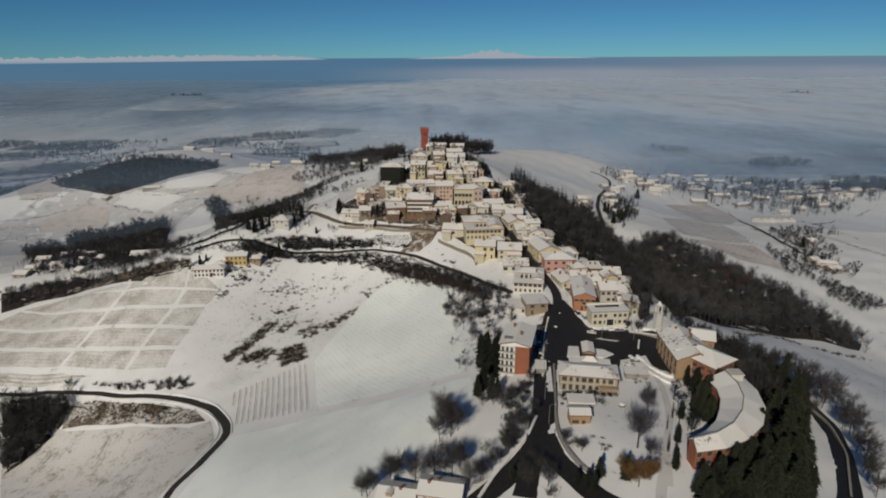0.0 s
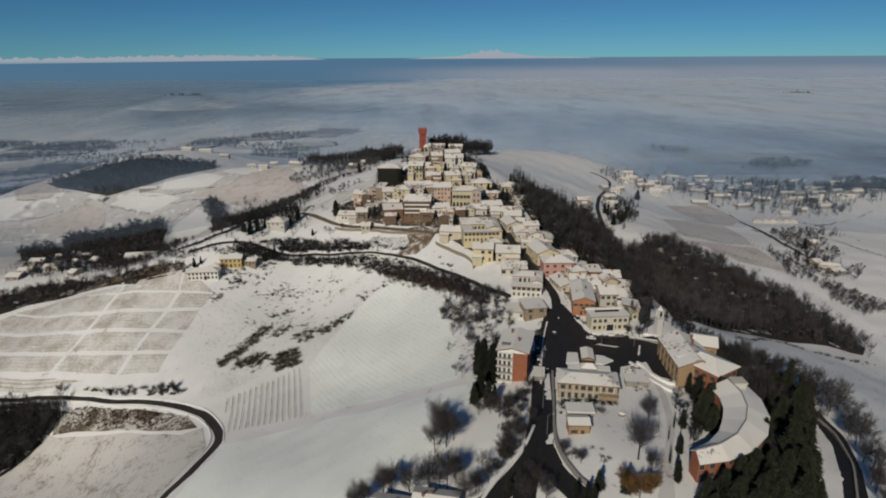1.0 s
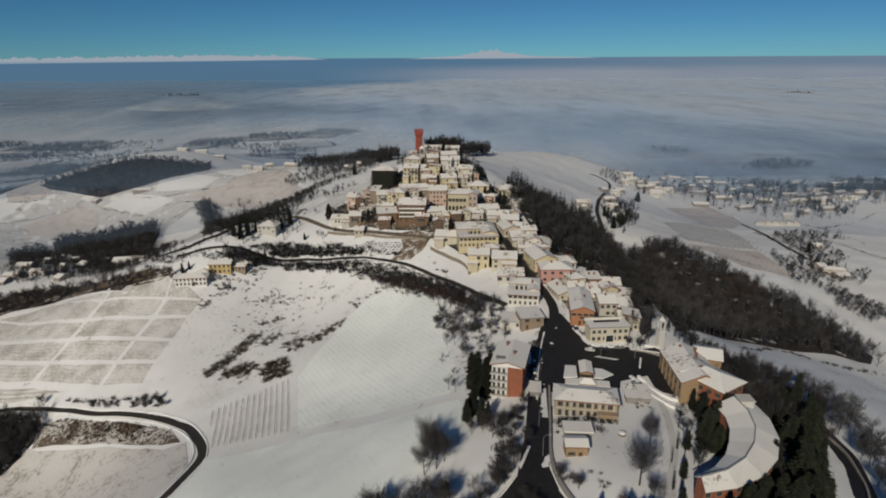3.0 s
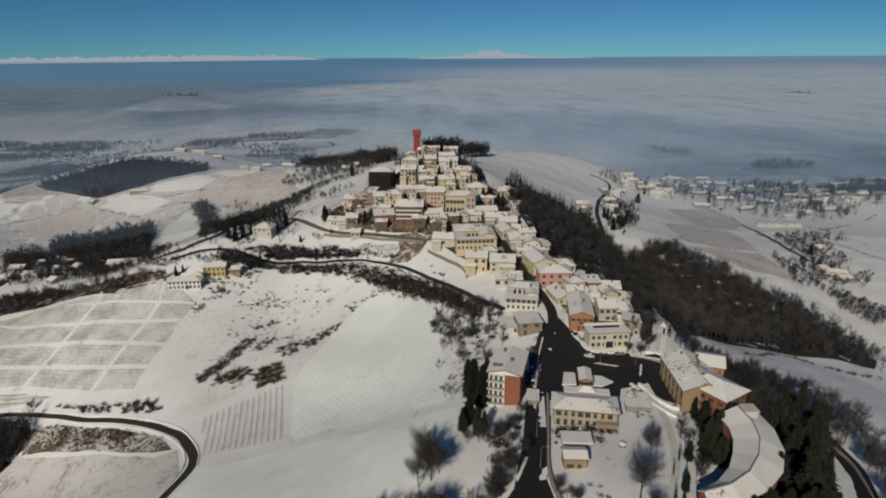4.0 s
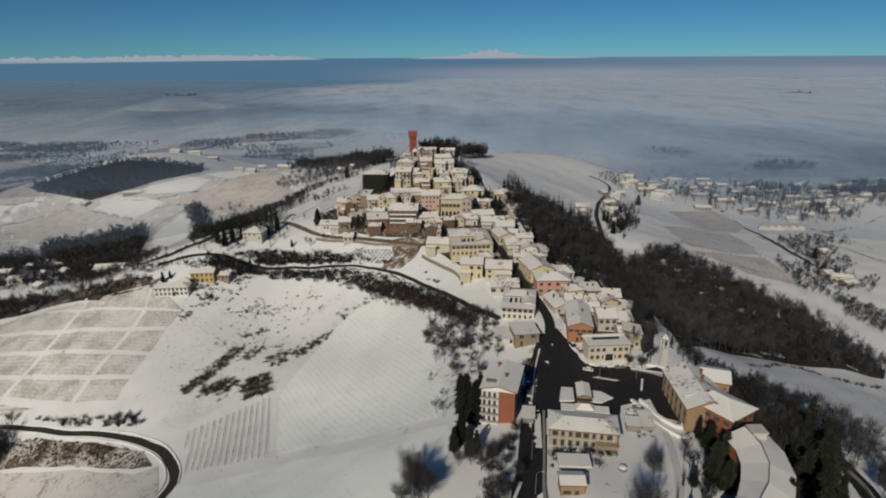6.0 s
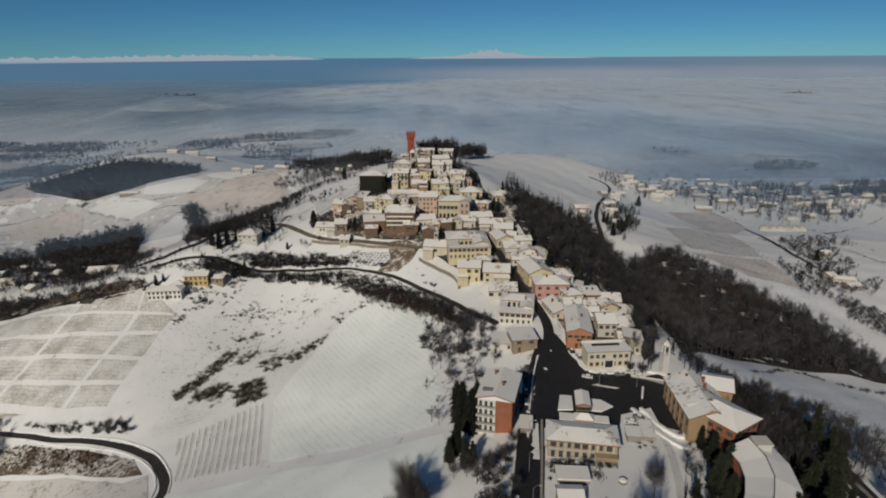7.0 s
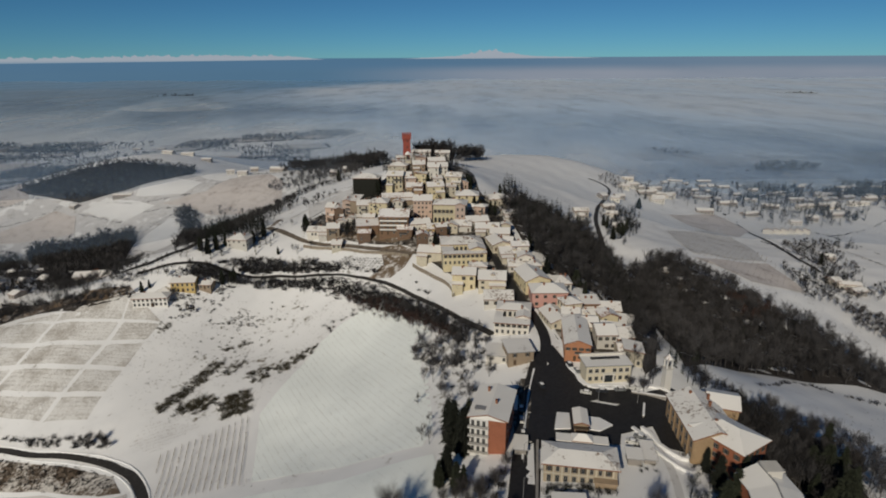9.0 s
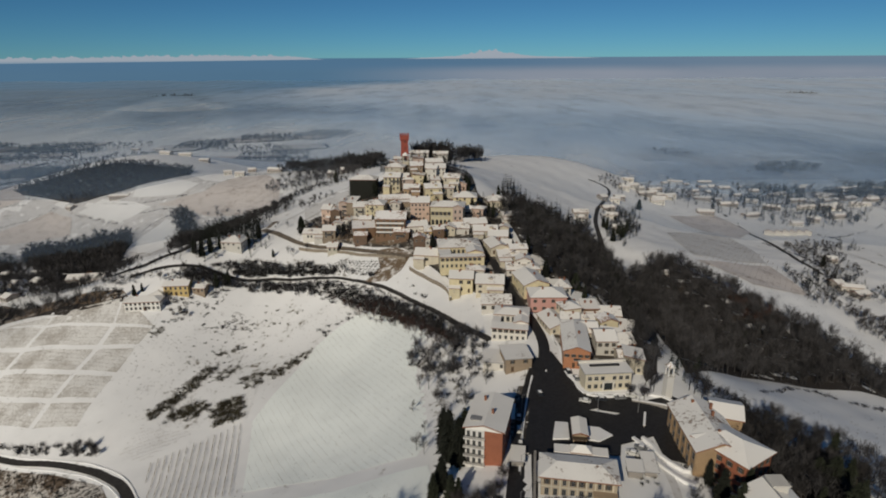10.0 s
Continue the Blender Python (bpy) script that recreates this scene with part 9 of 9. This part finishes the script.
plant_stuff("wood", "dark evergreen bushes among the conifers", scatter([(85, 188), (96, 194), (95, 182), (87, 166), (77, 161)], 3.4, 285, 0.1, 1.0), NEAR_WOOD, NEEDLE, (0.4, 0.7), "wood", 285)
tree("cedar", 103.0, 165.4, 0.9)
tree("cedar", 91.8, 148.9, 0.9)
tree("cedar", 85.2, 144.2, 0.9)
tree("cedar", 88.8, 136.6, 1.1)
tree("cedar", 81.9, 130.7, 1.0)
plant_stuff("wood", "bare trees and bushes round the valley houses", scatter([(-522, 701), (-393, 611), (-312, 571), (-177, 408), (-167, 415), (-155, 404), (-170, 393), (-217, 408), (-284, 448), (-319, 436)], 10.2, 591), NEAR_WOOD, TWIG_GREY, (0.3, 0.6), "wood", 591)
plant_stuff("wood", "bare trees and bushes round the valley houses", scatter([(-522, 701), (-393, 611), (-312, 571), (-177, 408), (-167, 415), (-155, 404), (-170, 393), (-217, 408), (-284, 448), (-319, 436)], 8.0, 291, 0.1, 1.0), NEAR_WOOD, TWIG, (0.3, 0.6), "wood", 291)
plant_stuff("wood", "dark bushes on the bank of the lane", scatter([(-197, 400), (-164, 406), (-150, 413), (-144, 405), (-156, 394), (-182, 385)], 5.4, 592), NEAR_WOOD, TWIG_GREY, (0.25, 0.5), "wood", 592)
plant_stuff("wood", "dark bushes on the bank of the lane", scatter([(-197, 400), (-164, 406), (-150, 413), (-144, 405), (-156, 394), (-182, 385)], 3.5840000000000005, 292, 0.1, 1.0), NEAR_WOOD, TWIG, (0.25, 0.5), "wood", 292)
plant_stuff("hedge", "dark bushes below the terrace", scatter([(-84, 411), (-61, 403), (-37, 390), (-39, 387), (-65, 399), (-83, 407)], 2.6, 294, 0.25, 1.0), SCRUBS, TWIG, (0.9, 1.8), "hedge", 294)
plant_stuff("scrub", "scattered bushes on the slope below the village", scatter([(-22, 378), (0, 361), (13, 341), (25, 316), (19, 314), (0, 342), (-21, 368)], 4.5, 295, 0.25, 1.0), SCRUBS, TWIG, (0.8, 1.6), "scrub", 295)
plant_stuff("bushes", "dark bushes round the farmhouse", scatter([(-171, 378), (-146, 375), (-137, 384), (-118, 395), (-110, 403), (-107, 401), (-116, 391), (-132, 380), (-145, 371), (-168, 372)], 3.0, 301), SCRUBS, TWIG, (0.9, 2.0), "bushes", 301)
plant_stuff("wood", "bare garden trees beside the farmhouse", scatter([(-128, 391), (-118, 398), (-108, 400), (-108, 395), (-122, 389)], 7.6, 602), NEAR_WOOD, TWIG_GREY, (0.35, 0.6), "wood", 602)
plant_stuff("wood", "bare garden trees beside the farmhouse", scatter([(-128, 391), (-118, 398), (-108, 400), (-108, 395), (-122, 389)], 5.0, 302, 0.1, 1.0), NEAR_WOOD, TWIG, (0.35, 0.6), "wood", 302)
plant_stuff("bushes", "dark bushes beside the square", scatter([(42, 256), (48, 258), (48, 243), (43, 230), (40, 233)], 3.2, 303), SCRUBS, TWIG, (0.8, 1.6), "bushes", 303)
plant_stuff("wood", "dark trees between bank and church", scatter([(92, 268), (100, 266), (100, 250), (94, 244), (89, 252)], 7.6, 604), NEAR_WOOD, TWIG_GREY, (0.4, 0.8), "wood", 604)
plant_stuff("wood", "dark trees between bank and church", scatter([(92, 268), (100, 266), (100, 250), (94, 244), (89, 252)], 5.0, 304, 0.1, 1.0), NEAR_WOOD, TWIG, (0.4, 0.8), "wood", 304)
plant_stuff("bushes", "bare bushes beside the church drive", scatter([(93, 217), (98, 213), (96, 204), (90, 198), (89, 205)], 3.2, 305), SCRUBS, TWIG, (0.8, 1.6), "bushes", 305)
plant_stuff("wood", "dense belt of bare trees below the church", scatter([(119, 244), (126, 246), (131, 235), (144, 228), (152, 216), (147, 207), (127, 201), (117, 208), (122, 223), (118, 240)], 4.8, 611), NEAR_WOOD, TWIG_GREY, (0.4, 0.75), "wood", 611)
plant_stuff("wood", "dense belt of bare trees below the church", scatter([(119, 244), (126, 246), (131, 235), (144, 228), (152, 216), (147, 207), (127, 201), (117, 208), (122, 223), (118, 240)], 3.136, 311, 0.1, 1.0), NEAR_WOOD, TWIG, (0.4, 0.75), "wood", 311)
plant_stuff("wood", "dark trees round the far farm", scatter([(308, 508), (350, 512), (345, 475), (301, 458), (281, 462)], 5, 313), FAR_FIR, NEEDLE, (0.5, 0.9), "conifers", 313)

# ---- fields and copses fading into the haze ----
r = random.Random(77)
for k in range(58):
    west = k % 3 < 2
    cx, cy = (r.uniform(-1500, -350), r.uniform(880, 1900)) if west else (r.uniform(380, 1500), r.uniform(880, 1500))
    a, w, d = r.uniform(-0.5, 0.5), r.uniform(80, 210), r.uniform(60, 170)
    quad = [(round(cx + u * w * math.cos(a) - v * d * math.sin(a)), round(cy + u * w * math.sin(a) + v * d * math.cos(a))) for u, v in ((-0.5, -0.5), (0.5, -0.4), (0.45, 0.5), (-0.5, 0.45))]
    patch("field", quad, r.choice((FIELD_ROSE, SNOW_GREY, MEADOW, SOIL)), "hazy far field under thin snow", 0.8, 24)
    plant_stuff("hedge", "dark hedgerow between hazy far fields", along(quad[:3], 5.0, 500 + k), SCRUBS, TWIG, (2.0, 4.0), "hedge", 500 + k)
    if k % 2:
        plant_stuff("copse", "dark leafless copse in the hazy valley", scatter([(x + 60, y + 40) for x, y in quad], 9.0, 600 + k, 0.2), FAR_WOOD, TWIG, (0.7, 1.3), "wood", 600 + k)

# ---- fog over the plain and the far distance ----
def sheet(name, z, material, label, swell=1.0):
    """A fog top with broad swells and small billows."""
    xs, ys = spread(-6500, 6500, -1500, 1500, 55.0, 1.06), spread(520, 4850, 1000, 2600, 50.0, 1.05)
    ys = ys[(ys > 520) & (ys < 4850)]
    n = len(xs)
    verts = []
    for y in ys:
        for x in xs:
            up = 7 * noise.noise((x / 420, y / 700, z)) + 4 * noise.noise((x / 170, y / 330, z + 5)) + 2 * noise.noise((x / 75, y / 110, z + 9))
            verts.append((float(x), float(y), z + swell * up))
    f = [(j * n + i, j * n + i + 1, (j + 1) * n + i + 1, (j + 1) * n + i) for j in range(len(ys) - 1) for i in range(n - 1)]
    ob = new(name, mesh_from(name, verts, f, material))
    for p in ob.data.polygons:
        p.use_smooth = True
    return tagged(ob, label, "fog", kind="stuff")


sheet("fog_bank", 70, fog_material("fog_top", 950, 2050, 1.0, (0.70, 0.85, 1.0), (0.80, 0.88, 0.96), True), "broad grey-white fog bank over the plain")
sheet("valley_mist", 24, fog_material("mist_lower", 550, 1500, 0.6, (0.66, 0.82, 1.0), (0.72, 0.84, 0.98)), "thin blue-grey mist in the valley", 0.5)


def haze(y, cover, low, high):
    """An upright translucent sheet across the valley, added in place of haze in the air."""
    ob = new("haze", mesh_from("haze", [(-3500, y, -80), (3500, y, -80), (3500, y, high + 5), (-3500, y, high + 5)], [(0, 1, 2, 3)], haze_material("haze_sheet_tint", cover, low, high)))
    return tagged(ob, "thin bluish sheet standing in for haze between the hills", "haze", kind="stuff")


# flat sheets added at growing distances to imitate haze in the air
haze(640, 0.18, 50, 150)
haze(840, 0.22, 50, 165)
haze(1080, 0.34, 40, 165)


def ridge(name, y, x0, x1, foot, crest, material, label, seed, rough=0.55):
    """A far mountain chain: jagged crest, folded flanks."""
    r = random.Random(seed)
    n = int((x1 - x0) / 9)
    verts, faces = [], []
    for i in range(n + 1):
        x = x0 + (x1 - x0) * i / n
        base, top = foot(x), crest(x)
        jag = noise.noise((x * 0.011, seed, 0)) + 0.7 * noise.noise((x * 0.031, seed, 3)) + 0.5 * noise.noise((x * 0.08, seed, 7))
        top = base + (top - base) * (1 + rough * jag) * min(1.0, (x - x0) / 260, (x1 - x) / 260)
        for t, dy in ((0.0, -60), (0.35, -35), (0.7, -12), (1.0, 0), (0.9, 30)):
            fold = r.uniform(-14, 14)
            verts.append((x + fold * 0.3, y + dy + fold, base + (top - base) * t))
        if i:
            for k in range(4):
                a = (i - 1) * 5 + k
                faces.append((a, a + 5, a + 6, a + 1))
    return tagged(new(name, mesh_from(name, verts, faces, material)), label, "mountains", kind="structure")


# haze and fog tones painted into plain and peaks, which glow by themselves
PLAIN_FAR = glow_material("painted_far_plain", (0.082, 0.165, 0.255), (0.080, 0.165, 0.265), 110, 190, 0.0006, ((0.245, 0.275, 0.33), (0.15, 0.21, 0.285)))
ALPS = glow_material("painted_far_peaks", (0.15, 0.25, 0.345), (0.32, 0.365, 0.42), 190, 226, 0.006)
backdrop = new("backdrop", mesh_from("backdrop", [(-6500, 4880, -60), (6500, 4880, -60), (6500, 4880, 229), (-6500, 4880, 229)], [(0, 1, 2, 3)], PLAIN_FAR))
tagged(backdrop, "glowing backdrop painted as a blue hazy plain fading to the horizon", "backdrop", kind="structure")
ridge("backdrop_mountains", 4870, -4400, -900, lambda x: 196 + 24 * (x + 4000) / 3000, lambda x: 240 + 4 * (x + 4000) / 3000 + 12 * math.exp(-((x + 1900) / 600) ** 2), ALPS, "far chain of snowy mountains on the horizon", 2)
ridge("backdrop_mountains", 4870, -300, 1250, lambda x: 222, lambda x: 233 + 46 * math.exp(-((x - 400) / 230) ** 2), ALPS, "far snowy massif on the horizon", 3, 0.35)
